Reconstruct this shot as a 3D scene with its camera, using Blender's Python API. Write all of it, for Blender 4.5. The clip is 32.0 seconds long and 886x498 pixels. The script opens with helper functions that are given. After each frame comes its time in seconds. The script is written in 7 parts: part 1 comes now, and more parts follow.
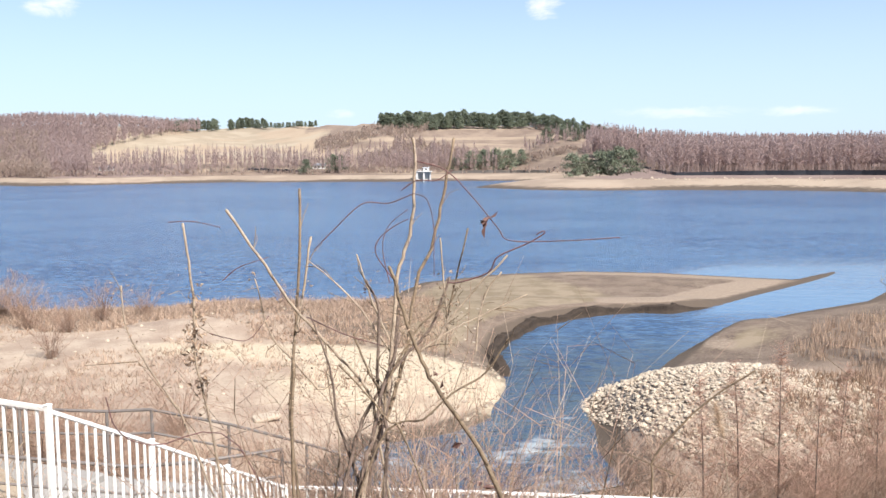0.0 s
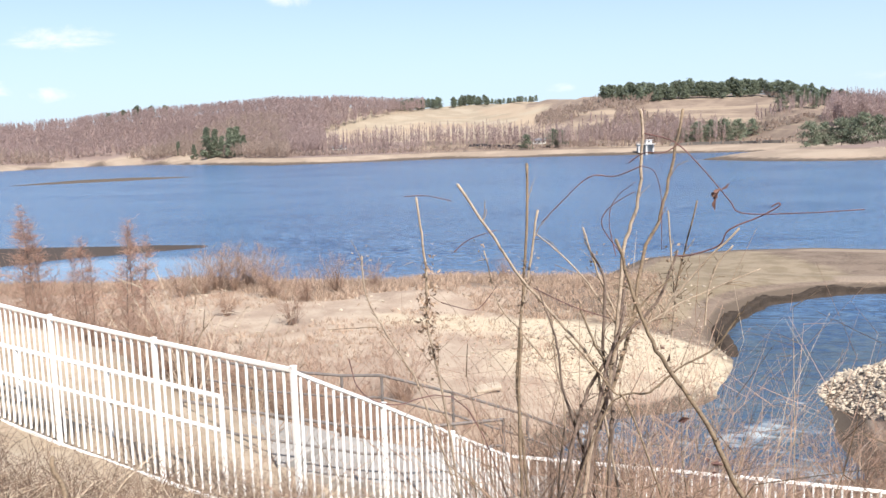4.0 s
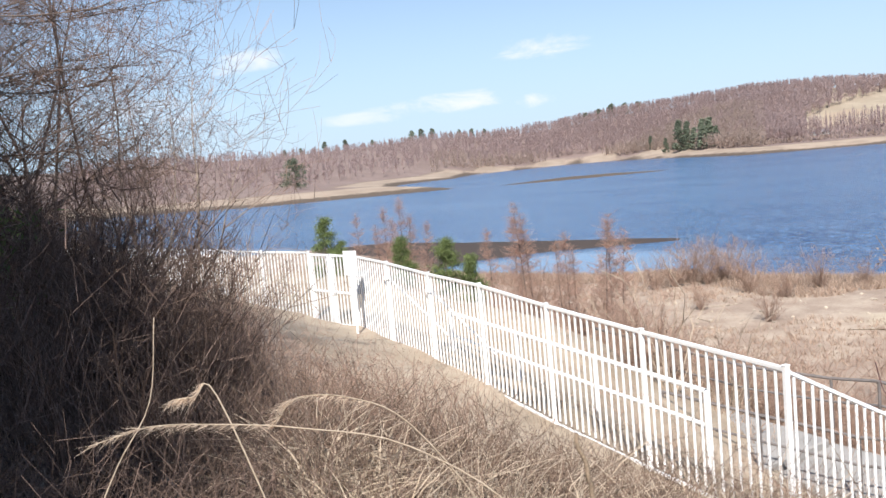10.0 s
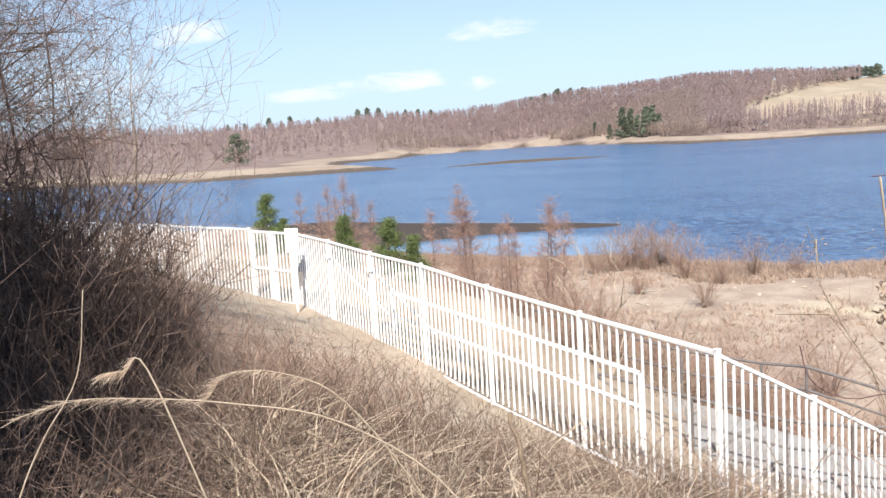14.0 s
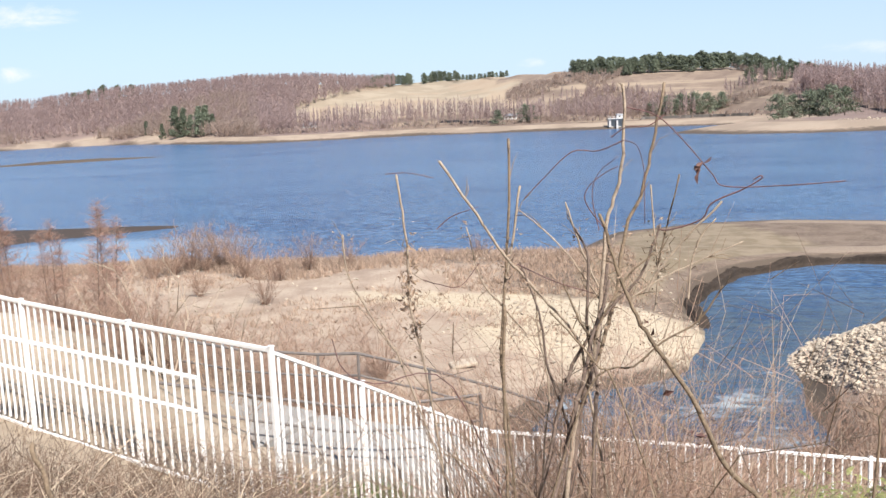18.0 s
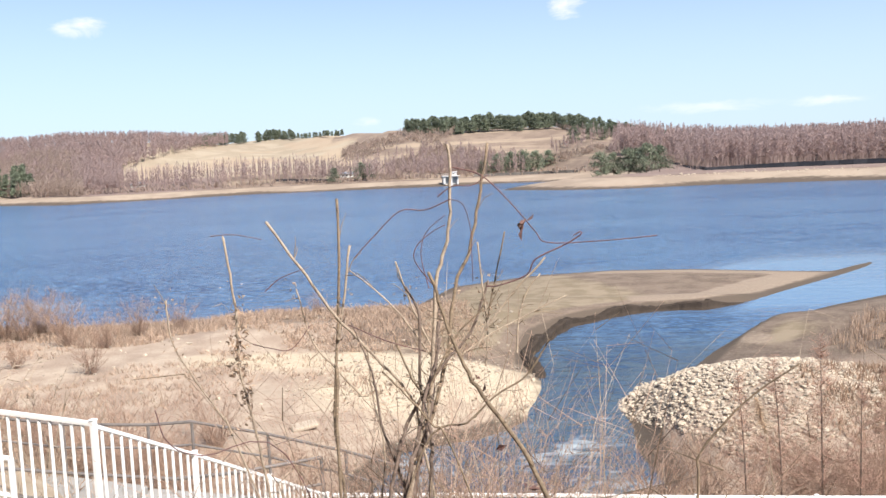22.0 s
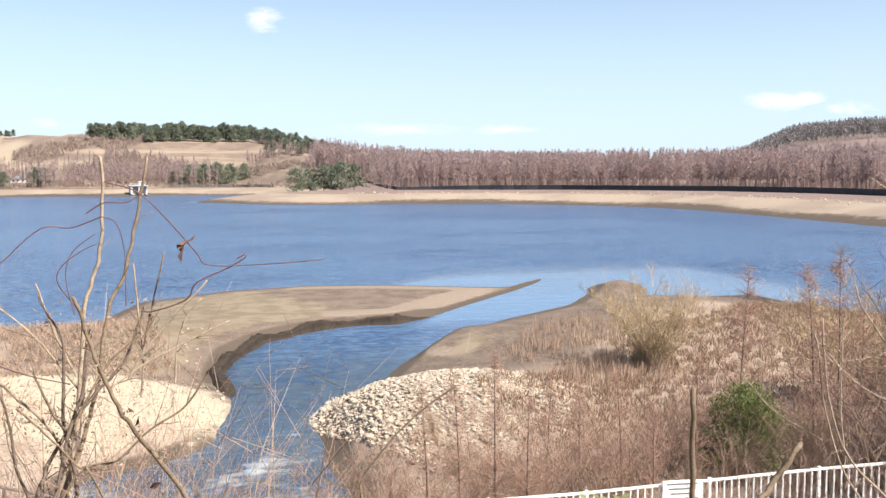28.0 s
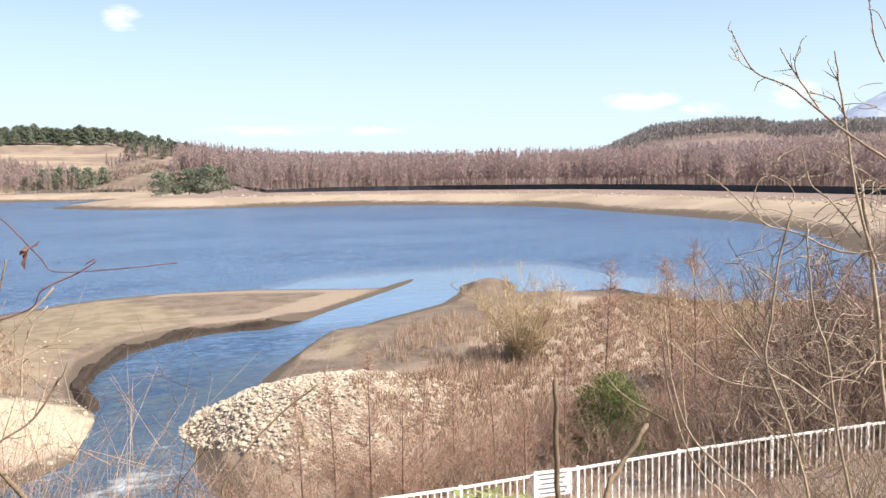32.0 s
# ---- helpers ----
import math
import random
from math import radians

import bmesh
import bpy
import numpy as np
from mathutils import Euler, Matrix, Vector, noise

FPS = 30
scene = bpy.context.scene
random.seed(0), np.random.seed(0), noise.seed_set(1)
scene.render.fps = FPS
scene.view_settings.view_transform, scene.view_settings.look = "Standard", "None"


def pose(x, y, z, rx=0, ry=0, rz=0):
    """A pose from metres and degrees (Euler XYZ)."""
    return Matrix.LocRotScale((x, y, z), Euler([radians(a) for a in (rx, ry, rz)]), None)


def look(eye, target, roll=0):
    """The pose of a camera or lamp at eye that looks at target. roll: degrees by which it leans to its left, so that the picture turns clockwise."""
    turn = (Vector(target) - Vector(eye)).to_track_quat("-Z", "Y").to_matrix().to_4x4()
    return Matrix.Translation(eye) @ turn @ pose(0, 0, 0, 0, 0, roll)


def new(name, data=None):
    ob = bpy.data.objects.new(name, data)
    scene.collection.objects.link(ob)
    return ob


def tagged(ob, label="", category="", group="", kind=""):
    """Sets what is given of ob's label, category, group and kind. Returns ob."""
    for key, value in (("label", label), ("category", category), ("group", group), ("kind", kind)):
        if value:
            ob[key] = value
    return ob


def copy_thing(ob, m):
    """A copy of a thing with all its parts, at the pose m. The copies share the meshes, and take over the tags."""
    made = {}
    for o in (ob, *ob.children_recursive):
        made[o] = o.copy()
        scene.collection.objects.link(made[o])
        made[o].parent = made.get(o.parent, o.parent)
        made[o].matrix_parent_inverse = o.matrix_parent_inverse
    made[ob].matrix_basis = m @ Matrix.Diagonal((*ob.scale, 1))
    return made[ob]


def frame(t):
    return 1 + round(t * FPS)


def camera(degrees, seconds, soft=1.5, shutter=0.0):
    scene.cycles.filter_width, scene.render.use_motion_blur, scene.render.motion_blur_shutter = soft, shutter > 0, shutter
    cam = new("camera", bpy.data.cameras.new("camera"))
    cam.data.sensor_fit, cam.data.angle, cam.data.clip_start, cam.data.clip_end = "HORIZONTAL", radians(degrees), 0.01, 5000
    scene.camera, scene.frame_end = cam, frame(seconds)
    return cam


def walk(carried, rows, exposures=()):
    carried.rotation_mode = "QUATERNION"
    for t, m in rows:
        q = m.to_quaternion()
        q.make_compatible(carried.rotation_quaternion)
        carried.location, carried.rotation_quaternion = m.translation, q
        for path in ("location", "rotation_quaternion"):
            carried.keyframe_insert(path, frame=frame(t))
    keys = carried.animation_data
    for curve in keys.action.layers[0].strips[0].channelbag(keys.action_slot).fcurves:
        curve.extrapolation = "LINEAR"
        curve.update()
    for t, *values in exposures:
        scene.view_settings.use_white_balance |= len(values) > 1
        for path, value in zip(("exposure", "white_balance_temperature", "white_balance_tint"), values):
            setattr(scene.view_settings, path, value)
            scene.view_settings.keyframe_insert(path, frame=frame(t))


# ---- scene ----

EXPO = 0.91
# camera and its walk: seconds, eye, target, roll
cam = camera(52.50, 32.0)
PATH = [
    (0, (-0.000, 0.000, 11.000), (-0.005, 9.952, 10.023), -0.59),
    (0.5, (-0.005, 0.017, 10.998), (-0.328, 9.957, 9.946), -0.46),
    (1, (-0.007, 0.026, 10.992), (-0.725, 9.933, 9.843), -1.09),
    (1.5, (-0.007, -0.001, 10.997), (-1.030, 9.878, 9.827), -1.10),
    (2, (-0.011, -0.024, 11.000), (-1.418, 9.811, 9.858), -1.38),
    (2.5, (-0.011, -0.034, 11.001), (-1.796, 9.741, 9.873), -1.82),
    (3, (-0.013, -0.052, 11.003), (-2.079, 9.663, 9.845), -2.14),
    (3.5, (-0.014, -0.053, 11.001), (-2.267, 9.618, 9.816), -1.94),
    (5.5, (-0.022, -0.108, 10.998), (-3.077, 9.327, 9.719), -2.73),
    (6, (-0.030, -0.129, 10.999), (-3.389, 9.190, 9.632), -2.90),
    (6.5, (-0.029, -0.148, 11.006), (-3.731, 9.023, 9.528), -3.28),
    (7, (-0.036, -0.146, 11.007), (-4.189, 8.827, 9.510), -3.48),
    (7.5, (-0.054, -0.129, 11.007), (-4.636, 8.638, 9.544), -3.58),
    (8, (-0.059, -0.143, 11.011), (-5.009, 8.448, 9.708), -3.56),
    (8.5, (-0.065, -0.155, 11.013), (-5.392, 8.233, 9.883), -3.92),
    (9, (-0.076, -0.171, 11.020), (-5.865, 7.920, 10.007), -4.42),
    (9.5, (-0.082, -0.180, 11.023), (-6.404, 7.510, 10.068), -5.03),
    (10, (-0.105, -0.180, 11.024), (-6.977, 7.022, 10.067), -5.19),
    (10.5, (-0.112, -0.183, 11.016), (-7.413, 6.586, 10.082), -5.19),
    (11, (-0.109, -0.180, 11.018), (-7.711, 6.247, 10.061), -5.09),
    (11.5, (-0.116, -0.175, 11.016), (-7.647, 6.324, 9.994), -4.65),
    (12, (-0.118, -0.158, 11.012), (-7.550, 6.438, 9.891), -4.39),
    (12.5, (-0.120, -0.151, 11.013), (-7.390, 6.613, 9.834), -4.19),
    (13, (-0.114, -0.158, 11.012), (-7.179, 6.813, 9.797), -3.90),
    (13.5, (-0.105, -0.168, 11.013), (-6.877, 7.089, 9.796), -3.80),
    (15.5, (-0.071, -0.145, 11.008), (-5.253, 8.320, 9.784), -2.40),
    (16, (-0.070, -0.143, 11.003), (-4.838, 8.561, 9.776), -2.31),
    (16.5, (-0.071, -0.111, 11.007), (-4.059, 8.977, 9.779), -2.05),
    (17, (-0.071, -0.084, 10.994), (-3.361, 9.272, 9.711), -2.10),
    (17.5, (-0.067, -0.052, 10.995), (-2.752, 9.483, 9.628), -1.95),
    (18, (-0.050, -0.047, 11.000), (-2.177, 9.614, 9.531), -2.56),
    (18.5, (-0.047, -0.052, 10.995), (-1.737, 9.690, 9.496), -2.84),
    (19, (-0.038, -0.064, 10.999), (-1.493, 9.712, 9.481), -3.02),
    (19.5, (-0.046, -0.052, 11.001), (-1.429, 9.740, 9.513), -2.93),
    (20, (-0.045, -0.040, 10.994), (-1.445, 9.757, 9.557), -3.13),
    (20.5, (-0.041, -0.050, 10.997), (-1.329, 9.779, 9.681), -3.17),
    (21, (-0.032, -0.052, 10.998), (-1.068, 9.830, 9.867), -2.63),
    (21.5, (-0.032, -0.029, 10.998), (-0.756, 9.892, 9.978), -2.38),
    (22, (-0.024, -0.026, 11.005), (-0.362, 9.925, 10.085), -2.80),
    (22.5, (-0.019, -0.033, 11.007), (-0.146, 9.933, 10.188), -3.25),
    (23, (-0.018, -0.029, 11.007), (0.101, 9.941, 10.233), -2.72),
    (23.5, (-0.013, -0.031, 11.003), (0.352, 9.932, 10.230), -1.83),
    (24, (-0.014, -0.030, 11.005), (0.580, 9.921, 10.212), -1.26),
    (24.5, (-0.010, -0.021, 11.002), (0.819, 9.911, 10.192), -1.19),
    (25, (-0.005, -0.008, 11.001), (1.109, 9.897, 10.186), -1.12),
    (25.5, (-0.003, 0.010, 11.003), (1.463, 9.865, 10.152), -0.85),
    (27.5, (0.069, 0.065, 11.013), (2.732, 9.663, 10.132), -0.01),
    (28, (0.075, 0.042, 11.020), (3.057, 9.550, 10.179), -0.27),
    (28.5, (0.077, 0.045, 11.018), (3.364, 9.457, 10.235), -0.17),
    (29, (0.089, 0.038, 11.017), (3.610, 9.370, 10.299), -0.13),
    (29.5, (0.089, 0.041, 11.013), (3.741, 9.324, 10.318), -0.27),
    (30, (0.089, 0.034, 11.010), (3.869, 9.265, 10.299), -0.49),
    (30.5, (0.092, 0.035, 11.008), (3.949, 9.230, 10.260), -0.41),
    (31, (0.104, 0.038, 11.007), (4.092, 9.175, 10.227), -0.49),
    (31.5, (0.108, 0.026, 11.009), (4.249, 9.092, 10.200), -0.83),
    (32, (0.104, -0.004, 11.014), (4.404, 8.985, 10.170), -0.96),
]
LIGHT = [(0, 0.04, 6500), (5.5, -0.02, 6450), (8, -0.17, 6300), (9.5, -0.17, 6250), (11.5, -0.02, 6350), (15.5, -0.08, 6350), (17, -0.14, 6400), (19, -0.03, 6500), (25, 0.04, 6600), (28, 0.12, 6750), (32, 0.18, 6850)]
walk(cam, [(t, look(eye, target, roll)) for t, eye, target, roll in PATH], exposures=[(t, EXPO + more, kelvin, 11.5) for t, more, kelvin in LIGHT])

# ---- world, sun ----
SUN_AZ, SUN_EL = 144.0, 47.0          # degrees clockwise from +y, and height


def node(nt, kind, **sets):
    n = nt.nodes.new(kind)
    for k, v in sets.items():
        if k in n.inputs:
            n.inputs[k].default_value = v
        else:
            setattr(n, k, v)
    return n


def calc(nt, op, a, b=None):
    n = nt.nodes.new("ShaderNodeMath")
    n.operation = op
    for i, v in enumerate((a, b)):
        if v is None:
            continue
        if isinstance(v, (int, float)):
            n.inputs[i].default_value = v
        else:
            nt.links.new(v, n.inputs[i])
    return n.outputs[0]


def mixc(nt, fac, a, b, mode="MIX"):
    n = nt.nodes.new("ShaderNodeMix")
    n.data_type, n.blend_type = "RGBA", mode
    for slot, v in ((0, fac), (6, a), (7, b)):
        if isinstance(v, (int, float)):
            n.inputs[slot].default_value = v
        elif isinstance(v, tuple):
            n.inputs[slot].default_value = (*v, 1) if len(v) == 3 else v
        else:
            nt.links.new(v, n.inputs[slot])
    return n.outputs[2]


def ramp(nt, fac, lo, hi):
    n = nt.nodes.new("ShaderNodeMapRange")
    n.interpolation_type = "SMOOTHSTEP"
    n.inputs["From Min"].default_value, n.inputs["From Max"].default_value = lo, hi
    nt.links.new(fac, n.inputs["Value"])
    return n.outputs["Result"]


world = bpy.data.worlds.new("sky")
scene.world = world
world.use_nodes = True
wt = world.node_tree
wt.nodes.clear()
sky = node(wt, "ShaderNodeTexSky", sky_type="NISHITA", sun_disc=False, sun_elevation=radians(SUN_EL),
           sun_rotation=radians(SUN_AZ), altitude=700.0, air_density=1.0, dust_density=0.7, ozone_density=1.8)
geo = node(wt, "ShaderNodeTexCoord")
split = node(wt, "ShaderNodeSeparateXYZ")
wt.links.new(geo.outputs["Generated"], split.inputs[0])
az = calc(wt, "ARCTAN2", split.outputs[0], split.outputs[1])
el = calc(wt, "ARCSINE", split.outputs[2])
# spring haze: paler towards the horizon
haze = ramp(wt, el, 0.34, -0.03)
sky_col = mixc(wt, calc(wt, "MULTIPLY", haze, 0.86), sky.outputs[0], (4.4, 5.75, 7.25))
# scattered fair-weather clouds: azimuth, height, half width, half height (degrees), density
CLOUDS = [(-36.1, 6.5, 2.7, 0.8, 1.0), (-42.8, 3.75, 4.3, 0.6, 1.0), (-36.8, 3.4, 1.5, 0.45, 1.0), (-48.3, 3.2, 2.4, 0.4, 0.7),
          (-6.3, 3.0, 1.0, 0.3, 0.7), (-54.9, 7.2, 2.1, 0.8, 0.9), (6.5, 9.4, 1.1, 0.75, 1.0), (38.4, 4.2, 2.2, 0.6, 0.9),
          (41.8, 3.7, 1.5, 0.5, 1.0), (15.9, 2.8, 4.7, 0.4, 0.5), (46.9, 4.3, 1.5, 1.0, 0.8), (-22.9, 8.9, 1.5, 0.6, 1.0),
          (-15.5, 11.4, 1.6, 0.5, 0.8), (20.9, 2.7, 3.0, 0.3, 0.6), (-60, 4.5, 4.0, 0.8, 0.5), (-30, 12.5, 3.0, 0.6, 0.6)]
cn = node(wt, "ShaderNodeTexNoise", Scale=16.0, Detail=5.0, Roughness=0.62)
cn.inputs["Distortion"].default_value = 0.4
cm = node(wt, "ShaderNodeMapping")
cm.inputs["Scale"].default_value = (1.0, 1.0, 3.0)
wt.links.new(geo.outputs["Generated"], cm.inputs[0])
wt.links.new(cm.outputs[0], cn.inputs["Vector"])
cover = None
for ca, ce, wa, we, dens in CLOUDS:
    da = calc(wt, "DIVIDE", calc(wt, "SUBTRACT", az, radians(ca)), radians(wa))
    de = calc(wt, "DIVIDE", calc(wt, "SUBTRACT", el, radians(ce)), radians(we))
    rr = calc(wt, "ADD", calc(wt, "MULTIPLY", da, da), calc(wt, "MULTIPLY", de, de))
    one = calc(wt, "MULTIPLY", calc(wt, "SUBTRACT", 1.0, rr), 0.5)
    soft = calc(wt, "ADD", one, calc(wt, "MULTIPLY", calc(wt, "SUBTRACT", cn.outputs[0], 0.5), 3.0))
    body = calc(wt, "MULTIPLY", calc(wt, "MULTIPLY", ramp(wt, soft, -0.1, 1.0), ramp(wt, one, -0.9, 0.2)), dens)
    cover = body if cover is None else calc(wt, "MAXIMUM", cover, body)
sky_col = mixc(wt, calc(wt, "MULTIPLY", cover, 0.85), sky_col, (7.6, 7.65, 7.8))
bg = node(wt, "ShaderNodeBackground", Strength=0.081)
wt.links.new(sky_col, bg.inputs[0])
wt.links.new(bg.outputs[0], node(wt, "ShaderNodeOutputWorld").inputs[0])

sun = new("sun", bpy.data.lights.new("sun", "SUN"))
sun.data.energy, sun.data.angle, sun.data.color = 4.9, radians(0.6), (1.0, 0.945, 0.87)
sa, se = radians(SUN_AZ), radians(SUN_EL)
sun.matrix_basis = look((0, 0, 60), (-math.sin(sa) * math.cos(se) * 10, -math.cos(sa) * math.cos(se) * 10, 60 - math.sin(se) * 10))

# ---- materials ----


def surface(name, base, dark, light, scale=6.0, fine=60.0, rough=0.85, bump=0.3, bump_d=0.02, spec=0.3, metal=0.0, vary=0.0, trans=0.0, island=0.0):
    """A two-scale mottled surface; vary shifts it object by object, island piece by piece."""
    m = bpy.data.materials.new(name)
    m.use_nodes = True
    nt = m.node_tree
    nt.nodes.clear()
    co = node(nt, "ShaderNodeTexCoord").outputs["Object"]
    big = node(nt, "ShaderNodeTexNoise", Scale=scale, Detail=5.0, Roughness=0.6)
    small = node(nt, "ShaderNodeTexNoise", Scale=fine, Detail=3.0, Roughness=0.7)
    nt.links.new(co, big.inputs["Vector"])
    nt.links.new(co, small.inputs["Vector"])
    col = mixc(nt, ramp(nt, big.outputs[0], 0.32, 0.68), dark, base)
    col = mixc(nt, calc(nt, "MULTIPLY", ramp(nt, small.outputs[0], 0.4, 0.75), 0.8), col, light)
    if vary:
        rnd = node(nt, "ShaderNodeObjectInfo").outputs["Random"]
        col = mixc(nt, 1.0, col, mixc(nt, rnd, (1 - vary,) * 3, (1 + vary,) * 3), "MULTIPLY")
    if island:
        rnd = node(nt, "ShaderNodeNewGeometry").outputs["Random Per Island"]
        col = mixc(nt, 1.0, col, mixc(nt, rnd, (1 - island,) * 3, (1 + island, 1 + island * 0.9, 1 + island * 0.75)), "MULTIPLY")
    bs = node(nt, "ShaderNodeBsdfPrincipled", Roughness=rough, Metallic=metal)
    bs.inputs["Specular IOR Level"].default_value = spec
    nt.links.new(col, bs.inputs["Base Color"])
    if bump:
        b = node(nt, "ShaderNodeBump", Strength=bump, Distance=bump_d)
        nt.links.new(small.outputs[0], b.inputs["Height"])
        nt.links.new(b.outputs[0], bs.inputs["Normal"])
    out = node(nt, "ShaderNodeOutputMaterial")
    last = bs.outputs[0]
    if trans:
        tr = node(nt, "ShaderNodeBsdfTranslucent")
        nt.links.new(col, tr.inputs[0])
        mx = node(nt, "ShaderNodeMixShader", Fac=trans)
        nt.links.new(last, mx.inputs[1])
        nt.links.new(tr.outputs[0], mx.inputs[2])
        last = mx.outputs[0]
    nt.links.new(last, out.inputs[0])
    return m


M_WHITE = surface("white_paint", (0.86, 0.86, 0.85), (0.79, 0.79, 0.77), (0.88, 0.88, 0.87), 3, 90, 0.45, 0.05, 0.002, 0.5)
M_RAIL = surface("brown_pipe", (0.16, 0.14, 0.13), (0.10, 0.09, 0.085), (0.22, 0.20, 0.19), 5, 80, 0.5, 0.1, 0.002, 0.4)
M_CONC = surface("concrete", (0.30, 0.285, 0.265), (0.22, 0.21, 0.195), (0.36, 0.345, 0.32), 1.2, 40, 0.9, 0.3, 0.01, 0.25)
M_STONE = surface("pale_stone", (0.42, 0.36, 0.285), (0.31, 0.265, 0.21), (0.50, 0.44, 0.365), 3, 25, 0.9, 0.5, 0.02, 0.25, island=0.24)
M_BARK = surface("brown_bark", (0.20, 0.15, 0.115), (0.12, 0.09, 0.07), (0.30, 0.24, 0.19), 8, 90, 0.9, 0.5, 0.006, 0.2, vary=0.15)
M_BARK_PALE = surface("pale_bark", (0.38, 0.305, 0.23), (0.24, 0.185, 0.14), (0.50, 0.42, 0.33), 22, 160, 0.85, 0.4, 0.003, 0.25, vary=0.1)
M_BARK_GREY = surface("grey_bark", (0.18, 0.135, 0.11), (0.10, 0.075, 0.062), (0.27, 0.21, 0.175), 9, 90, 0.9, 0.5, 0.005, 0.2, vary=0.15)
M_BARK_OLIVE = surface("olive_bark", (0.215, 0.16, 0.11), (0.12, 0.09, 0.065), (0.31, 0.24, 0.165), 14, 110, 0.85, 0.5, 0.004, 0.25, vary=0.12)
M_TWIG = surface("red_brown_twig", (0.41, 0.285, 0.225), (0.29, 0.195, 0.15), (0.50, 0.38, 0.30), 6, 60, 0.85, 0.0, 0, 0.2, island=0.3, trans=0.3)
# Darkened copy of the twig colours: the thicket's shade is put in.
M_THICKET_SHADE = surface("shaded_thicket_twig", (0.155, 0.11, 0.09), (0.095, 0.068, 0.056), (0.23, 0.168, 0.14), 3, 40, 0.9, 0.0, 0, 0.15, island=0.4)
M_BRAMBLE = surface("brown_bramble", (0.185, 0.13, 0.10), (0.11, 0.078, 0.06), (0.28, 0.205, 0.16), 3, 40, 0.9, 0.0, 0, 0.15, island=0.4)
M_TWIG_DULL = surface("dull_red_twig", (0.24, 0.165, 0.14), (0.14, 0.10, 0.085), (0.33, 0.24, 0.20), 3, 40, 0.9, 0.0, 0, 0.15, island=0.3)
M_LARCH_TWIG = surface("pale_larch_twig", (0.52, 0.35, 0.28), (0.40, 0.26, 0.205), (0.60, 0.44, 0.36), 6, 60, 0.85, 0.0, 0, 0.2, island=0.25, trans=0.4)
M_VINE = surface("red_vine", (0.13, 0.06, 0.055), (0.07, 0.04, 0.04), (0.19, 0.09, 0.085), 9, 60, 0.6, 0.0, 0, 0.4)
M_DRYLEAF = surface("dry_leaf", (0.40, 0.30, 0.22), (0.25, 0.17, 0.125), (0.54, 0.44, 0.34), 12, 90, 0.8, 0.2, 0.002, 0.25, island=0.3, trans=0.3)
M_STRAW = surface("dry_straw", (0.52, 0.43, 0.33), (0.38, 0.305, 0.225), (0.63, 0.545, 0.44), 4, 60, 0.8, 0.0, 0, 0.25, island=0.3, trans=0.3)
M_REED = surface("reddish_reed", (0.44, 0.33, 0.255), (0.32, 0.23, 0.175), (0.55, 0.44, 0.345), 2, 30, 0.85, 0.0, 0, 0.2, island=0.3, trans=0.25)
M_DULLREED = surface("dull_brown_grass", (0.31, 0.215, 0.155), (0.22, 0.15, 0.11), (0.41, 0.31, 0.23), 0.4, 20, 0.85, 0.0, 0, 0.2, island=0.3, trans=0.15)
M_GREEN = surface("fresh_grass", (0.13, 0.21, 0.055), (0.08, 0.14, 0.035), (0.20, 0.29, 0.09), 5, 50, 0.7, 0.0, 0, 0.3, island=0.3, trans=0.3)
# Far pines only: distance haze put into the needles, paler and greyer.
M_NEEDLE = surface("hazed_pine_needles", (0.16, 0.19, 0.135), (0.115, 0.14, 0.10), (0.21, 0.24, 0.175), 0.6, 14, 0.75, 0.0, 0, 0.25, island=0.35, vary=0.2, trans=0.15)
M_NEEDLE_NEAR = surface("young_pine_needles", (0.14, 0.185, 0.06), (0.085, 0.12, 0.042), (0.20, 0.24, 0.095), 3, 30, 0.7, 0.0, 0, 0.3, island=0.3, trans=0.2)
M_NEEDLE_OLIVE = surface("olive_pine_needles", (0.17, 0.205, 0.07), (0.11, 0.135, 0.05), (0.225, 0.25, 0.10), 3, 30, 0.75, 0.0, 0, 0.25, island=0.3, trans=0.2)
M_PLUME = surface("buff_plume", (0.68, 0.555, 0.43), (0.58, 0.46, 0.35), (0.76, 0.65, 0.53), 20, 200, 0.9, 0.0, 0, 0.1, island=0.15, trans=0.45)
# Distance haze put into the next two colours: lightened and cooled.
M_LARCH = surface("hazed_larch", (0.47, 0.365, 0.345), (0.395, 0.305, 0.287), (0.54, 0.44, 0.42), 0.05, 2.0, 0.9, 0.0, 0, 0.15, island=0.13, vary=0.1, trans=0.45)
M_WOODS = surface("hazed_woods", (0.46, 0.365, 0.315), (0.37, 0.295, 0.25), (0.54, 0.45, 0.39), 0.04, 2.0, 0.9, 0.0, 0, 0.15, island=0.13, trans=0.45)
M_SASA = surface("bamboo_grass_leaf", (0.27, 0.30, 0.10), (0.17, 0.21, 0.06), (0.48, 0.48, 0.24), 9, 40, 0.55, 0.1, 0.002, 0.4, island=0.25, trans=0.25)
M_BLACK = surface("dark_steel_sheet", (0.028, 0.030, 0.038), (0.018, 0.019, 0.025), (0.045, 0.047, 0.055), 0.3, 4, 0.6, 0.1, 0.02, 0.4)
M_WALL = surface("pale_render", (0.70, 0.69, 0.66), (0.58, 0.57, 0.54), (0.76, 0.75, 0.72), 0.6, 8, 0.8, 0.1, 0.01, 0.3)
M_ROOF = surface("dull_roof", (0.22, 0.22, 0.235), (0.15, 0.15, 0.165), (0.28, 0.28, 0.29), 0.6, 8, 0.6, 0.1, 0.01, 0.4)
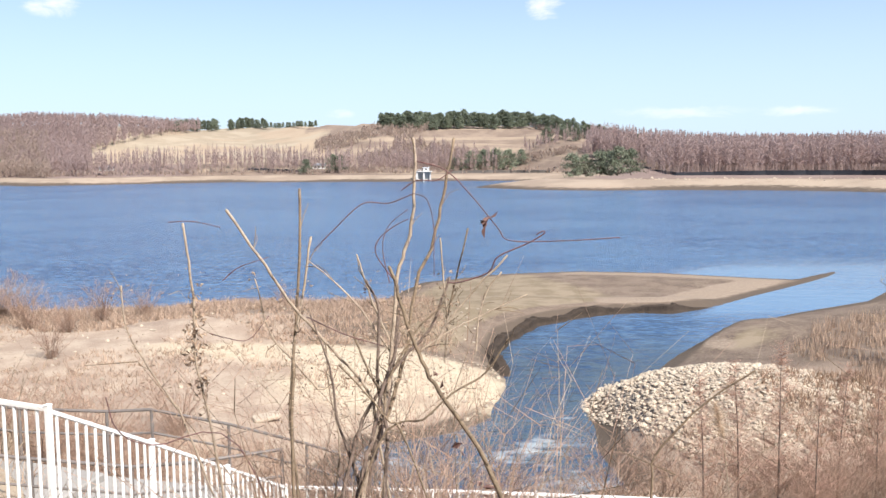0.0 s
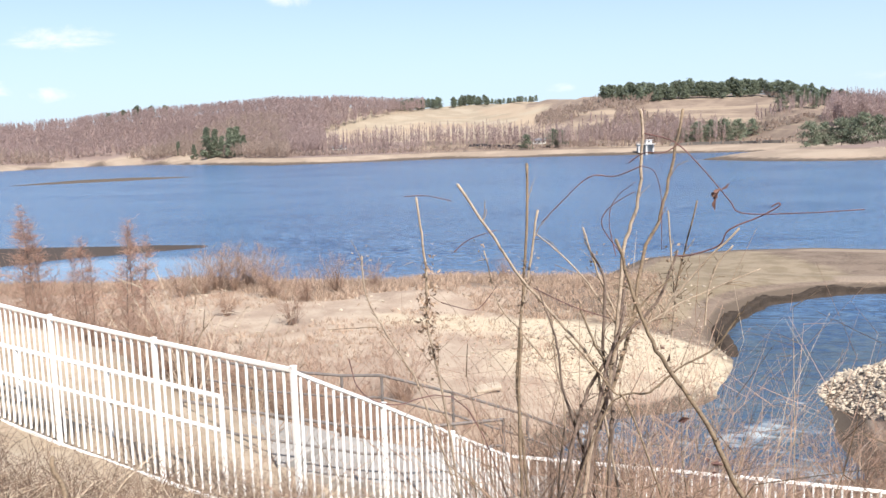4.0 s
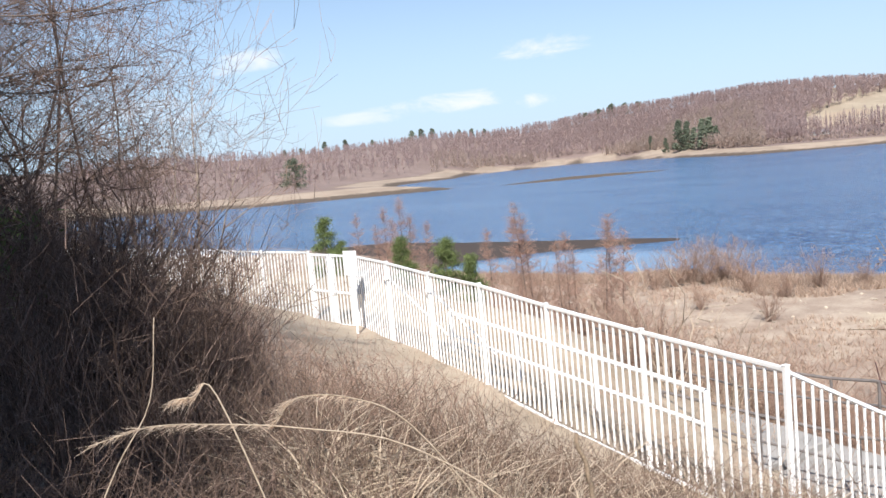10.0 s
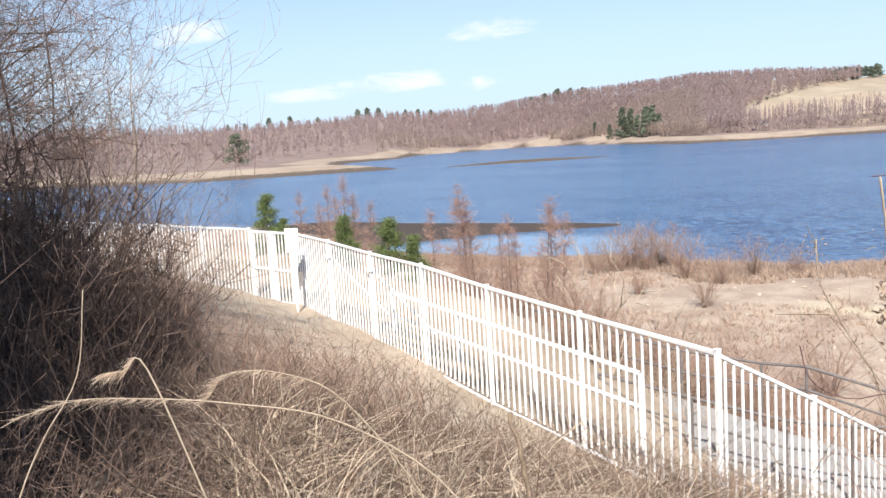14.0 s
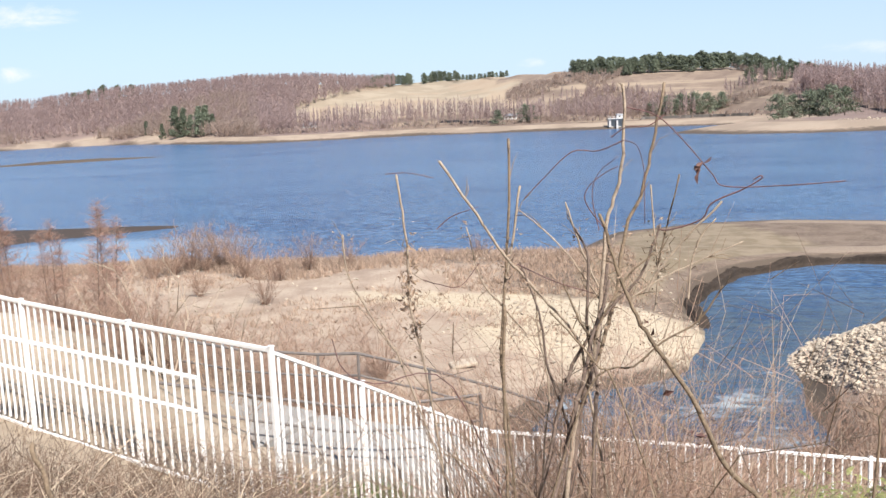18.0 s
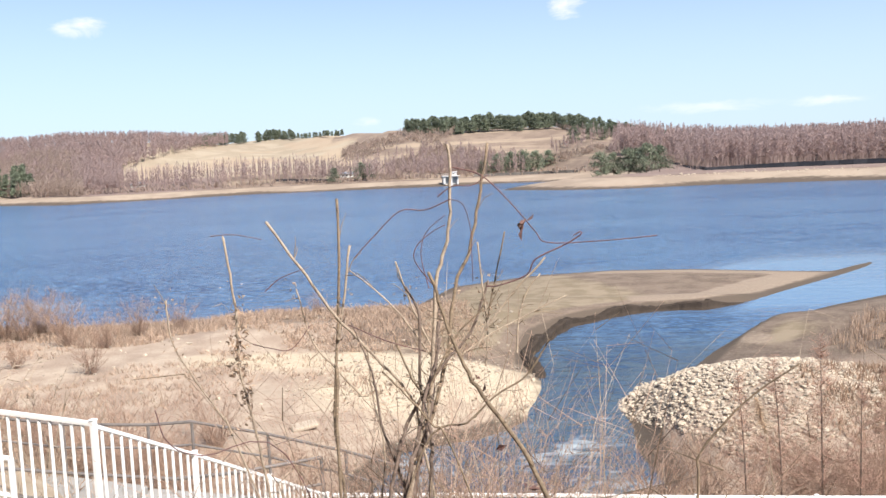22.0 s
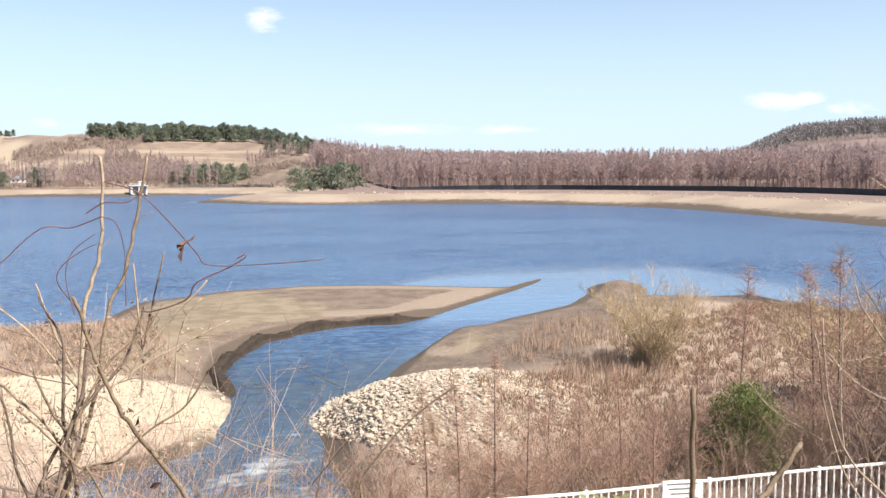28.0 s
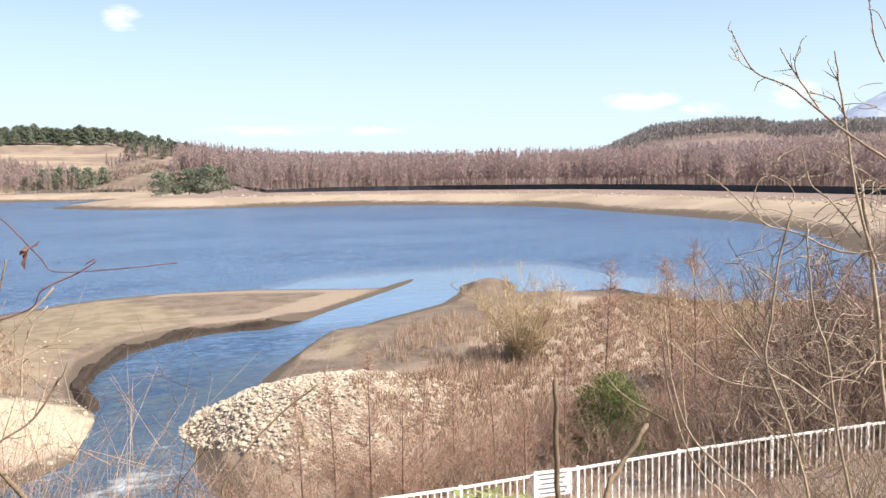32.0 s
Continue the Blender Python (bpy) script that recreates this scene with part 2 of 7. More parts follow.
M_DARKGLASS = surface("dark_window", (0.03, 0.035, 0.04), (0.02, 0.024, 0.03), (0.04, 0.045, 0.05), 1, 8, 0.15, 0.0, 0, 0.5)
M_INK = surface("grey_print", (0.16, 0.17, 0.19), (0.13, 0.14, 0.16), (0.20, 0.21, 0.23), 5, 80, 0.6, 0.0, 0, 0.3)
M_RUST = surface("rust", (0.22, 0.09, 0.045), (0.12, 0.05, 0.03), (0.34, 0.17, 0.09), 12, 90, 0.9, 0.3, 0.003, 0.2)
# The blue of distance haze is put into the snow and rock colours.
M_SNOW = surface("haze_blue_snow_rock", (0.42, 0.48, 0.60), (0.17, 0.22, 0.32), (0.50, 0.55, 0.66), 0.004, 0.03, 0.8, 0.0, 0, 0.2)

# ---- mesh helpers ----


def mesh_of(name, verts, faces, mat, smooth=False):
    me = bpy.data.meshes.new(name)
    me.from_pydata(verts, [], faces)
    me.materials.append(mat)
    if smooth:
        me.polygons.foreach_set("use_smooth", [True] * len(me.polygons))
    me.update()
    return me


def part(name, bm, mat=None, parent=None, label=""):
    """Links a bmesh (or a ready mesh) as one mesh object under a thing or a part."""
    if isinstance(bm, bmesh.types.BMesh):
        me = bpy.data.meshes.new(name)
        bm.to_mesh(me)
        bm.free()
        me.materials.append(mat)
    else:
        me = bm
    ob = new(name, me)
    ob.parent = parent
    return tagged(ob, label)


def thing(name, at=(0, 0, 0), label="", category="", group="", kind=""):
    ob = new(name)
    ob.matrix_basis = Matrix.Translation(at)
    return tagged(ob, label, category, group, kind)


def tubes(segs, sides=4):
    """Tapered sticks, one per row of p0, p1, r0, r1: vertices and faces."""
    segs = np.asarray(segs, float)
    p0, p1, r0, r1 = segs[:, :3], segs[:, 3:6], segs[:, 6:7], segs[:, 7:8]
    d = p1 - p0
    d /= np.maximum(np.linalg.norm(d, axis=1, keepdims=True), 1e-9)
    ref = np.where(np.abs(d[:, 2:3]) > 0.9, [[1.0, 0, 0]], [[0, 0, 1.0]])
    u = np.cross(d, ref)
    u /= np.linalg.norm(u, axis=1, keepdims=True)
    v = np.cross(d, u)
    rings = []
    for p, r in ((p0, r0), (p1, r1)):
        for k in range(sides):
            a = 2 * math.pi * k / sides
            rings.append(p + r * (math.cos(a) * u + math.sin(a) * v))
    verts = np.stack(rings, 1).reshape(-1, 3)
    base = np.arange(len(segs))[:, None] * 2 * sides
    quads = np.array([[k, (k + 1) % sides, sides + (k + 1) % sides, sides + k] for k in range(sides)])
    faces = (base[:, :, None] + quads[None]).reshape(-1, 4)
    return verts.tolist(), faces.tolist()


def sticks(name, segs, mat, sides=4):
    v, f = tubes(segs, sides)
    return mesh_of(name, v, f, mat, sides > 4)


def chain(name, segs, mat, sides=6):
    """One unbroken tapering stem through a row of sticks that follow each other."""
    pts = [np.array(s[:3], float) for s in segs] + [np.array(segs[-1][3:6], float)]
    rad = [s[6] for s in segs] + [segs[-1][7]]
    verts, faces, u = [], [], None
    for i, p in enumerate(pts):
        d = pts[min(i + 1, len(pts) - 1)] - pts[max(i - 1, 0)]
        d = d / max(np.linalg.norm(d), 1e-9)
        if u is None:
            u = np.cross(d, (1.0, 0, 0) if abs(d[2]) > 0.9 else (0, 0, 1.0))
        u = u - d * (u @ d)
        u = u / max(np.linalg.norm(u), 1e-9)
        v = np.cross(d, u)
        for k in range(sides):
            a = 2 * math.pi * k / sides
            verts.append(tuple(p + rad[i] * (math.cos(a) * u + math.sin(a) * v)))
    for i in range(len(pts) - 1):
        for k in range(sides):
            j = (k + 1) % sides
            faces.append((i * sides + k, i * sides + j, (i + 1) * sides + j, (i + 1) * sides + k))
    faces.append(tuple(range((len(pts) - 1) * sides, len(pts) * sides)))
    return mesh_of(name, verts, faces, mat, True)


def slivers(p0, p1, width, rng):
    """Thin tapering blades from p0 to p1 (arrays): vertices and faces, one triangle each."""
    d = p1 - p0
    side = np.cross(d, rng.normal(size=d.shape))
    side /= np.maximum(np.linalg.norm(side, axis=1, keepdims=True), 1e-9)
    w = np.broadcast_to(np.asarray(width, float).reshape(-1, 1), (len(d), 1))
    v = np.stack([p0 - side * w / 2, p0 + side * w / 2, p1], 1).reshape(-1, 3)
    return v, np.arange(len(d) * 3).reshape(-1, 3)


def bent_blades(p0, way, length, width, droop, rng, n=4):
    """Grass blades that bend over: ribbons of n steps with real width, tapering to a point."""
    k = len(p0)
    side = np.cross(way, rng.normal(size=way.shape))
    side /= np.maximum(np.linalg.norm(side, axis=1, keepdims=True), 1e-9)
    flat = way * [1, 1, 0]
    flat /= np.maximum(np.linalg.norm(flat, axis=1, keepdims=True), 1e-6)
    rows = []
    for i in range(n + 1):
        s = i / n
        c = p0 + way * (length * s)[:, None] + flat * (length * droop * s * s * 0.45)[:, None] - np.array([0, 0, 1.0]) * (length * droop * s * s * 0.75)[:, None]
        w = (width * (1 - s) ** 0.7 * 0.5)[:, None]
        rows += [c - side * w, c + side * w]
    v = np.stack(rows, 1).reshape(-1, 3)
    base = np.arange(k)[:, None] * 2 * (n + 1)
    q = np.array([[2 * i, 2 * i + 1, 2 * i + 3, 2 * i + 2] for i in range(n)])
    f = (base[:, :, None] + q[None]).reshape(-1, 4)
    return v, f


def box(bm, x0, y0, z0, x1, y1, z1, bevel=0.0):
    made = bmesh.ops.create_cube(bm, size=1)["verts"]
    bmesh.ops.scale(bm, vec=(x1 - x0, y1 - y0, z1 - z0), verts=made)
    bmesh.ops.translate(bm, vec=((x0 + x1) / 2, (y0 + y1) / 2, (z0 + z1) / 2), verts=made)
    if bevel:
        edges = list({e for v in made for e in v.link_edges})
        bmesh.ops.bevel(bm, geom=edges, offset=bevel, segments=1, affect="EDGES")
    return bm


def boxed(*a, bevel=0.0):
    return box(bmesh.new(), *a, bevel=bevel)


# ---- the plan: the lake's outline, in metres ----
SHORE_NEAR = [(-430, 120), (-300, 30), (-160, 25), (-118, 62), (-91, 88), (-70, 88.5), (-50.5, 92), (-50, 90.3), (-61, 80), (-66, 71),
              (-65, 65), (-57, 63), (-43, 64), (-37, 67), (-30, 66), (-18, 66.7), (-6, 66.4), (-2, 81), (5.8, 86.6), (13.3, 88.0),
              (21, 86.2), (28, 82.2), (31.8, 80.4), (35, 83.6), (39, 87.2)]
SHORE_MOUTH = [(35.6, 82.4), (32, 78.4), (24.2, 70.5), (19.8, 65.8), (16.2, 63.6), (12.8, 63.6), (9.4, 62.2), (6, 58.6), (3.9, 54.6), (2.8, 49.5), (3.1, 44.5), (2.5, 40.5), (2.0, 37.5),
               (0, 35.5), (-3, 34), (-4, 30), (-3, 25), (3.5, 24), (6, 29), (6, 34), (6.4, 40), (8, 43), (10.4, 44.8), (13, 49.5),
               (15.3, 53), (18, 57), (24.6, 62.7), (32.5, 68), (38, 75)]
SHORE_RIGHT = [(41.7, 80), (44.4, 78), (41.5, 71.5), (45, 68.3), (50.7, 67.5), (50.5, 62), (53.5, 55), (61, 52), (72, 50), (82, 60)]
SHORE_DAM = [(97, 80.6), (116, 103), (127, 119), (137, 143), (141, 166), (144, 191), (149, 227), (146, 257), (123, 294), (87, 313),
             (54, 317), (32, 334), (12, 370)]
SHORE_FAR = [(28, 388), (58, 415), (56, 468), (28, 490), (5, 498), (-19, 485), (-51, 498), (-124, 517), (-179, 490), (-218, 470),
             (-270, 520), (-350, 590), (-425, 610), (-440, 500), (-394, 428), (-384, 372), (-330, 305), (-244, 267), (-278, 232),
             (-298, 207), (-340, 200), (-400, 165)]
LAKE = np.array(SHORE_NEAR + SHORE_MOUTH + SHORE_RIGHT + SHORE_DAM + SHORE_FAR, float)


def shore_distance(x, y):
    """Metres to the lake's edge: above zero on land, below on water."""
    x, y = np.asarray(x, float), np.asarray(y, float)
    best, inside = np.full(x.shape, 1e9), np.zeros(x.shape, bool)
    for (ax, ay), (bx, by) in zip(LAKE, np.roll(LAKE, -1, 0)):
        ex, ey = bx - ax, by - ay
        s = np.clip(((x - ax) * ex + (y - ay) * ey) / (ex * ex + ey * ey), 0, 1)
        best = np.minimum(best, np.hypot(x - ax - s * ex, y - ay - s * ey))
        cross = ((ay > y) != (by > y)) & (x < ex * (y - ay) / (ey if abs(ey) > 1e-9 else 1e-9) + ax)
        inside ^= cross
    return np.where(inside, -best, best)


def step(a, b, x):
    s = np.clip((x - a) / (b - a), 0, 1)
    return s * s * (3 - 2 * s)


def wobble(x, y, scale, seed=0.0):
    """Cheap smooth unevenness, about -1 to 1."""
    u, v = x / scale + seed, y / scale - seed * 1.7
    return (np.sin(1.7 * u + 1.3 * np.sin(1.1 * v + seed)) + np.sin(2.3 * v + 1.7 * np.sin(0.9 * u)) + 0.6 * np.sin(4.1 * u + 3.3 * v + 2 * np.sin(1.9 * v))) / 2.6


# the hills round the lake: azimuth (degrees right of +y), height of the bare ridge as a slope from the eye, distance
RIDGE = [(-90, 0.030, 900), (-60, 0.024, 900), (-54, 0.022, 1000), (-48, 0.025, 1050), (-44, 0.028, 1000), (-40, 0.0245, 980), (-36, 0.026, 950),
         (-32.5, 0.0335, 900), (-28, 0.0375, 850), (-24, 0.042, 800), (-20, 0.0405, 780), (-16.5, 0.036, 790), (-12, 0.0385, 850), (-8, 0.0405, 760),
         (-4, 0.0425, 680), (1, 0.041, 680), (5.4, 0.0385, 680), (8, 0.030, 640), (12.5, 0.010, 600), (18, 0.002, 600), (33, 0.001, 700), (35.5, 0.010, 950),
         (38.5, 0.035, 950), (42, 0.041, 950), (45, 0.040, 950), (46, 0.034, 950), (49, 0.036, 950), (54, 0.034, 950), (70, 0.02, 950), (90, 0.01, 950)]
RZ = np.array(RIDGE)


def near_hill(x, y):
    """The bank on which the camera stands: a bench along the fence to the left, a falling slope to the right."""
    v = y - (6.8 - 0.36 * (x + 3.0))
    left = np.where(v < 0, 7.66 + 0.31 * np.minimum(-v, 9.0), np.where(v < 3.9, 7.66 - 0.05 * v, np.maximum(7.465 - 0.46 * (v - 3.9), -3)))
    left = left + np.clip(-x - 3.15, 0, 9) * 0.049
    right = np.interp(y, [-60, -10, 0, 4, 7, 8.3, 9.75, 11.2, 12, 14, 16, 19, 23, 28, 34], [11.5, 11.0, 9.35, 8.45, 7.55, 6.9, 6.1, 5.36, 4.9, 4.55, 4.1, 3.2, 1.6, 0.5, -3])
    right = right + np.clip(x - 7, 0, 30) * 0.05
    far_right = np.clip(x - 14, 0, 60) * 0.05
    bend = step(0, 4, v)
    w = step(-11.0, -3.5, x) * bend + step(-6.0, -1.5, x) * (1 - bend)
    return left * (1 - w) + (right + far_right * step(6, 14, y) * 0.6) * w


def ground_height(x, y):
    x, y = np.asarray(x, float), np.asarray(y, float)
    d = shore_distance(x, y)
    r, a = np.hypot(x, y), np.degrees(np.arctan2(x, y))
    near = step(150, 110, r) * step(1.0, 0.0, np.maximum(step(70, 95, x + 0.2 * y), 0))
    low = np.where(d > 0, 1.25 * (1 - np.exp(-np.maximum(d, 0) / 6.0)) + 0.012 * np.maximum(d, 0), np.maximum(d * 0.22, -5))
    # the undercut bank along the spit's channel side, and the heaped stones at the mouth
    cut = step(0.25, 0.75, d) * 0.45 * step(22, 17, np.abs(x - 2)) * step(48, 53, y) * step(70, 66, y)
    heap = 1.5 * np.exp(-((x - 11.5) / 5.0) ** 2 - ((y - 35.5) / 6.5) ** 2) * step(0.0, 2.2, d)
    low = low * (1 - 0.62 * step(60, 66, y) * step(-8, 0, x) * step(44, 38, x))
    heap = heap + 0.55 * np.exp(-((x - 41.5) / 2.2) ** 2 - ((y - 76.0) / 2.2) ** 2)
    low = low + cut + heap + 0.045 * wobble(x, y, 5.0) * step(0.5, 4, d)
    far = np.where(d > 0, 4.8 * (1 - np.exp(-np.maximum(d, 0) / 20.0)), np.maximum(d * 0.12, -5))
    rz, rd = np.interp(a, RZ[:, 0], RZ[:, 1]), np.interp(a, RZ[:, 0], RZ[:, 2])
    crest = 11 + rz * rd
    start = np.interp(a, [-90, -60, -48, -43, -38, -33, -28, -24, -20, 5, 12, 20, 36, 52, 90], [430, 430, 560, 660, 780, 770, 690, 590, 570, 545, 430, 420, 420, 330, 300])
    s = (r - start) / np.maximum(rd - start, 50)
    rise = np.clip(s, 0, 1) ** 1.05 * (1 - 0.12 * np.clip(s, 0, 1)) / 0.88
    hill = np.maximum(crest - 5.0, 0) * np.where(s > 1, 1 - 0.00022 * np.maximum(r - rd, 0), rise)
    hill = np.where(s > 0, hill + step(0, 0.4, s) * wobble(x, y, 60.0, 3) * 1.6 * step(1.0, 0.8, s), 0)
    far = far + np.where(d > 0, hill, 0)
    isl = 1.0 - np.hypot((x + 203) * 0.69 + (y - 296) * 0.72, ((x + 203) * -0.72 + (y - 296) * 0.69) * 4.5) / 36.0
    z = low * near + far * (1 - near)
    bank = near_hill(x, y)
    behind = np.where(y < 0, 1.0, step(60, 40, r))
    z = np.where(behind > 0, np.maximum(z, bank * behind + z * (1 - behind)), z)
    dip = np.where(d < 0, step(0, -2.5, d), 0)
    z = np.where(y > 10, z * (1 - dip) + np.minimum(z, np.maximum(d * 0.2, -4)) * dip, z)
    return np.where(isl > -0.5, np.maximum(z, isl * 1.2 - 0.05), z)

# ---- ground ----
def ground_mesh():
    radii = np.concatenate([np.arange(0, 25, 0.5), np.arange(25, 112, 0.75), np.arange(112, 620, 5.0), np.geomspace(620, 4600, 34)])
    angles = np.concatenate([np.arange(-76, 66, 0.55), np.arange(66, 284, 5.0)])
    A, R = np.meshgrid(np.radians(angles), radii[1:])
    x, y = np.sin(A) * R, np.cos(A) * R
    x, y = np.concatenate([[0.0], x.ravel()]), np.concatenate([[0.0], y.ravel()])
    z = ground_height(x, y)
    d = shore_distance(x, y)
    r = np.hypot(x, y)
    z = z + 0.04 * wobble(x, y, 0.7, 1) * step(40, 20, r) + 0.05 * wobble(x, y, 2.1, 2) * step(60, 30, r)
    na, nr = len(angles), len(radii) - 1
    faces = [(0, 1 + (k + 1) % na, 1 + k) for k in range(na)]
    i, k = np.meshgrid(np.arange(nr - 1), np.arange(na), indexing="ij")
    a, b = 1 + i * na + k, 1 + i * na + (k + 1) % na
    faces += np.stack([a, b, b + na, a + na], -1).reshape(-1, 4).tolist()
    me = bpy.data.meshes.new("ground")
    me.from_pydata(np.stack([x, y, z], 1).tolist(), [], faces)
    me.polygons.foreach_set("use_smooth", [True] * len(me.polygons))
    az = np.degrees(np.arctan2(x, y))
    far = step(120, 150, r) + (1 - step(120, 150, r)) * step(72, 92, x)
    land = np.maximum(d, 0)
    zones = {
        "wet": step(1.6, 0.3, land) * (1 - far) + step(12, 1.5, land + 2.5 * wobble(x, y, 30)) * far * 0.8,
        "silt": (1 - far) * step(30, 55, r) * np.maximum(step(14, 9, np.abs(x - 14)) * step(50, 54, y), step(16, 6, d)),
        "sand": far * step(27, 18, land + 3 * wobble(x, y, 25)) * step(3, 8, land) + step(0, 6, -np.abs(x + 203) + 30) * step(0, 6, -np.abs(y - 296) + 30),
        "gravel": (1 - far) * (np.exp(-((x + 1.5) / 7.0) ** 2 - ((y - 41.5) / 6.0) ** 2) * 0.98 + 0.8 * np.exp(-((x + 8) / 8.0) ** 2 - ((y - 46.0) / 2.2) ** 2) + 0.22 * wobble(x, y, 3.0, 6)) * step(4.6, 3.4, x) * step(32, 36, y),
        "straw": (1 - far) * step(34, 26, r) * step(2.0, -3.0, x) * step(-2.8, -1.3, y - (6.8 - 0.36 * (x + 3.0))) * step(9, 6, y - (6.8 - 0.36 * (x + 3.0))),
        "field": far * step(0.5, 0.75, np.clip((az + 22.5) / 2.0, 0, 1) * np.clip((-6.4 + 0.9 * wobble(x, y, 30, 4) - az) / 2.6, 0, 1)) * step(600, 612, r),
        "woods": far * step(22, 32, land) * np.maximum(step(-14, -17, az) * (1 - step(0.5, 0.75, np.clip((az + 22.5) / 2.0, 0, 1)) * step(600, 612, r)), step(8, 11, az)),
        "scrub": far * step(18, 28, land),
        "turf": (1 - far) * step(1.2, 3.0, d) * step(19, 12, x + 0.35 * (y - 62)) * step(46, 52, y) * step(-6, -1, x),
        "bar": (1 - far) * step(0.8, 1.6, d) * step(5.2, 3.6, d) * step(9, 13, x) * step(33, 27, x) * step(63, 65, y) + 0.7 * step(1.5, 0.6, np.hypot(x - 15.6, (y - 50.5) * 0.6)),
        # Where shade is put into the soil: under the thicket, patchy along the bank.
        "shaded_humus": (1 - far) * np.maximum(step(-1.4, -2.8, y - (6.8 - 0.36 * (x + 3.0))), step(-62, -66, az)) * step(-54, -59, az) * step(-100, -92, az) * step(16, 13, r) * step(0.8, 1.4, r) + 0.5 * (1 - far) * step(-26, -34, az) * step(-60, -56, az) * step(9, 7, r) * step(-1.6, -2.6, y - (6.8 - 0.36 * (x + 3.0))),
        "mud": step(-46, -49, x) * step(66, 70, y) * step(98, 94, y) * step(-95, -84, x) + step(8, 4, np.abs(d)) * step(42, 45, x) * step(55, 51, x) * step(57, 61, y) * step(72, 69, y),
    }
    for name, value in zones.items():
        me.attributes.new(name, "FLOAT", "POINT").data.foreach_set("value", np.clip(value, 0, 1).astype(np.float32))
    return me


def ground_material():
    m = bpy.data.materials.new("bank_and_shore")
    m.use_nodes = True
    nt = m.node_tree
    nt.nodes.clear()
    co = node(nt, "ShaderNodeTexCoord").outputs["Object"]

    def tex(scale, detail=5.0, rough=0.6):
        n = node(nt, "ShaderNodeTexNoise", Scale=scale, Detail=detail, Roughness=rough)
        nt.links.new(co, n.inputs["Vector"])
        return n.outputs[0]

    def zone(name):
        return node(nt, "ShaderNodeAttribute", attribute_name=name).outputs["Fac"]

    broad, mid, fine, grit = tex(0.045), tex(0.5), tex(5.0, 6, 0.7), tex(34.0, 4, 0.75)
    litter = mixc(nt, ramp(nt, mid, 0.35, 0.65), (0.29, 0.222, 0.172), (0.41, 0.335, 0.26))
    litter = mixc(nt, ramp(nt, fine, 0.45, 0.75), litter, (0.27, 0.20, 0.155))
    litter = mixc(nt, calc(nt, "MULTIPLY", ramp(nt, grit, 0.5, 0.7), 0.5), litter, (0.56, 0.46, 0.34))
    silt = mixc(nt, ramp(nt, mid, 0.38, 0.62), (0.12, 0.088, 0.07), (0.185, 0.14, 0.11))
    silt = mixc(nt, calc(nt, "MULTIPLY", ramp(nt, fine, 0.46, 0.66), 0.8), silt, (0.25, 0.205, 0.145))
    sand = mixc(nt, ramp(nt, broad, 0.4, 0.6), (0.27, 0.215, 0.165), (0.345, 0.28, 0.215))
    sand = mixc(nt, calc(nt, "MULTIPLY", ramp(nt, mid, 0.45, 0.7), 0.4), sand, (0.30, 0.23, 0.17))
    gravel = mixc(nt, ramp(nt, fine, 0.4, 0.62), (0.42, 0.35, 0.25), (0.51, 0.435, 0.325))
    gravel = mixc(nt, ramp(nt, grit, 0.56, 0.7), gravel, (0.31, 0.265, 0.205))
    field = mixc(nt, ramp(nt, broad, 0.42, 0.6), (0.29, 0.24, 0.175), (0.35, 0.295, 0.22))
    field = mixc(nt, calc(nt, "MULTIPLY", ramp(nt, tex(0.02, 3), 0.5, 0.56), 0.5), field, (0.36, 0.27, 0.19))
    woods = mixc(nt, ramp(nt, broad, 0.4, 0.62), (0.20, 0.15, 0.13), (0.235, 0.18, 0.158))
    woods = mixc(nt, calc(nt, "MULTIPLY", ramp(nt, mid, 0.4, 0.65), 0.5), woods, (0.20, 0.15, 0.13))
    scrub = mixc(nt, ramp(nt, broad, 0.4, 0.62), (0.185, 0.14, 0.11), (0.25, 0.195, 0.15))
    scrub = mixc(nt, calc(nt, "MULTIPLY", ramp(nt, tex(0.11, 4), 0.5, 0.62), 0.6), scrub, (0.16, 0.12, 0.10))
    level = node(nt, "ShaderNodeMapping")
    level.inputs["Scale"].default_value = (0.006, 0.006, 0.32)
    nt.links.new(co, level.inputs[0])
    terrace = node(nt, "ShaderNodeTexNoise", Scale=1.0, Detail=4.0, Roughness=0.65)
    nt.links.new(level.outputs[0], terrace.inputs["Vector"])
    scrub = mixc(nt, calc(nt, "MULTIPLY", ramp(nt, terrace.outputs[0], 0.53, 0.62), 0.75), scrub, (0.33, 0.265, 0.195))
    edge = calc(nt, "MULTIPLY", calc(nt, "SUBTRACT", mid, 0.5), 0.9)

    def lay(col, name, other):
        return mixc(nt, ramp(nt, calc(nt, "ADD", zone(name), edge), 0.3, 0.7), col, other)

    straw = mixc(nt, ramp(nt, mid, 0.35, 0.65), (0.34, 0.275, 0.20), (0.45, 0.375, 0.285))
    straw = mixc(nt, calc(nt, "MULTIPLY", ramp(nt, fine, 0.5, 0.72), 0.6), straw, (0.36, 0.27, 0.19))
    col = lay(litter, "straw", straw)
    col = lay(col, "scrub", scrub)
    col = lay(col, "woods", woods)
    col = lay(col, "field", field)
    col = lay(col, "sand", sand)
    col = lay(col, "silt", silt)
    turf = mixc(nt, ramp(nt, mid, 0.4, 0.6), (0.195, 0.155, 0.105), (0.26, 0.21, 0.15))
    turf = mixc(nt, calc(nt, "MULTIPLY", ramp(nt, fine, 0.5, 0.7), 0.6), turf, (0.19, 0.16, 0.095))
    col = lay(col, "turf", turf)
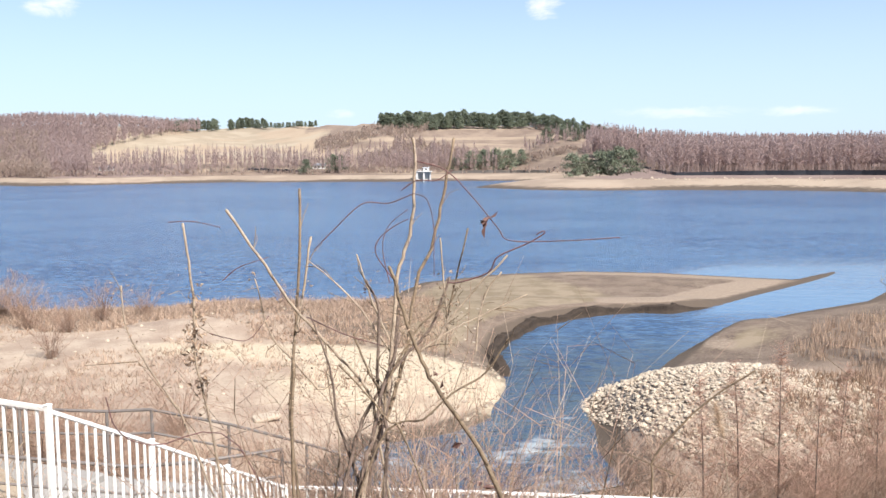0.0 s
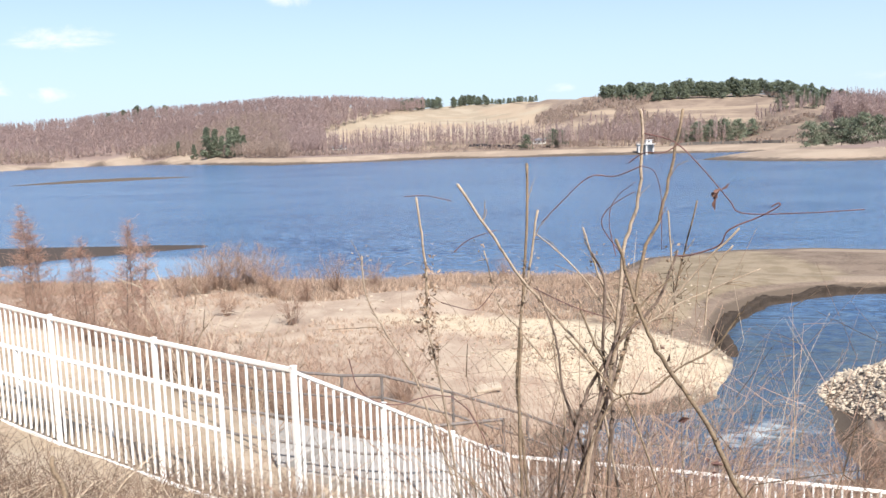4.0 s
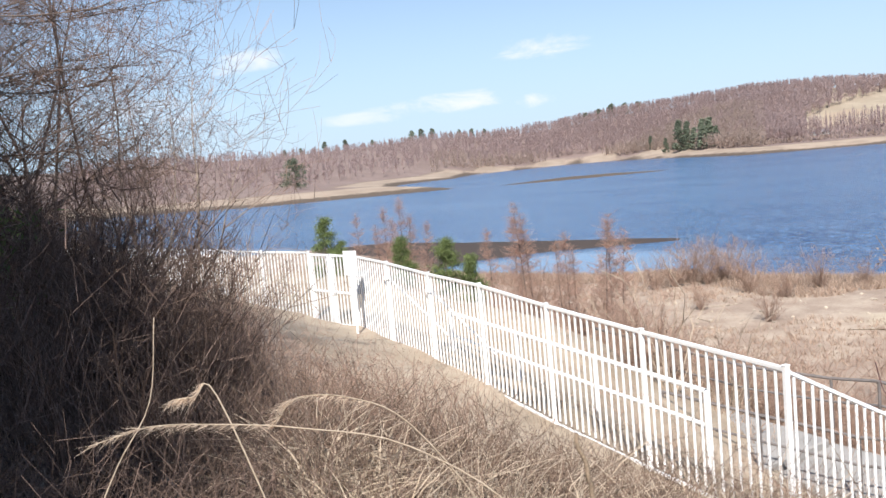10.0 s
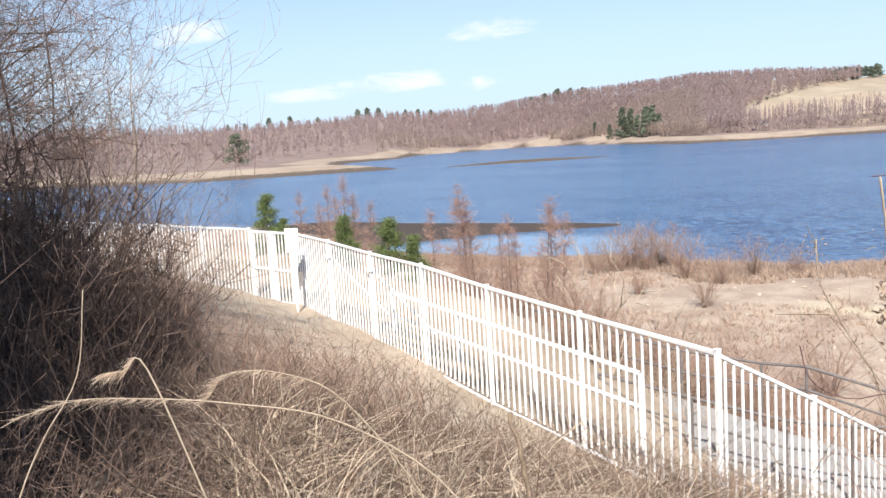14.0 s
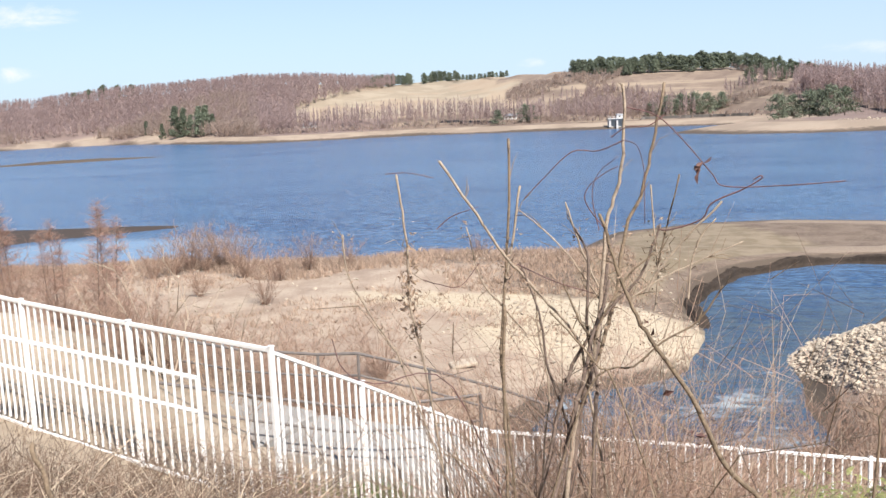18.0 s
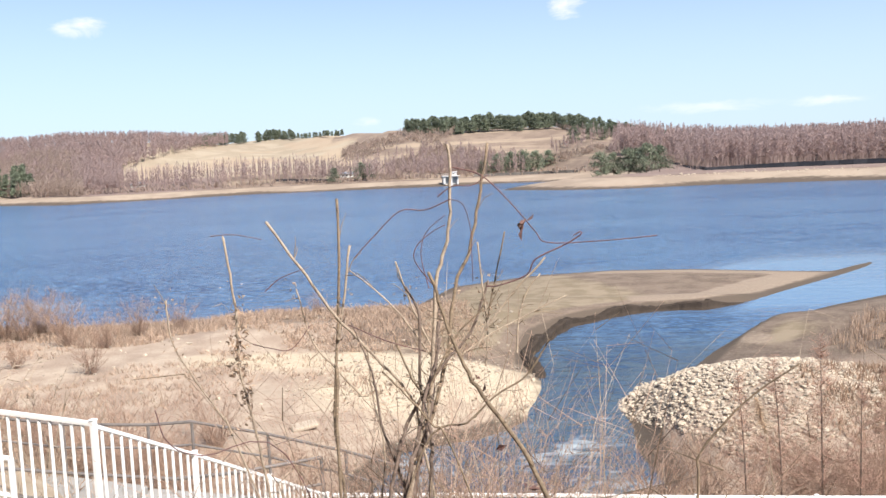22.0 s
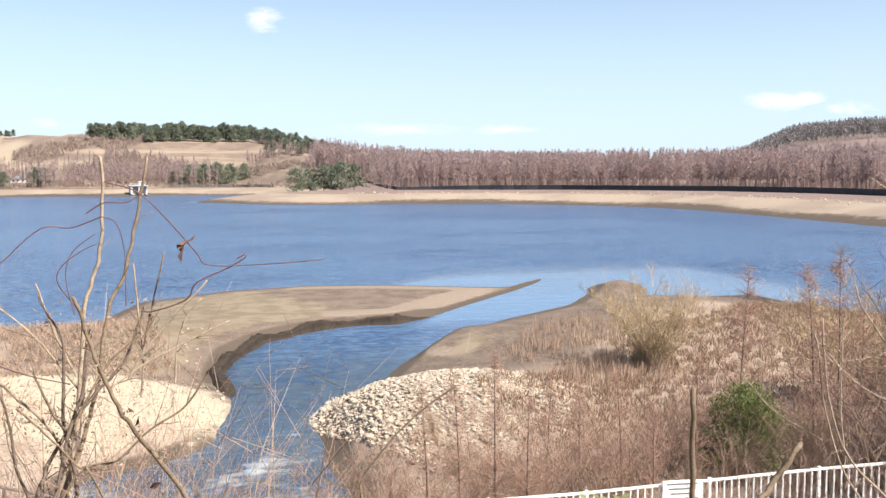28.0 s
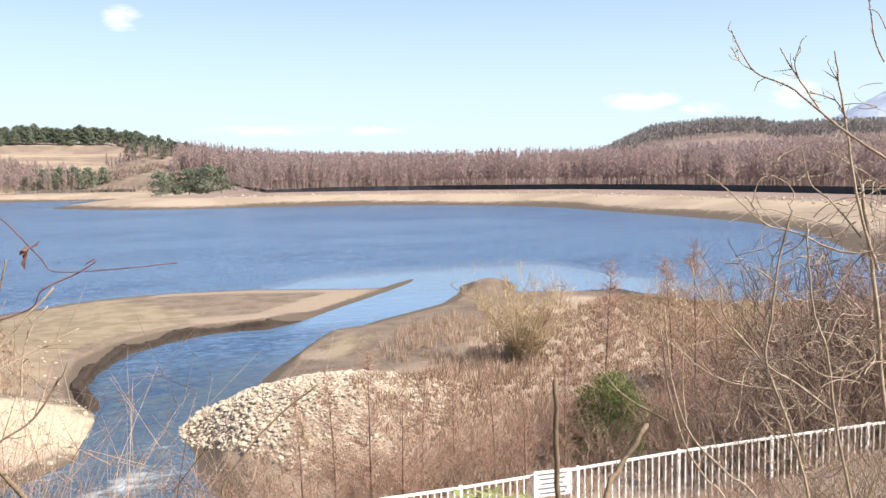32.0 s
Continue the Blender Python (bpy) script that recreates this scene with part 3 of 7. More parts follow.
    col = lay(col, "bar", mixc(nt, ramp(nt, fine, 0.4, 0.65), (0.235, 0.185, 0.14), (0.30, 0.24, 0.185)))
    col = lay(col, "wet", (0.10, 0.078, 0.06))
    col = lay(col, "gravel", gravel)
    # Leaf mould, darkened in colour to carry the thicket's shade.
    shaded_humus = mixc(nt, ramp(nt, fine, 0.4, 0.65), (0.055, 0.04, 0.032), (0.10, 0.07, 0.055))
    col = lay(col, "shaded_humus", mixc(nt, ramp(nt, grit, 0.5, 0.7), shaded_humus, (0.15, 0.105, 0.08)))
    col = lay(col, "mud", (0.06, 0.048, 0.042))
    bs = node(nt, "ShaderNodeBsdfPrincipled", Roughness=0.92)
    bs.inputs["Specular IOR Level"].default_value = 0.2
    nt.links.new(col, bs.inputs["Base Color"])
    b1 = node(nt, "ShaderNodeBump", Strength=0.5, Distance=0.12)
    b2 = node(nt, "ShaderNodeBump", Strength=0.5, Distance=0.02)
    nt.links.new(fine, b1.inputs["Height"])
    nt.links.new(grit, b2.inputs["Height"])
    nt.links.new(b1.outputs[0], b2.inputs["Normal"])
    nt.links.new(b2.outputs[0], bs.inputs["Normal"])
    nt.links.new(bs.outputs[0], node(nt, "ShaderNodeOutputMaterial").inputs[0])
    return m


gm = ground_mesh()
gm.materials.append(ground_material())
ground = tagged(new("ground", gm), "dry grassy bank, sandy lake shore and bare spring hills", "ground", kind="structure")


def water_material():
    m = bpy.data.materials.new("lake_water")
    m.use_nodes = True
    nt = m.node_tree
    nt.nodes.clear()
    co = node(nt, "ShaderNodeTexCoord").outputs["Object"]
    mp = node(nt, "ShaderNodeMapping")
    mp.inputs["Scale"].default_value = (0.55, 1.0, 1.0)
    mp.inputs["Rotation"].default_value = (0, 0, 0.25)
    nt.links.new(co, mp.inputs[0])

    def tex(scale, detail=3.0):
        n = node(nt, "ShaderNodeTexNoise", Scale=scale, Detail=detail, Roughness=0.6)
        nt.links.new(mp.outputs[0], n.inputs["Vector"])
        return n.outputs[0]

    calm = node(nt, "ShaderNodeAttribute", attribute_name="calm").outputs["Fac"]
    patch = ramp(nt, tex(0.03, 4.0), 0.35, 0.65)
    lively = calc(nt, "MULTIPLY", calc(nt, "ADD", calc(nt, "MULTIPLY", patch, 0.5), 0.5), calc(nt, "SUBTRACT", 1.0, calc(nt, "MULTIPLY", calm, 0.93)))
    b1 = node(nt, "ShaderNodeBump", Distance=0.7)
    b2 = node(nt, "ShaderNodeBump", Distance=0.12)
    nt.links.new(tex(0.85, 4.0), b1.inputs["Height"])
    nt.links.new(tex(4.5, 3.0), b2.inputs["Height"])
    nt.links.new(lively, b1.inputs["Strength"])
    nt.links.new(calc(nt, "MULTIPLY", lively, 0.8), b2.inputs["Strength"])
    nt.links.new(b1.outputs[0], b2.inputs["Normal"])
    bs = node(nt, "ShaderNodeBsdfPrincipled", IOR=1.33)
    foam_zone = node(nt, "ShaderNodeAttribute", attribute_name="foam").outputs["Fac"]
    foam = ramp(nt, calc(nt, "MULTIPLY", foam_zone, calc(nt, "MULTIPLY", tex(2.2, 6.0), 2.0)), 0.5, 1.5)
    # Noise for the dark wave faces, painted into the base colour as ripple contrast.
    ripple_shade = ramp(nt, calc(nt, "ADD", calc(nt, "MULTIPLY", tex(2.8, 5.0), 0.5), calc(nt, "ADD", calc(nt, "MULTIPLY", tex(1.1, 5.0), 0.38), calc(nt, "MULTIPLY", tex(0.2, 6.0), 0.12))), 0.465, 0.53)
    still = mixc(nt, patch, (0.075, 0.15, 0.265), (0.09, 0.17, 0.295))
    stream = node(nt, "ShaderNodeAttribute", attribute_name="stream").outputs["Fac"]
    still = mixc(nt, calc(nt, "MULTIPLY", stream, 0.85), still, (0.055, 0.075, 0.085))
    body = mixc(nt, calc(nt, "MULTIPLY", ripple_shade, lively), still, (0.008, 0.04, 0.12))
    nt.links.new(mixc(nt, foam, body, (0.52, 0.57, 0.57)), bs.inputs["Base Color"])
    nt.links.new(calc(nt, "ADD", calc(nt, "SUBTRACT", 0.2, calc(nt, "MULTIPLY", calm, 0.15)), calc(nt, "MULTIPLY", foam, 0.6)), bs.inputs["Roughness"])
    nt.links.new(b2.outputs[0], bs.inputs["Normal"])
    nt.links.new(bs.outputs[0], node(nt, "ShaderNodeOutputMaterial").inputs[0])
    return m


def water_mesh():
    xs = np.concatenate([np.arange(-620, -130, 20.0), np.arange(-130, -7, 2.5), np.arange(-7, 14, 0.5), np.arange(14, 110, 2.5), np.arange(110, 200, 15.0)])
    ys = np.concatenate([np.arange(15, 22, 2.0), np.arange(22, 44, 0.5), np.arange(44, 110, 2.5), np.arange(110, 700, 20.0)])
    X, Y = np.meshgrid(xs, ys)
    n = len(xs)
    faces = [(j * n + i, j * n + i + 1, (j + 1) * n + i + 1, (j + 1) * n + i) for j in range(len(ys) - 1) for i in range(n - 1)]
    me = bpy.data.meshes.new("water")
    me.from_pydata(np.stack([X.ravel(), Y.ravel(), 0 * X.ravel()], 1).tolist(), [], faces)
    x, y = X.ravel(), Y.ravel()
    d = -shore_distance(x, y)
    channel = step(-2, 3, (x - 16.0) - (y - 66.0) * 1.02 + 16) * step(40, 34, np.abs(x - 22)) * step(56, 64, y) * step(102, 88, y)
    inlet = step(-30, -40, x) * step(86, 80, y) * step(3, -3, -d)
    calm = np.clip(np.maximum.reduce([channel * 0.95, inlet, step(5, 0.5, d) * 0.5]), 0, 1)
    rapid = np.maximum(step(40.5, 36.5, y) * step(-8.5, -4, x) * step(10, 4, x), 0) * (0.58 + 0.42 * wobble(x, y, 1.6, 2))
    me.attributes.new("foam", "FLOAT", "POINT").data.foreach_set("value", np.clip(rapid, 0, 1).astype(np.float32))
    me.attributes.new("stream", "FLOAT", "POINT").data.foreach_set("value", (step(62, 46, y) * step(18, 12, x) * step(-8, -4, x)).astype(np.float32))
    me.attributes.new("calm", "FLOAT", "POINT").data.foreach_set("value", calm.astype(np.float32))
    return me


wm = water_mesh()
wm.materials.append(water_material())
water = tagged(new("water", wm), "rippled blue reservoir water at a low level", "lake", kind="structure")

# ---- far woods ----
rng = np.random.default_rng(4)


def bare_wood(name, spots, tall, slim, count, mat, wide=0.22, label="", category="woods", up=0.55, even=(0.75, 1.12)):
    """Many leafless trees in one mesh: a trunk and a haze of fine rising twigs each."""
    spots = np.asarray(spots, float)
    n = len(spots)
    z = ground_height(spots[:, 0], spots[:, 1])
    base = np.column_stack([spots, z - 0.3])
    high = tall * rng.uniform(*even, n)
    crown = high * slim * rng.uniform(0.8, 1.25, n)
    top = base + np.column_stack([rng.normal(0, 0.3, n), rng.normal(0, 0.3, n), high])
    v0, f0 = tubes(np.column_stack([base, top, high * 0.0055 + 0.02, np.full(n, 0.02)]), 3)
    k = np.repeat(np.arange(n), count)
    s = rng.uniform(0.22, 0.97, n * count) ** 0.85
    ang = rng.uniform(0, 2 * math.pi, n * count)
    reach = crown[k] * (1.08 - s) ** 0.8 * rng.uniform(0.55, 1.1, n * count)
    p0 = base[k] + (top[k] - base[k]) * s[:, None]
    p1 = p0 + np.column_stack([np.cos(ang) * reach, np.sin(ang) * reach, reach * up + rng.uniform(0.1, 0.8, n * count)])
    v1, f1 = slivers(p0, p1, np.full(n * count, wide), rng)
    me = mesh_of(name, v0 + v1.tolist(), f0 + (f1 + len(v0)).tolist(), mat)
    return tagged(new(name, me), label, category, kind="stuff")


def scatter(n, a0, a1, keep, r0=380.0, r1=700.0):
    """Random places between two bearings where keep(x, y, bearing, distance, shore distance) holds."""
    a = rng.uniform(a0, a1, n)
    r = np.sqrt(rng.uniform(r0**2, r1**2, n))
    x, y = np.sin(np.radians(a)) * r, np.cos(np.radians(a)) * r
    ok = keep(x, y, a, r, shore_distance(x, y))
    return np.column_stack([x, y])[ok]


crest_d = lambda a: np.interp(a, RZ[:, 0], RZ[:, 2])
bare_wood("larch_wood", scatter(16000, 9, 57, lambda x, y, a, r, d: (d > 52) & (d < 150), 150, 560), 15.0, 0.19, 84, M_LARCH, 0.26,
          "tall leafless reddish larch plantation behind the dam")
bare_wood("hill_woods", scatter(30000, -66, -15, lambda x, y, a, r, d: (d > 40) & (r < crest_d(a) + 15) & (rng.random(len(a)) < np.interp(a, [-50, -44, -38, -34], [0.10, 0.2, 0.6, 1.0])) & ((a < -21.5) | (r > 640 + (a + 21.5) * 22)) & ((r > 620) | (d < 100) | (a < -24)), 400, 960),
          10.0, 0.36, 52, M_LARCH, 0.30, even=(0.88, 1.06), label="leafless brown and reddish woods on the hillside")
bare_wood("shore_woods", scatter(15000, -44, -23.5, lambda x, y, a, r, d: (d > 26) & (d < 85) & (r > 400) & (r < 760) & (rng.random(len(a)) < np.interp(a, [-44, -36, -30], [0.08, 0.45, 1.0])), 380, 760), 10.5, 0.24, 60, M_WOODS, 0.26,
          "thin leafless trees along the far shore", even=(0.7, 1.1))
bare_wood("shore_row", scatter(9600, -24, 3.5, lambda x, y, a, r, d: (d > 36) & (d < 66) & (r > 400) & (r < 760), 380, 760), 14.5, 0.17, 60, M_LARCH, 0.22,
          "row of slender reddish leafless trees before the pale field", even=(0.7, 1.08))
bare_wood("shore_scrub", scatter(9000, -44, 9, lambda x, y, a, r, d: (d > 25) & (d < 44) & (r > 400) & (r < 760), 380, 760), 3.2, 0.6, 34, M_WOODS, 0.26,
          "low leafless scrub along the far shore", even=(0.5, 1.2))
bare_wood("slope_woods", scatter(13000, -8, 14, lambda x, y, a, r, d: (d > 44) & (r > 400) & (r < 672) & (wobble(x, y, 38.0, 5) > 0.06)), 3.2, 0.6, 44, M_WOODS, 0.22,
          "low leafless scrub on the slope", even=(0.5, 1.3))
bare_wood("slope_trees", scatter(2600, -6, 14, lambda x, y, a, r, d: (d > 40) & (r > 400) & (r < 610) & (wobble(x, y, 30.0, 8) > 0.1)), 10.0, 0.26, 60, M_LARCH, 0.26,
          "scattered leafless trees on the slope", even=(0.6, 1.1))
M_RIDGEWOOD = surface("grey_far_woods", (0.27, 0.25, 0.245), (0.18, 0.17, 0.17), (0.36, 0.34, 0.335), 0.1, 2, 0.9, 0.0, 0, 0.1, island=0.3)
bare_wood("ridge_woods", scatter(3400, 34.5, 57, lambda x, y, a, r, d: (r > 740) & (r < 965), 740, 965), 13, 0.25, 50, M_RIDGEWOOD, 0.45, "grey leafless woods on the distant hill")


# ---- pines ----
def pine(name, tall, wide, clumps, seed, lean=0.0, bare=0.25, per=46, leaf=0.55, mat=None, label="", category="pine tree", umbrella=0.0, needle=0.42):
    """A conifer: tapering trunk, limbs, and a crown of many small needle tufts with gaps."""
    r = np.random.default_rng(seed)
    root = thing(name, label=label, category=category)
    segs, h0 = [], np.zeros(3)
    for i in range(6):
        h1 = np.array([lean * tall * ((i + 1) / 6) ** 2 + r.normal(0, 0.006 * tall), r.normal(0, 0.006 * tall), tall * 0.96 * (i + 1) / 6])
        segs.append([*h0, *h1, tall * 0.02 * (1 - i / 7), tall * 0.02 * (1 - (i + 1) / 7)])
        h0 = h1
    p0s, p1s = [], []
    for c in range(clumps):
        s = bare + (1 - bare) * (c + r.uniform(0, 1)) / clumps
        fall = (1 - s) if umbrella == 0 else math.sqrt(max(0.02, 1 - ((s - bare) / (1 - bare)) ** 2.2))
        a, reach = r.uniform(0, 2 * math.pi), wide * (0.12 + 0.88 * fall) * r.uniform(0.5, 1.1)
        stem = np.array([lean * tall * s * s, 0, tall * s])
        tip = stem + [math.cos(a) * reach, math.sin(a) * reach, reach * 0.12 * r.uniform(-1.2, 1.6)]
        segs.append([*stem, *tip, tall * 0.006, tall * 0.002])
        t = r.uniform(0.35, 1.05, per)[:, None]
        base = stem + (tip - stem) * t + r.normal(0, 0.11, (per, 3)) * wide * [1, 1, 0.55]
        way = r.normal(0, 1, (per, 3)) + [0, 0, 0.7]
        way /= np.linalg.norm(way, axis=1, keepdims=True)
        p0s.append(base)
        p1s.append(base + way * leaf * r.uniform(0.5, 1.2, (per, 1)))
    part("trunk", chain("trunk", segs[:6], M_BARK, 7), None, root)
    tagged(part("limb", sticks("limb", segs[6:], M_BARK, 4), None, root), kind="stuff")
    v, f = slivers(np.concatenate(p0s), np.concatenate(p1s), np.full(clumps * per, leaf * needle), r)
    tagged(part("crown", mesh_of("crown", v.tolist(), f.tolist(), mat or M_NEEDLE), None, root), kind="stuff")
    return root


def put(ob, x, y, turn=0.0, size=1.0, sink=0.15):
    ob.matrix_basis = pose(x, y, float(ground_height(x, y)) - sink, 0, 0, turn) @ Matrix.Scale(size, 4)
    return ob


def again(ob, x, y, turn=0.0, size=1.0, sink=0.15):
    c = copy_thing(ob, Matrix.Identity(4))
    return put(c, x, y, turn, size, sink)


def polar(a, r):
    return math.sin(radians(a)) * r, math.cos(radians(a)) * r


def put_to(ob, first, a, r, top, size, turn):
    """Stands a plant on a bearing so tall that its tip lies on the slope top as seen from the eye."""
    x, y = polar(a, r)
    tall = 11 + top * r - float(ground_height(x, y))
    return (put if first else again)(ob, x, y, turn, max(0.5, tall) / size, 0.05)


ridge_pine = [pine("pine_tree", 11.5, 4.4, 60, 10 + i, 0, 0.06, 44, 1.0, label="dark green pine in the row on the bare ridge", umbrella=1.0) for i in range(3)]
for i, t in enumerate(ridge_pine):
    tagged(t, group="pines on the ridge")
spots = [(-3.9 + 9.2 * k / 47 + random.uniform(-0.1, 0.1), 662 + random.uniform(-4, 14)) for k in range(48)]
for k, (a, r) in enumerate(spots):
    x, y = polar(a, r)
    grow = 0.84 + 0.10 * k / 47
    (put if k < 3 else again)(ridge_pine[k % 3], x, y, random.uniform(0, 360), grow * random.uniform(0.9, 1.1))
for k in range(26):
    a = 5.6 + 6.6 * k / 25
    x, y = polar(a + random.uniform(-0.1, 0.1), float(crest_d(a)) - 6 + random.uniform(-8, 10))
    tagged(again(ridge_pine[k % 3], x, y, random.uniform(0, 360), random.uniform(0.72, 0.92)), "dark pine on the falling shoulder of the hill", group="pines on the shoulder")
for k in range(48):
    a = -17.0 + 9.0 * (k + random.uniform(-0.4, 0.4)) / 47
    if -13.9 < a < -13.2:
        continue
    x, y = polar(a, float(crest_d(a)) - 12 + random.uniform(-6, 8))
    tagged(again(ridge_pine[k % 3], x, y, random.uniform(0, 360), random.uniform(0.62, 0.8) * (0.55 if a > -11 else 1)), "dark pine on the skyline behind the field", group="pines behind the field")
for a, r, s in [(-45, 1000, 0.95), (-44.4, 1010, 1.0), (-43.7, 1000, 0.9), (-42, 990, 0.7), (-41.2, 985, 0.75), (-40.4, 990, 0.7), (-34, 915, 0.8), (-33.2, 905, 0.9),
                (-32.4, 900, 1.0), (-31.6, 900, 0.95), (-30.8, 890, 0.9), (-50.5, 1030, 0.9), (-49.2, 1040, 0.9), (-52, 1030, 0.6), (-53, 1020, 0.6), (-47.5, 1040, 0.6)]:
    x, y = polar(a, r)
    tagged(again(ridge_pine[int(r) % 3], x, y, r * 7.0, s), "dark pine standing out on the wooded skyline", group="pines on the skyline")
shore_pine = pine("pine_tree", 14, 4.2, 60, 31, 0, 0.08, 44, 1.0, label="dark spruce-like pine at the edge of the far shore")
put_to(shore_pine, True, -30.2, 728, 0.0075, 14, 20)
tagged(shore_pine, group="pines on the far shore")
for a, r, top in [(-28.5, 668, 0.021), (-28.0, 672, 0.019), (-27.1, 652, 0.020), (-26.7, 656, 0.021), (-29.3, 690, 0.004), (-27.6, 664, 0.012), (-26.3, 650, 0.012)]:
    put_to(shore_pine, False, a, r, top, 14, a * 50)
round_pine = pine("pine_tree", 11, 5.8, 60, 32, 0.02, 0.1, 34, 0.85, label="broad dark green pine among bare trees on the shore", umbrella=1.0)
x, y = polar(1.8, 540)
put(round_pine, x, y, 0, 1.1)
tagged(round_pine, group="broad pines on the shore")
for a, r, s in [(2.6, 545, 1.15), (3.4, 543, 1.2), (4.2, 548, 1.1), (0.9, 548, 0.8), (5.0, 556, 0.9), (-8.6, 545, 0.8), (-6.9, 552, 1.0), (-6.5, 556, 0.95), (8.2, 392, 0.95), (9.0, 398, 0.9),
                (9.9, 396, 1.0), (11.0, 392, 1.1), (11.8, 396, 1.0), (10.4, 402, 1.0), (6.6, 600, 0.9), (7.6, 604, 0.9), (8.4, 596, 0.8)]:
    x, y = polar(a, r)
    again(round_pine, x, y, a * 77, s)
put_to(round_pine, False, -52.6, 430, 0.0175, 11, 40)

# ---- the dam, the buildings over the water and the mountain ----
def at_shore(a, off, r0=100.0, r1=700.0):
    """The place on a bearing that lies off metres behind the far shore."""
    r = np.arange(r0, r1, 1.0)
    d = shore_distance(np.sin(radians(a)) * r, np.cos(radians(a)) * r)
    ok = np.where((d[1:] > off) & (d[:-1] <= off))[0]
    return polar(a, r[ok[-1] + 1]) if len(ok) else polar(a, 430)


barrier = thing("barrier", label="long dark steel barrier along the crest of the dam", category="barrier")
crest_line = [at_shore(a, 44) for a in np.arange(7.0, 57.5, 0.75)]
for (ax, ay), (bx, by) in zip(crest_line, crest_line[1:]):
    run = math.hypot(bx - ax, by - ay)
    z0, z1 = float(ground_height(ax, ay)), float(ground_height(bx, by))
    tall = 0.45 + 1.35 * min(1.0, max(0.0, (ax - 60) / 60))
    bm = boxed(0, -0.06, -0.3, run, 0.06, tall)
    box(bm, -0.08, -0.14, -0.3, 0.08, 0.14, tall + 0.06)
    ob = part("panel", bm, M_BLACK, barrier)
    ob.matrix_basis = pose(ax, ay, min(z0, z1), 0, 0, math.degrees(math.atan2(by - ay, bx - ax)))
    ob.matrix_parent_inverse = Matrix.Identity(4)

M_PIER = surface("pale_concrete", (0.52, 0.51, 0.49), (0.40, 0.39, 0.37), (0.60, 0.59, 0.57), 0.8, 10, 0.85, 0.2, 0.01, 0.3)
M_STONEWALL = surface("dark_wall_stone", (0.16, 0.145, 0.13), (0.10, 0.09, 0.08), (0.24, 0.22, 0.20), 0.5, 6, 0.9, 0.2, 0.02, 0.3)
gate = thing("gatehouse", label="small white reservoir gatehouse on concrete piers at the far shore", category="gatehouse")
gx, gy = polar(-1.2, 492)
gate.matrix_basis = pose(gx, gy, float(ground_height(gx, gy)), 0, 0, 8)
bm = boxed(-4.6, -2, 0.5, -3.4, 2.5, 4.6)
part("pier", bm, M_PIER, gate)
part("pier", boxed(-0.7, -2, -0.5, 0.3, 2.5, 4.6), M_PIER, gate)
part("pier", boxed(3.0, -1, 0.2, 3.8, 2.5, 4.2), M_PIER, gate)
part("deck", boxed(-5.2, -2.6, 4.6, 4.2, 3.0, 5.1, bevel=0.08), M_PIER, gate)
house_wall = part("wall", boxed(-0.4, -1.6, 5.1, 2.8, 2.0, 7.0), M_PIER, gate)
part("window", boxed(0.7, -1.64, 5.7, 1.4, -1.58, 6.5), M_DARKGLASS, house_wall)
part("roof", boxed(-0.7, -1.9, 7.0, 3.1, 2.3, 7.2, bevel=0.04), M_WHITE, gate)
for k in range(8):
    part("railing_post", boxed(-5.1 + 0.6 * k, -2.55, 5.1, -5.02 + 0.6 * k, -2.47, 6.0), M_PIER, gate)
part("railing", boxed(-5.1, -2.56, 6.0, -0.5, -2.46, 6.1), M_PIER, gate)
part("back_wall", boxed(-5.0, 0.6, 0.3, 3.6, 1.2, 4.6), M_PIER, gate)

# low retaining wall of the road along the far shore
road_wall = thing("retaining_wall", label="long low dark retaining wall under the shore road", category="wall")
for k in range(22):
    (ax, ay), (bx, by) = at_shore(0.2 + 0.3 * k, 30), at_shore(0.5 + 0.3 * k, 30)
    mx, my, ln = (ax + bx) / 2, (ay + by) / 2, math.hypot(bx - ax, by - ay)
    block = part("wall_section", boxed(-ln / 2, -0.3, -1.5, ln / 2, 0.3, 1.5), M_STONEWALL, road_wall)
    block.matrix_basis = pose(mx, my, float(ground_height(mx, my)), 0, 0, math.degrees(math.atan2(by - ay, bx - ax)))


def farmhouse(name, a, off, wide, deep, tall, turn, label):
    x, y = at_shore(a, off)
    h = thing(name, label=label, category="house")
    h.matrix_basis = pose(x, y, float(ground_height(x, y)) - 0.2, 0, 0, turn)
    wall = part("wall", boxed(-wide / 2, -deep / 2, 0, wide / 2, deep / 2, tall), M_WALL, h)
    bm = bmesh.new()
    e, t = 0.6, tall + deep * 0.28
    vs = [bm.verts.new(p) for p in ((-wide / 2 - e, -deep / 2 - e, tall - 0.1), (wide / 2 + e, -deep / 2 - e, tall - 0.1), (wide / 2 + e, deep / 2 + e, tall - 0.1),
                                    (-wide / 2 - e, deep / 2 + e, tall - 0.1), (-wide / 2 - e, 0, t), (wide / 2 + e, 0, t))]
    for f in ((0, 1, 5, 4), (2, 3, 4, 5), (0, 4, 3), (1, 2, 5), (3, 2, 1, 0)):
        bm.faces.new([vs[i] for i in f])
    part("roof", bm, M_ROOF, h)
    for k in range(3):
        wx = -wide / 2 + wide * (k + 0.7) / 3.4
        part("window", boxed(wx - 0.6, -deep / 2 - 0.04, tall * 0.35, wx + 0.6, -deep / 2 + 0.02, tall * 0.75), M_DARKGLASS, wall)
    return h


farmhouse("house", -7.8, 58, 8, 5, 2.3, 5, "low white house with a grey roof among bare trees")
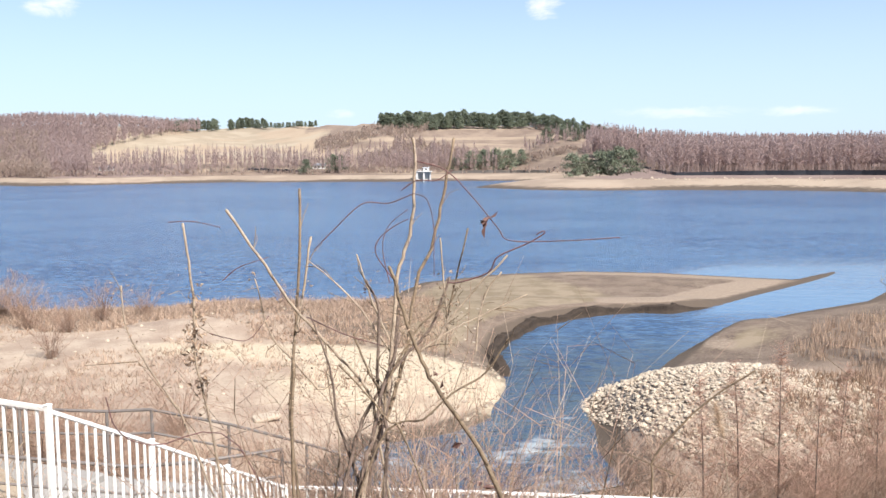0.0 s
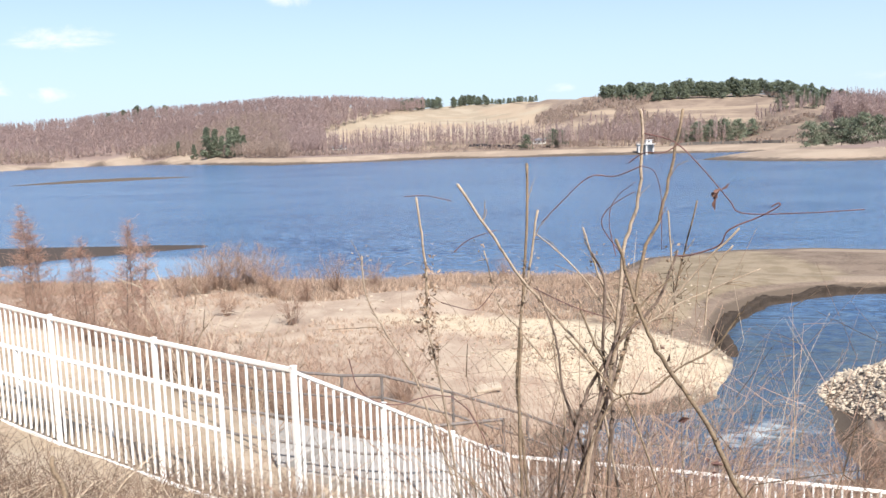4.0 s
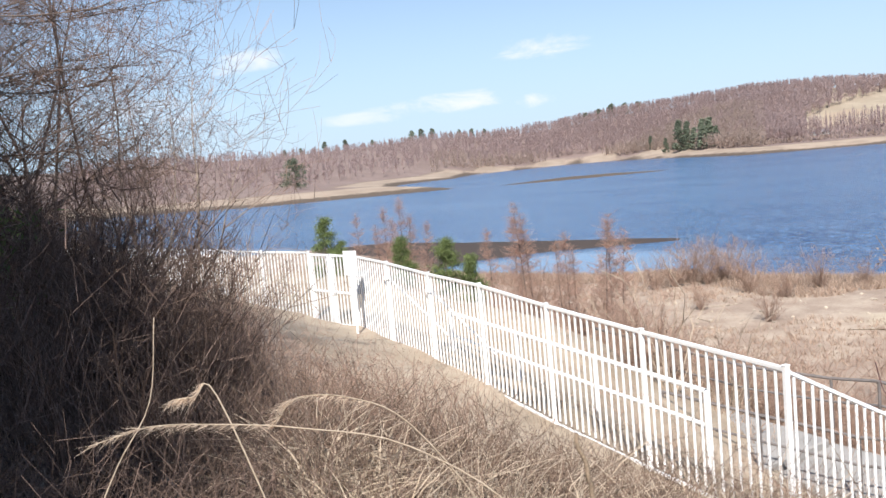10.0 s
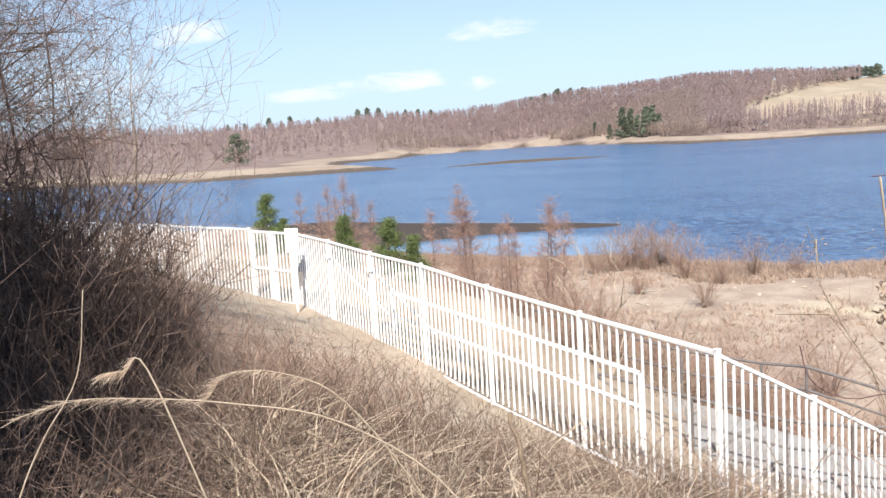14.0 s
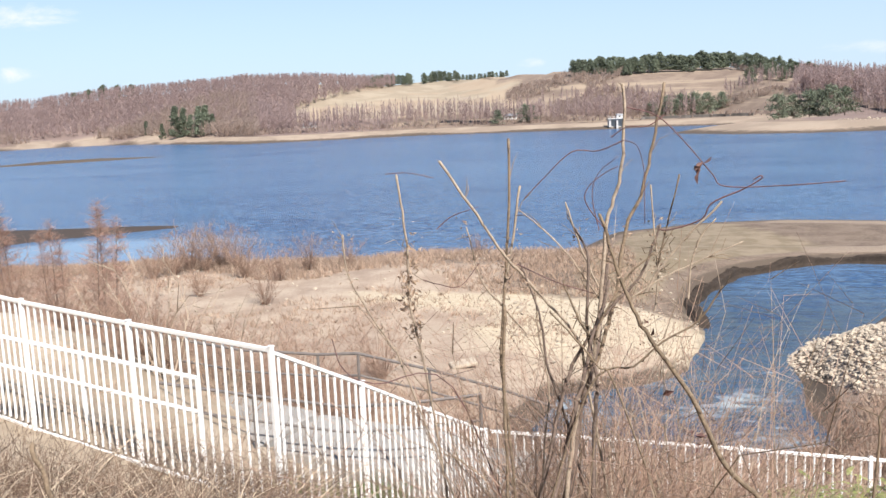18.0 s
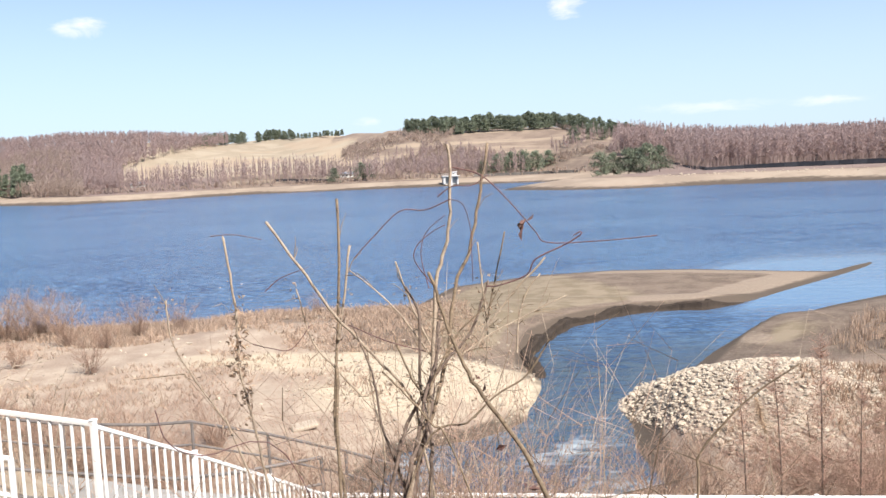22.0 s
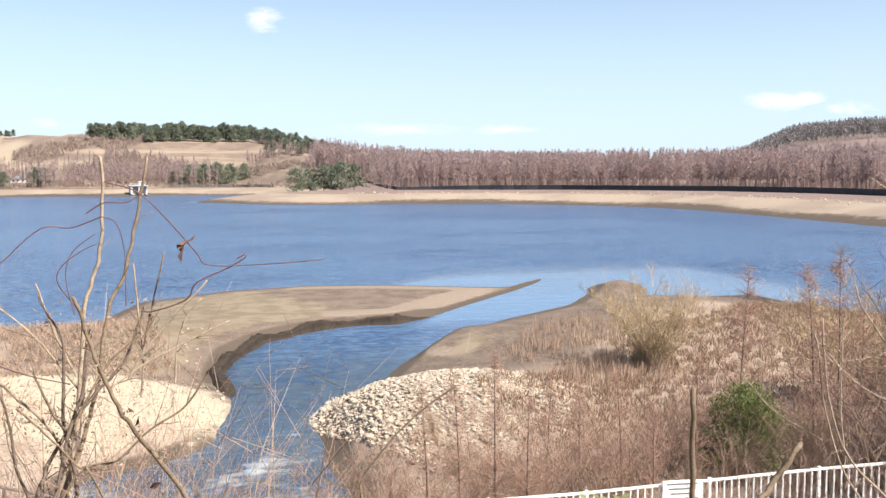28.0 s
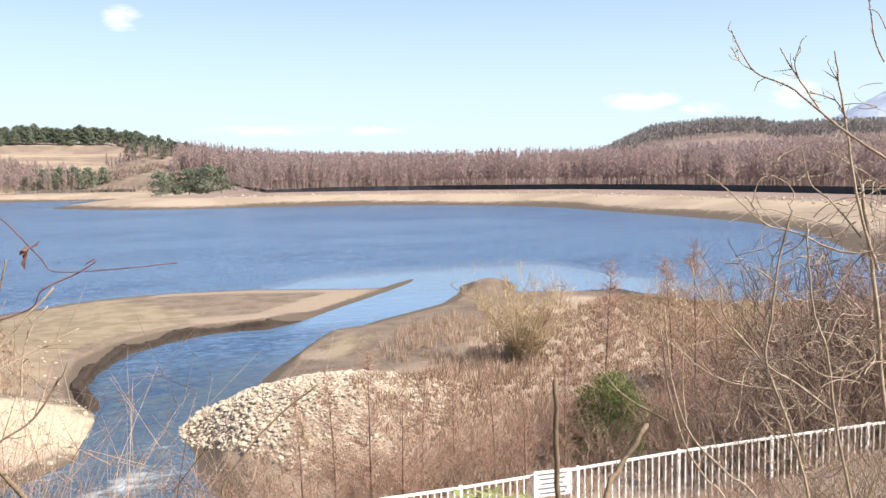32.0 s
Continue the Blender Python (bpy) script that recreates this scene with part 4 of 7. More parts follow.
farmhouse("house", -20.4, 64, 8, 5, 1.8, -12, "small white house half hidden in the far wood")
wall_far = thing("roadside_barrier", label="dark guard barrier along the road above the far shore", category="barrier")
for k in range(14):
    x, y = at_shore(-12.2 + 0.25 * k, 46)
    ob = part("panel", boxed(-1.3, -0.1, 0.3, 1.3, 0.1, 1.6), M_BLACK, wall_far)
    ob.matrix_basis = pose(x, y, float(ground_height(x, y)), 0, 0, 4)


def mountain():
    n, rings = 90, 26
    verts, faces = [], []
    px, py = polar(60.0, 4300)
    for i in range(rings + 1):
        s = i / rings
        for k in range(n):
            a = 2 * math.pi * k / n
            rad = 1350 * s
            h = 720 * (1 - s) ** 1.25 * (1 + 0.10 * math.sin(7 * a + 3 * s) * s + 0.07 * math.sin(17 * a - 6 * s) * s)
            verts.append((px + math.cos(a) * rad, py + math.sin(a) * rad, h - 20))
    for i in range(rings):
        for k in range(n):
            faces.append((i * n + k, i * n + (k + 1) % n, (i + 1) * n + (k + 1) % n, (i + 1) * n + k))
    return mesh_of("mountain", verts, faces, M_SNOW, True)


tagged(new("mountain", mountain()), "distant mountain streaked with snow, tinted with haze blue", "mountain", kind="structure")

# pale stones along the foot of the dam
r6 = np.random.default_rng(6)


def stone_shape(seed, flat=0.75):
    r = np.random.default_rng(seed)
    bm = bmesh.new()
    bmesh.ops.create_icosphere(bm, subdivisions=1, radius=0.5)
    for v in bm.verts:
        v.co *= r.uniform(0.72, 1.15)
        v.co.z *= flat
    return bm


def stones(name, spots, sizes, mat, label, lift=0.15):
    shapes = []
    for k in range(5):
        bm = stone_shape(70 + k)
        shapes.append((np.array([v.co for v in bm.verts]), np.array([[v.index for v in f.verts] for f in bm.faces])))
        bm.free()
    vs, fs, n = [], [], 0
    z = ground_height(spots[:, 0], spots[:, 1])
    for k, ((x, y), s) in enumerate(zip(spots, sizes)):
        v, f = shapes[k % 5]
        a = r6.uniform(0, 6.28)
        c, t = math.cos(a), math.sin(a)
        w = v @ np.array([[c, t, 0], [-t, c, 0], [0, 0, 1]]) * s * r6.uniform(0.8, 1.2, 3) + [x, y, z[k] + s * lift]
        vs.append(w)
        fs.append(f + n)
        n += len(v)
    return tagged(new(name, mesh_of(name, np.concatenate(vs).tolist(), np.concatenate(fs).tolist(), mat)), label, "stones", kind="stuff")


line = np.array([at_shore(a, 24 + 3 * r6.normal()) for a in r6.uniform(8, 55, 420)])
stones("dam_stones", line, r6.uniform(0.3, 1.0, len(line)), M_STONE, "pale riprap stones along the foot of the dam", 0.0)

# ---- riprap at the stream mouth ----
cx, cy = r6.uniform(5.5, 20, 30000), r6.uniform(25.5, 44, 30000)
cd = shore_distance(cx, cy)
edge = 1.0 - ((cx - 9.5) / 8.5) ** 2 - ((cy - 36) / 8.2) ** 2
ok = (cd > -0.25) & (cx > 5.4 + (40 - cy) * 0.28) & (edge > r6.uniform(0, 0.45, 30000))
spots = np.column_stack([cx, cy])[ok][:5600]
sizes = r6.uniform(0.09, 0.21, len(spots)) * np.where(r6.random(len(spots)) < 0.1, 1.5, 1.0)
stones("riprap_fill", spots[300:], sizes[300:], M_STONE, "heap of broken pale riprap stones at the stream mouth", 0.12)
riprap = thing("riprap", (0, 0, 0), "larger angular pale stones along the stream's edge", "riprap")
stone_meshes = []
for k in range(6):
    bm = stone_shape(90 + k, 0.8)
    me = bpy.data.meshes.new("stone")
    bm.to_mesh(me)
    bm.free()
    me.materials.append(M_STONE)
    stone_meshes.append(me)
for k in range(300):
    x, y = spots[k]
    ob = part("stone", stone_meshes[k % 6], None, riprap)
    s = sizes[k] * 1.25
    ob.matrix_basis = pose(x, y, float(ground_height(x, y)) + s * 0.2, r6.uniform(-20, 20), r6.uniform(-20, 20), r6.uniform(0, 360)) @ Matrix.Diagonal((s * 1.2, s, s * 0.85, 1))

# ---- trees and scrub between the fence and the water ----
def young_larch(name, tall, seed, mat=None, label="", wide=0.27, count=170, twigs=9):
    """A slender leafless larch: a straight stem with whorls of fine rising side shoots."""
    r = np.random.default_rng(seed)
    root = thing(name, label=label, category="larch tree", group="young larches")
    top = np.array([r.normal(0, 0.03) * tall, r.normal(0, 0.03) * tall, tall])
    stem = [[*(top * s * [s, s, 1]), *(top * (s + 0.125) * [s + 0.125, s + 0.125, 1]), tall * 0.0085 * (1 - s) + 0.004, tall * 0.0085 * (0.875 - s) + 0.004] for s in np.arange(0, 1, 0.125)]
    segs = []
    for k in range(count):
        s = 0.98 - 0.88 * r.uniform(0, 1) ** 0.75
        a, reach = r.uniform(0, 6.283), wide * tall * (1.03 - s) ** 0.85 * r.uniform(0.35, 1.1)
        p0 = top * s * [s, s, 1]
        p1 = p0 + [math.cos(a) * reach, math.sin(a) * reach, reach * r.uniform(0.2, 0.9)]
        segs.append([*p0, *p1, 0.008, 0.004])
        for j in range(twigs):
            u = r.uniform(0.25, 1.0)
            q = p0 + (p1 - p0) * u
            segs.append([*q, *(q + r.normal(0, 0.10, 3) * tall * 0.3 * [1, 1, 0.5] + [0, 0, 0.015 * tall]), 0.0045, 0.0025])
    part("trunk", chain("trunk", stem, M_BARK_GREY, 6), None, root)
    tagged(part("crown", sticks("crown", segs, mat or M_LARCH_TWIG, 3), None, root), kind="stuff")
    return root


larch = [young_larch("larch_tree", 6.0, 200 + i, label="slender leafless reddish young larch below the fence") for i in range(3)]


LARCHES = [(-47.6, 31, -0.040), (-47.2, 30, -0.052), (-38.5, 30, -0.060), (-39.4, 31, -0.065), (-36.7, 32, -0.094), (-35.8, 33, -0.10), (-33.6, 30, -0.08), (-46.2, 29.5, -0.05), (-48.1, 30, -0.058), (-46.6, 29, -0.030), (-45.2, 33, -0.060), (-38.9, 30, -0.046), (-36.2, 33, -0.085), (-34.0, 29, -0.068), (-33.0, 31, -0.085), (-49.3, 34, -0.045), (-41.0, 34, -0.075),
           (36.0, 23, -0.093), (41.6, 24, -0.072), (40.3, 25, -0.090), (42.8, 26, -0.12), (20.9, 20, -0.19), (24.2, 21, -0.21), (16.5, 20, -0.23), (46.5, 24, -0.10), (29.0, 21, -0.21), (26.3, 24, -0.22),
           (33.5, 21, -0.19), (50.5, 25, -0.09), (18.6, 22, -0.21), (23.0, 18, -0.24), (31.0, 18, -0.24)]
for k, (a, r, top) in enumerate(LARCHES):
    put_to(larch[k % 3], k < 3, a, r, top, 6.0, a * 31)

low_pine = [pine("pine_tree", 4.4, (2.0, 1.8, 2.9)[i], 36, 300 + i, 0.03, 0.06, 170, 0.24, (M_NEEDLE_NEAR, M_NEEDLE_NEAR, M_NEEDLE_OLIVE)[i], "bushy young green pine below the fence", needle=0.2) for i in range(3)]
for k, (a, r, top) in enumerate([(-51.6, 27, -0.048), (-46.8, 28, -0.078), (-44.0, 26, -0.084), (-42.4, 26.5, -0.105), (36.4, 22, -0.224), (38.0, 22.5, -0.25), (-50.6, 29, -0.075), (35.0, 23, -0.24), (37.2, 21.0, -0.236), (39.4, 22.0, -0.262)]):
    tagged(put_to(low_pine[2 if a > 0 else k % 2], k < 2 or k == 4, a, r, top, 4.4, a * 13), group="young pines")


def bush(name, tall, wide, seed, stems, mat, label, category="bush", group="", thin=1.0, forks=3, fine=4):
    """A leafless shrub: many stems from one foot, forking into fine twigs."""
    r = np.random.default_rng(seed)
    root = thing(name, label=label, category=category, group=group)
    thick, fine_segs = [], []
    for k in range(stems):
        a, out = r.uniform(0, 6.283), r.uniform(0.1, 1.0) ** 0.7
        way = np.array([math.cos(a) * out * wide, math.sin(a) * out * wide, tall * r.uniform(0.6, 1.0) * (1.15 - 0.35 * out)])
        foot = np.array([math.cos(a), math.sin(a), 0]) * wide * 0.12 * r.uniform(0, 1)
        pts = [foot + way * s * [s**0.4 if s else 0, s**0.4 if s else 0, 1] + r.normal(0, 0.02 * tall, 3) * (s > 0) for s in (0, 0.35, 0.7, 1.0)]
        rad = 0.006 * tall * thin * r.uniform(0.6, 1.3)
        for i in range(3):
            thick.append([*pts[i], *pts[i + 1], rad * (1 - 0.3 * i), rad * (0.7 - 0.3 * i) + 0.0008])
            for j in range(forks):
                u = r.uniform(0.2, 1.0)
                p = pts[i] + (pts[i + 1] - pts[i]) * u
                q = p + (way / np.linalg.norm(way) * 0.6 + r.normal(0, 0.45, 3)) * tall * 0.2 * r.uniform(0.5, 1.2)
                fine_segs.append([*p, *q, rad * 0.45, rad * 0.2])
                for m in range(fine):
                    w = p + (q - p) * r.uniform(0.2, 1.0)
                    fine_segs.append([*w, *(w + (r.normal(0, 0.5, 3) + [0, 0, 0.5]) * tall * 0.085), rad * 0.25, rad * 0.12])
    tagged(part("stem", sticks("stem", thick, mat, 4), None, root), kind="stuff")
    tagged(part("twig", sticks("twig", fine_segs, mat, 3), None, root), kind="stuff")
    return root


thicket_bush = bush("thicket_bush", 2.4, 1.5, 445, 26, M_THICKET_SHADE, "dark leafless bush before the fence at the thicket's edge", "bush", "dark bushes by the thicket", forks=4, fine=5)
for k, (a, r, s) in enumerate([(-61.6, 7.0, 0.62), (-58.4, 8.8, 0.42), (-64.0, 7.2, 0.7), (-67.0, 8.2, 0.85)]):
    x, y = polar(a, r)
    (put if k == 0 else again)(thicket_bush, x, y, a * 23, s, 0.05)
dark_shrub = bush("shrub", 3.4, 2.0, 440, 30, M_TWIG_DULL, "dense dark leafless shrub by the water", "shrub", "dark shrubs by the water")
for k, (a, r, s) in enumerate([(44.5, 18.5, 0.75), (46.2, 17.8, 0.7), (48.6, 18, 0.8), (46.8, 21, 1.1), (49.0, 20, 1.1), (51.5, 19, 1.0), (53.5, 22, 1.2), (48.0, 26, 1.2), (51, 27, 1.2), (54.5, 18, 1.0), (47.5, 18, 0.8), (56.5, 20, 1.1), (50.0, 23, 1.1)]):
    x, y = polar(a, r)
    (put if k == 0 else again)(dark_shrub, x, y, a * 29, s, 0.05)
willow = bush("willow_bush", 4.6, 3.6, 401, 60, surface("willow_twig", (0.39, 0.30, 0.195), (0.27, 0.205, 0.13), (0.48, 0.38, 0.25), 4, 40, 0.85, 0, 0, 0.2, island=0.25), "bushy leafless yellow-brown willow on the point", "willow", thin=1.05, forks=6, fine=7)
put(willow, *polar(30.8, 46), 0, 0.95)
again(willow, *polar(43.0, 40), 120, 1.1)
shrub = [bush("shrub", 2.6, 1.7, 410 + i, 34, M_TWIG, "leafless reddish-brown shrub on the slope below the fence", "shrub", "shrubs below the fence") for i in range(4)]
SHRUBS = [(-33, 17), (-30, 19), (-27.5, 21), (-24.5, 19.5), (-36, 20), (-39, 23), (-22, 24), (-19, 22), (-28, 26), (-33, 25), (-25, 31), (-20, 30), (-15, 26), (-35, 30), (-42, 29), (-17, 34),
          (-29, 34), (-12, 22), (-8, 20), (-5, 21.5), (-2, 20), (2, 19), (5, 20), (8, 21), (11, 20), (14, 21), (17, 19.5), (20, 23), (23, 26), (26, 22), (29, 25), (32, 24), (34.5, 26), (38, 27),
          (40.5, 22), (43.5, 21), (46, 22), (48.5, 21), (51, 23), (53, 21), (45, 30), (48, 28), (37, 33), (31, 30), (26, 30), (-24, 48), (-28, 52), (-25, 58), (-21, 60), (49, 33), (52, 30), (42, 34)]
for k, (a, r) in enumerate(SHRUBS):
    x, y = polar(a, r)
    (put if k < 4 else again)(shrub[k % 4], x, y, a * 41, random.uniform(0.55, 1.05) * (0.75 if -14 < a < 30 else 0.7 if a < -29 else 1.0), 0.05)
r9 = np.random.default_rng(9)
for k in range(44):
    x, y = polar(r9.uniform(-41, -16), r9.uniform(18, 34))
    again(shrub[k % 4], x, y, r9.uniform(0, 360), r9.uniform(0.4, 0.7), 0.05)
for k, (a, r, z) in enumerate([(-29.4, 62, 1.1), (-28.4, 64, 1.25), (-27.4, 63, 1.3), (-26.5, 65, 1.25), (-25.6, 64, 1.1), (-30.6, 61, 0.9), (-18.6, 61, 0.8), (-10.2, 62, 0.6), (-23.0, 56, 0.9)]):
    x, y = polar(a, r)
    tagged(again(shrub[k % 4], x, y, a * 37, z, 0.05), "greyish leafless brush at the edge of the lake", group="brush by the lake")
for k in range(34):
    x, y = polar(r9.uniform(16, 42), r9.uniform(18, 30))
    again(shrub[k % 4], x, y, r9.uniform(0, 360), r9.uniform(0.35, 0.7), 0.05)
pale_tree = bush("young_tree", 4.4, 2.2, 431, 9, M_BARK_PALE, "pale leafless young tree with arching stems below the fence", "tree", thin=1.2, forks=2, fine=2)
put_to(pale_tree, True, -30.5, 17, -0.105, 4.4, 30)
put_to(pale_tree, False, -27.0, 18.5, -0.17, 4.4, 200)


def tufts(name, spots, tall, per, width, mat, label, lean=0.35, category="dry grass", spread=0.12):
    """Dry grass or reeds: upright thin blades in tufts, one mesh."""
    n = len(spots)
    z = ground_height(spots[:, 0], spots[:, 1])
    k = np.repeat(np.arange(n), per)
    base = np.column_stack([spots, z - 0.03])[k] + np.column_stack([r6.normal(0, spread, (n * per, 2)), np.zeros(n * per)])
    high = tall * r6.uniform(0.5, 1.15, n)[k] * r6.uniform(0.6, 1.1, n * per)
    tip = base + np.column_stack([r6.normal(0, lean, n * per) * high, r6.normal(0, lean, n * per) * high, high])
    v, f = slivers(base, tip, np.full(n * per, width), r6)
    return tagged(new(name, mesh_of(name, v.tolist(), f.tolist(), mat)), label, category, kind="stuff")


def field_spots(n, x0, x1, y0, y1, keep):
    x, y = r6.uniform(x0, x1, n), r6.uniform(y0, y1, n)
    ok = keep(x, y, shore_distance(x, y))
    return np.column_stack([x, y])[ok]


tufts("shore_reeds", field_spots(6000, -60, 2, 48, 66, lambda x, y, d: (d > 0.6) & (d < 13 + 4 * wobble(x, y, 6, 1)) & (x < 0.5 - (y - 50) * 0.1)), 0.6, 9, 0.04, M_REED,
      "reddish dry reeds along the water's edge", 0.45)
tufts("beach_grass", field_spots(5200, -42, -3, 24, 60, lambda x, y, d: (wobble(x, y, 5.5, 7) > 0.05) & (d > 3) & (y > 24 - 0.3 * (x + 3))), 0.35, 8, 0.04, M_REED, "sparse low dry grass on the beach", 0.5)
tufts("point_grass", field_spots(13000, 12, 62, 22, 60, lambda x, y, d: (d > 5 + 3 * wobble(x, y, 8, 4)) & (y < 26 + 0.75 * x) & ((x < 36) | ((y < 57) & (d > 7)))), 0.5, 9, 0.045, M_DULLREED, "reddish dry grass covering the point", 0.35)
tufts("pale_grass", field_spots(1500, 18, 36, 36, 56, lambda x, y, d: (d > 6) & (d < 15) & (wobble(x, y, 7, 2) > -0.1)), 0.8, 9, 0.045, M_REED, "pale standing dry reeds on the point", 0.15)
tufts("slope_grass", field_spots(9000, -40, 24, 12, 32, lambda x, y, d: (d > 1) & (y > 13.5 - 0.36 * (x + 3) * (x < -3)) & (wobble(x, y, 3, 9) > -0.5)), 0.7, 8, 0.02, M_REED, "tangled dry grass on the slope", 0.5)
tufts("bench_grass", field_spots(2600, -30, -5, 8, 26, lambda x, y, d: (y > 7.6 - 0.36 * (x + 3)) & (y < 14.5 - 0.36 * (x + 3))), 0.24, 9, 0.012, M_REED, "short dry grass on the bench", 0.7)
tufts("green_grass", field_spots(2400, -6.4, -2.8, 9.6, 14.1, lambda x, y, d: (wobble(x, y, 1.3, 3) > -0.25) & (np.degrees(np.arctan2(x, y)) > -24.5) & (np.degrees(np.arctan2(x, y)) < -16.5)), 0.34, 16, 0.014, M_GREEN,
      "fresh green grass behind the fence", 0.5)
rest = field_spots(300, -30, 3, 38, 60, lambda x, y, d: (d > 1))
gx0 = field_spots(1500, -12, 4, 34, 48, lambda x, y, d: (d > 0.2) & ((x + 1.5) ** 2 / 60 + (y - 41) ** 2 / 44 < 1))
stones("gravel_stones", gx0, r6.uniform(0.05, 0.15, len(gx0)) * np.where(r6.random(len(gx0)) < 0.06, 2.2, 1.0), M_STONE, "small pale stones on the gravel bank", 0.1)
stones("beach_stones", rest, r6.uniform(0.08, 0.3, len(rest)), M_STONE, "scattered pale stones on the beach", 0.1)
slab = part("stone_slab", boxed(-0.55, -0.3, 0, 0.55, 0.3, 0.16, bevel=0.04), M_STONE)
slab.matrix_basis = pose(*polar(-11.5, 36), float(ground_height(*polar(-11.5, 36))) + 0.05, 8, -6, 25)
tagged(slab, "flat pale stone slab lying on the beach", "stone")


# the eroded edge of the spit along the stream
def eroded_edge(name, line, tall, label, seed):
    """A crumbling step of dark earth along a shore line: its face, broken lip and sloping back."""
    q = np.random.default_rng(seed)
    pts = [Vector((*p, 0)) for p in line]
    dense = []
    for a, b in zip(pts, pts[1:]):
        n = max(1, int((b - a).length / 0.3))
        dense += [a.lerp(b, i / n) for i in range(n)]
    verts, faces = [], []
    for i, p in enumerate(dense):
        d = (dense[min(i + 1, len(dense) - 1)] - dense[max(i - 1, 0)]).normalized()
        out = Vector((d.y, -d.x, 0))
        fade = min(1.0, i / 12, (len(dense) - 1 - i) / 12)
        h = tall * fade * (0.8 + 0.25 * math.sin(i * 0.31) + 0.12 * q.uniform(-1, 1))
        j = out * 0.14 * (math.sin(i * 0.23) + 0.5 * math.sin(i * 0.61) + q.uniform(-0.25, 0.25))
        for off, z in ((0.42, -0.2), (0.22, h * 0.35), (0.20, h * 0.9), (0.05, h), (-0.3, h * 0.98), (-0.8, -0.1)):
            v = p + out * off + j * (1 if off > -1 else 0.3)
            verts.append((v.x, v.y, z))
    for i in range(len(dense) - 1):
        for k in range(5):
            faces.append((i * 6 + k, i * 6 + k + 1, i * 6 + k + 7, i * 6 + k + 6))
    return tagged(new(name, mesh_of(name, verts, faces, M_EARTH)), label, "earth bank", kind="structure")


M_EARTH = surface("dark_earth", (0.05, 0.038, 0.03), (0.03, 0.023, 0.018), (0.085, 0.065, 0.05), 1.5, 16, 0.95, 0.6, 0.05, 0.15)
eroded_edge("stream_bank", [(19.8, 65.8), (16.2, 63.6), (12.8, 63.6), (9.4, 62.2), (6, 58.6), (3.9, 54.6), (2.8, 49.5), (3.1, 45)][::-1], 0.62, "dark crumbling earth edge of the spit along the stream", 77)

# ---- the white fence ----
TOP = 1.5


def fence_run(name, posts, label, bar_gap=0.118, skip=(), joined=False):
    """A run of welded fence: posts, top and bottom rail in each span, and upright bars."""
    root = thing(name, label=label, category="fence", group="white fence runs")
    bar_cache = {}
    for k, (x, y, z) in enumerate(posts):
        if k == 0 and joined:
            continue
        bm = boxed(-0.024, -0.024, -TOP - 0.35, 0.024, 0.024, 0.012, bevel=0.006)
        box(bm, -0.028, -0.028, 0.010, 0.028, 0.028, 0.022, bevel=0.005)
        nxt = posts[min(k + 1, len(posts) - 1)] if k + 1 < len(posts) else posts[k - 1]
        ob = part("post", bm, M_WHITE, root)
        ob.matrix_basis = pose(x, y, z, 0, 0, math.degrees(math.atan2(nxt[1] - y, nxt[0] - x)))
    for k, (a, b) in enumerate(zip(posts, posts[1:])):
        if k in skip:
            continue
        pa, pb = Vector(a), Vector(b)
        flat = math.hypot(b[0] - a[0], b[1] - a[1])
        turn = math.atan2(b[1] - a[1], b[0] - a[0])
        rise = (b[2] - a[2]) / flat
        for nm, dz, h in (("top_rail", -0.018, 0.019), ("bottom_rail", -TOP + 0.05, 0.016)):
            bm = boxed(0.022, -h, -h, flat - 0.022, h, h, bevel=0.004)
            for v in bm.verts:
                v.co.z += v.co.x * rise + dz
            ob = part(nm, bm, M_WHITE, root)
            ob.matrix_basis = Matrix.Translation(pa) @ Matrix.Rotation(turn, 4, "Z")
        n = max(2, round(flat / bar_gap))
        if "bar" not in bar_cache:
            bm = bmesh.new()
            bmesh.ops.create_cone(bm, cap_ends=False, segments=6, radius1=0.0135, radius2=0.0135, depth=TOP - 0.13)
            me = bpy.data.meshes.new("bar")
            bm.to_mesh(me)
            bm.free()
            me.materials.append(M_WHITE)
            bar_cache["bar"] = me
        for i in range(1, n):
            p = pa.lerp(pb, i / n)
            ob = part("bar", bar_cache["bar"], None, root)
            ob.location = (p.x, p.y, p.z - 0.02 - (TOP - 0.11) / 2)
    return root


LEFT_POSTS = [(-3.15, 6.97, 9.09), (-4.92, 7.66, 9.15), (-6.58, 8.29, 9.23), (-8.22, 8.97, 9.32), (-9.86, 9.65, 9.34), (-11.5, 10.31, 9.40), (-13.14, 10.95, 9.43)]
CORNER_POSTS = [(-14.73, 11.15, 9.46), (-16.4, 11.17, 9.46), (-18.1, 11.18, 9.49), (-19.9, 11.2, 9.5), (-21.7, 11.2, 9.5), (-23.5, 11.2, 9.52), (-25.3, 11.2, 9.53), (-27.1, 11.2, 9.55), (-28.9, 11.2, 9.56)]
DOWN_POSTS = [(-3.15, 6.93, 9.09), (-2.8, 8.34, 8.37), (-2.44, 9.76, 7.62), (-2.06, 11.2, 6.86)]
RIGHT_POSTS = [(-2.02, 11.2, 6.86), (-0.4, 11.4, 6.73), (1.2, 11.55, 6.6), (2.8, 11.7, 6.46), (4.45, 11.87, 6.33), (6.1, 12.04, 6.2), (8.02, 11.7, 6.3), (9.78, 11.37, 6.4), (11.4, 10.94, 6.51), (13.1, 10.45, 6.62), (14.8, 9.95, 6.75), (16.5, 9.4, 6.9)]
fence_run("fence", LEFT_POSTS, "white painted steel bar fence along the grassy bench")
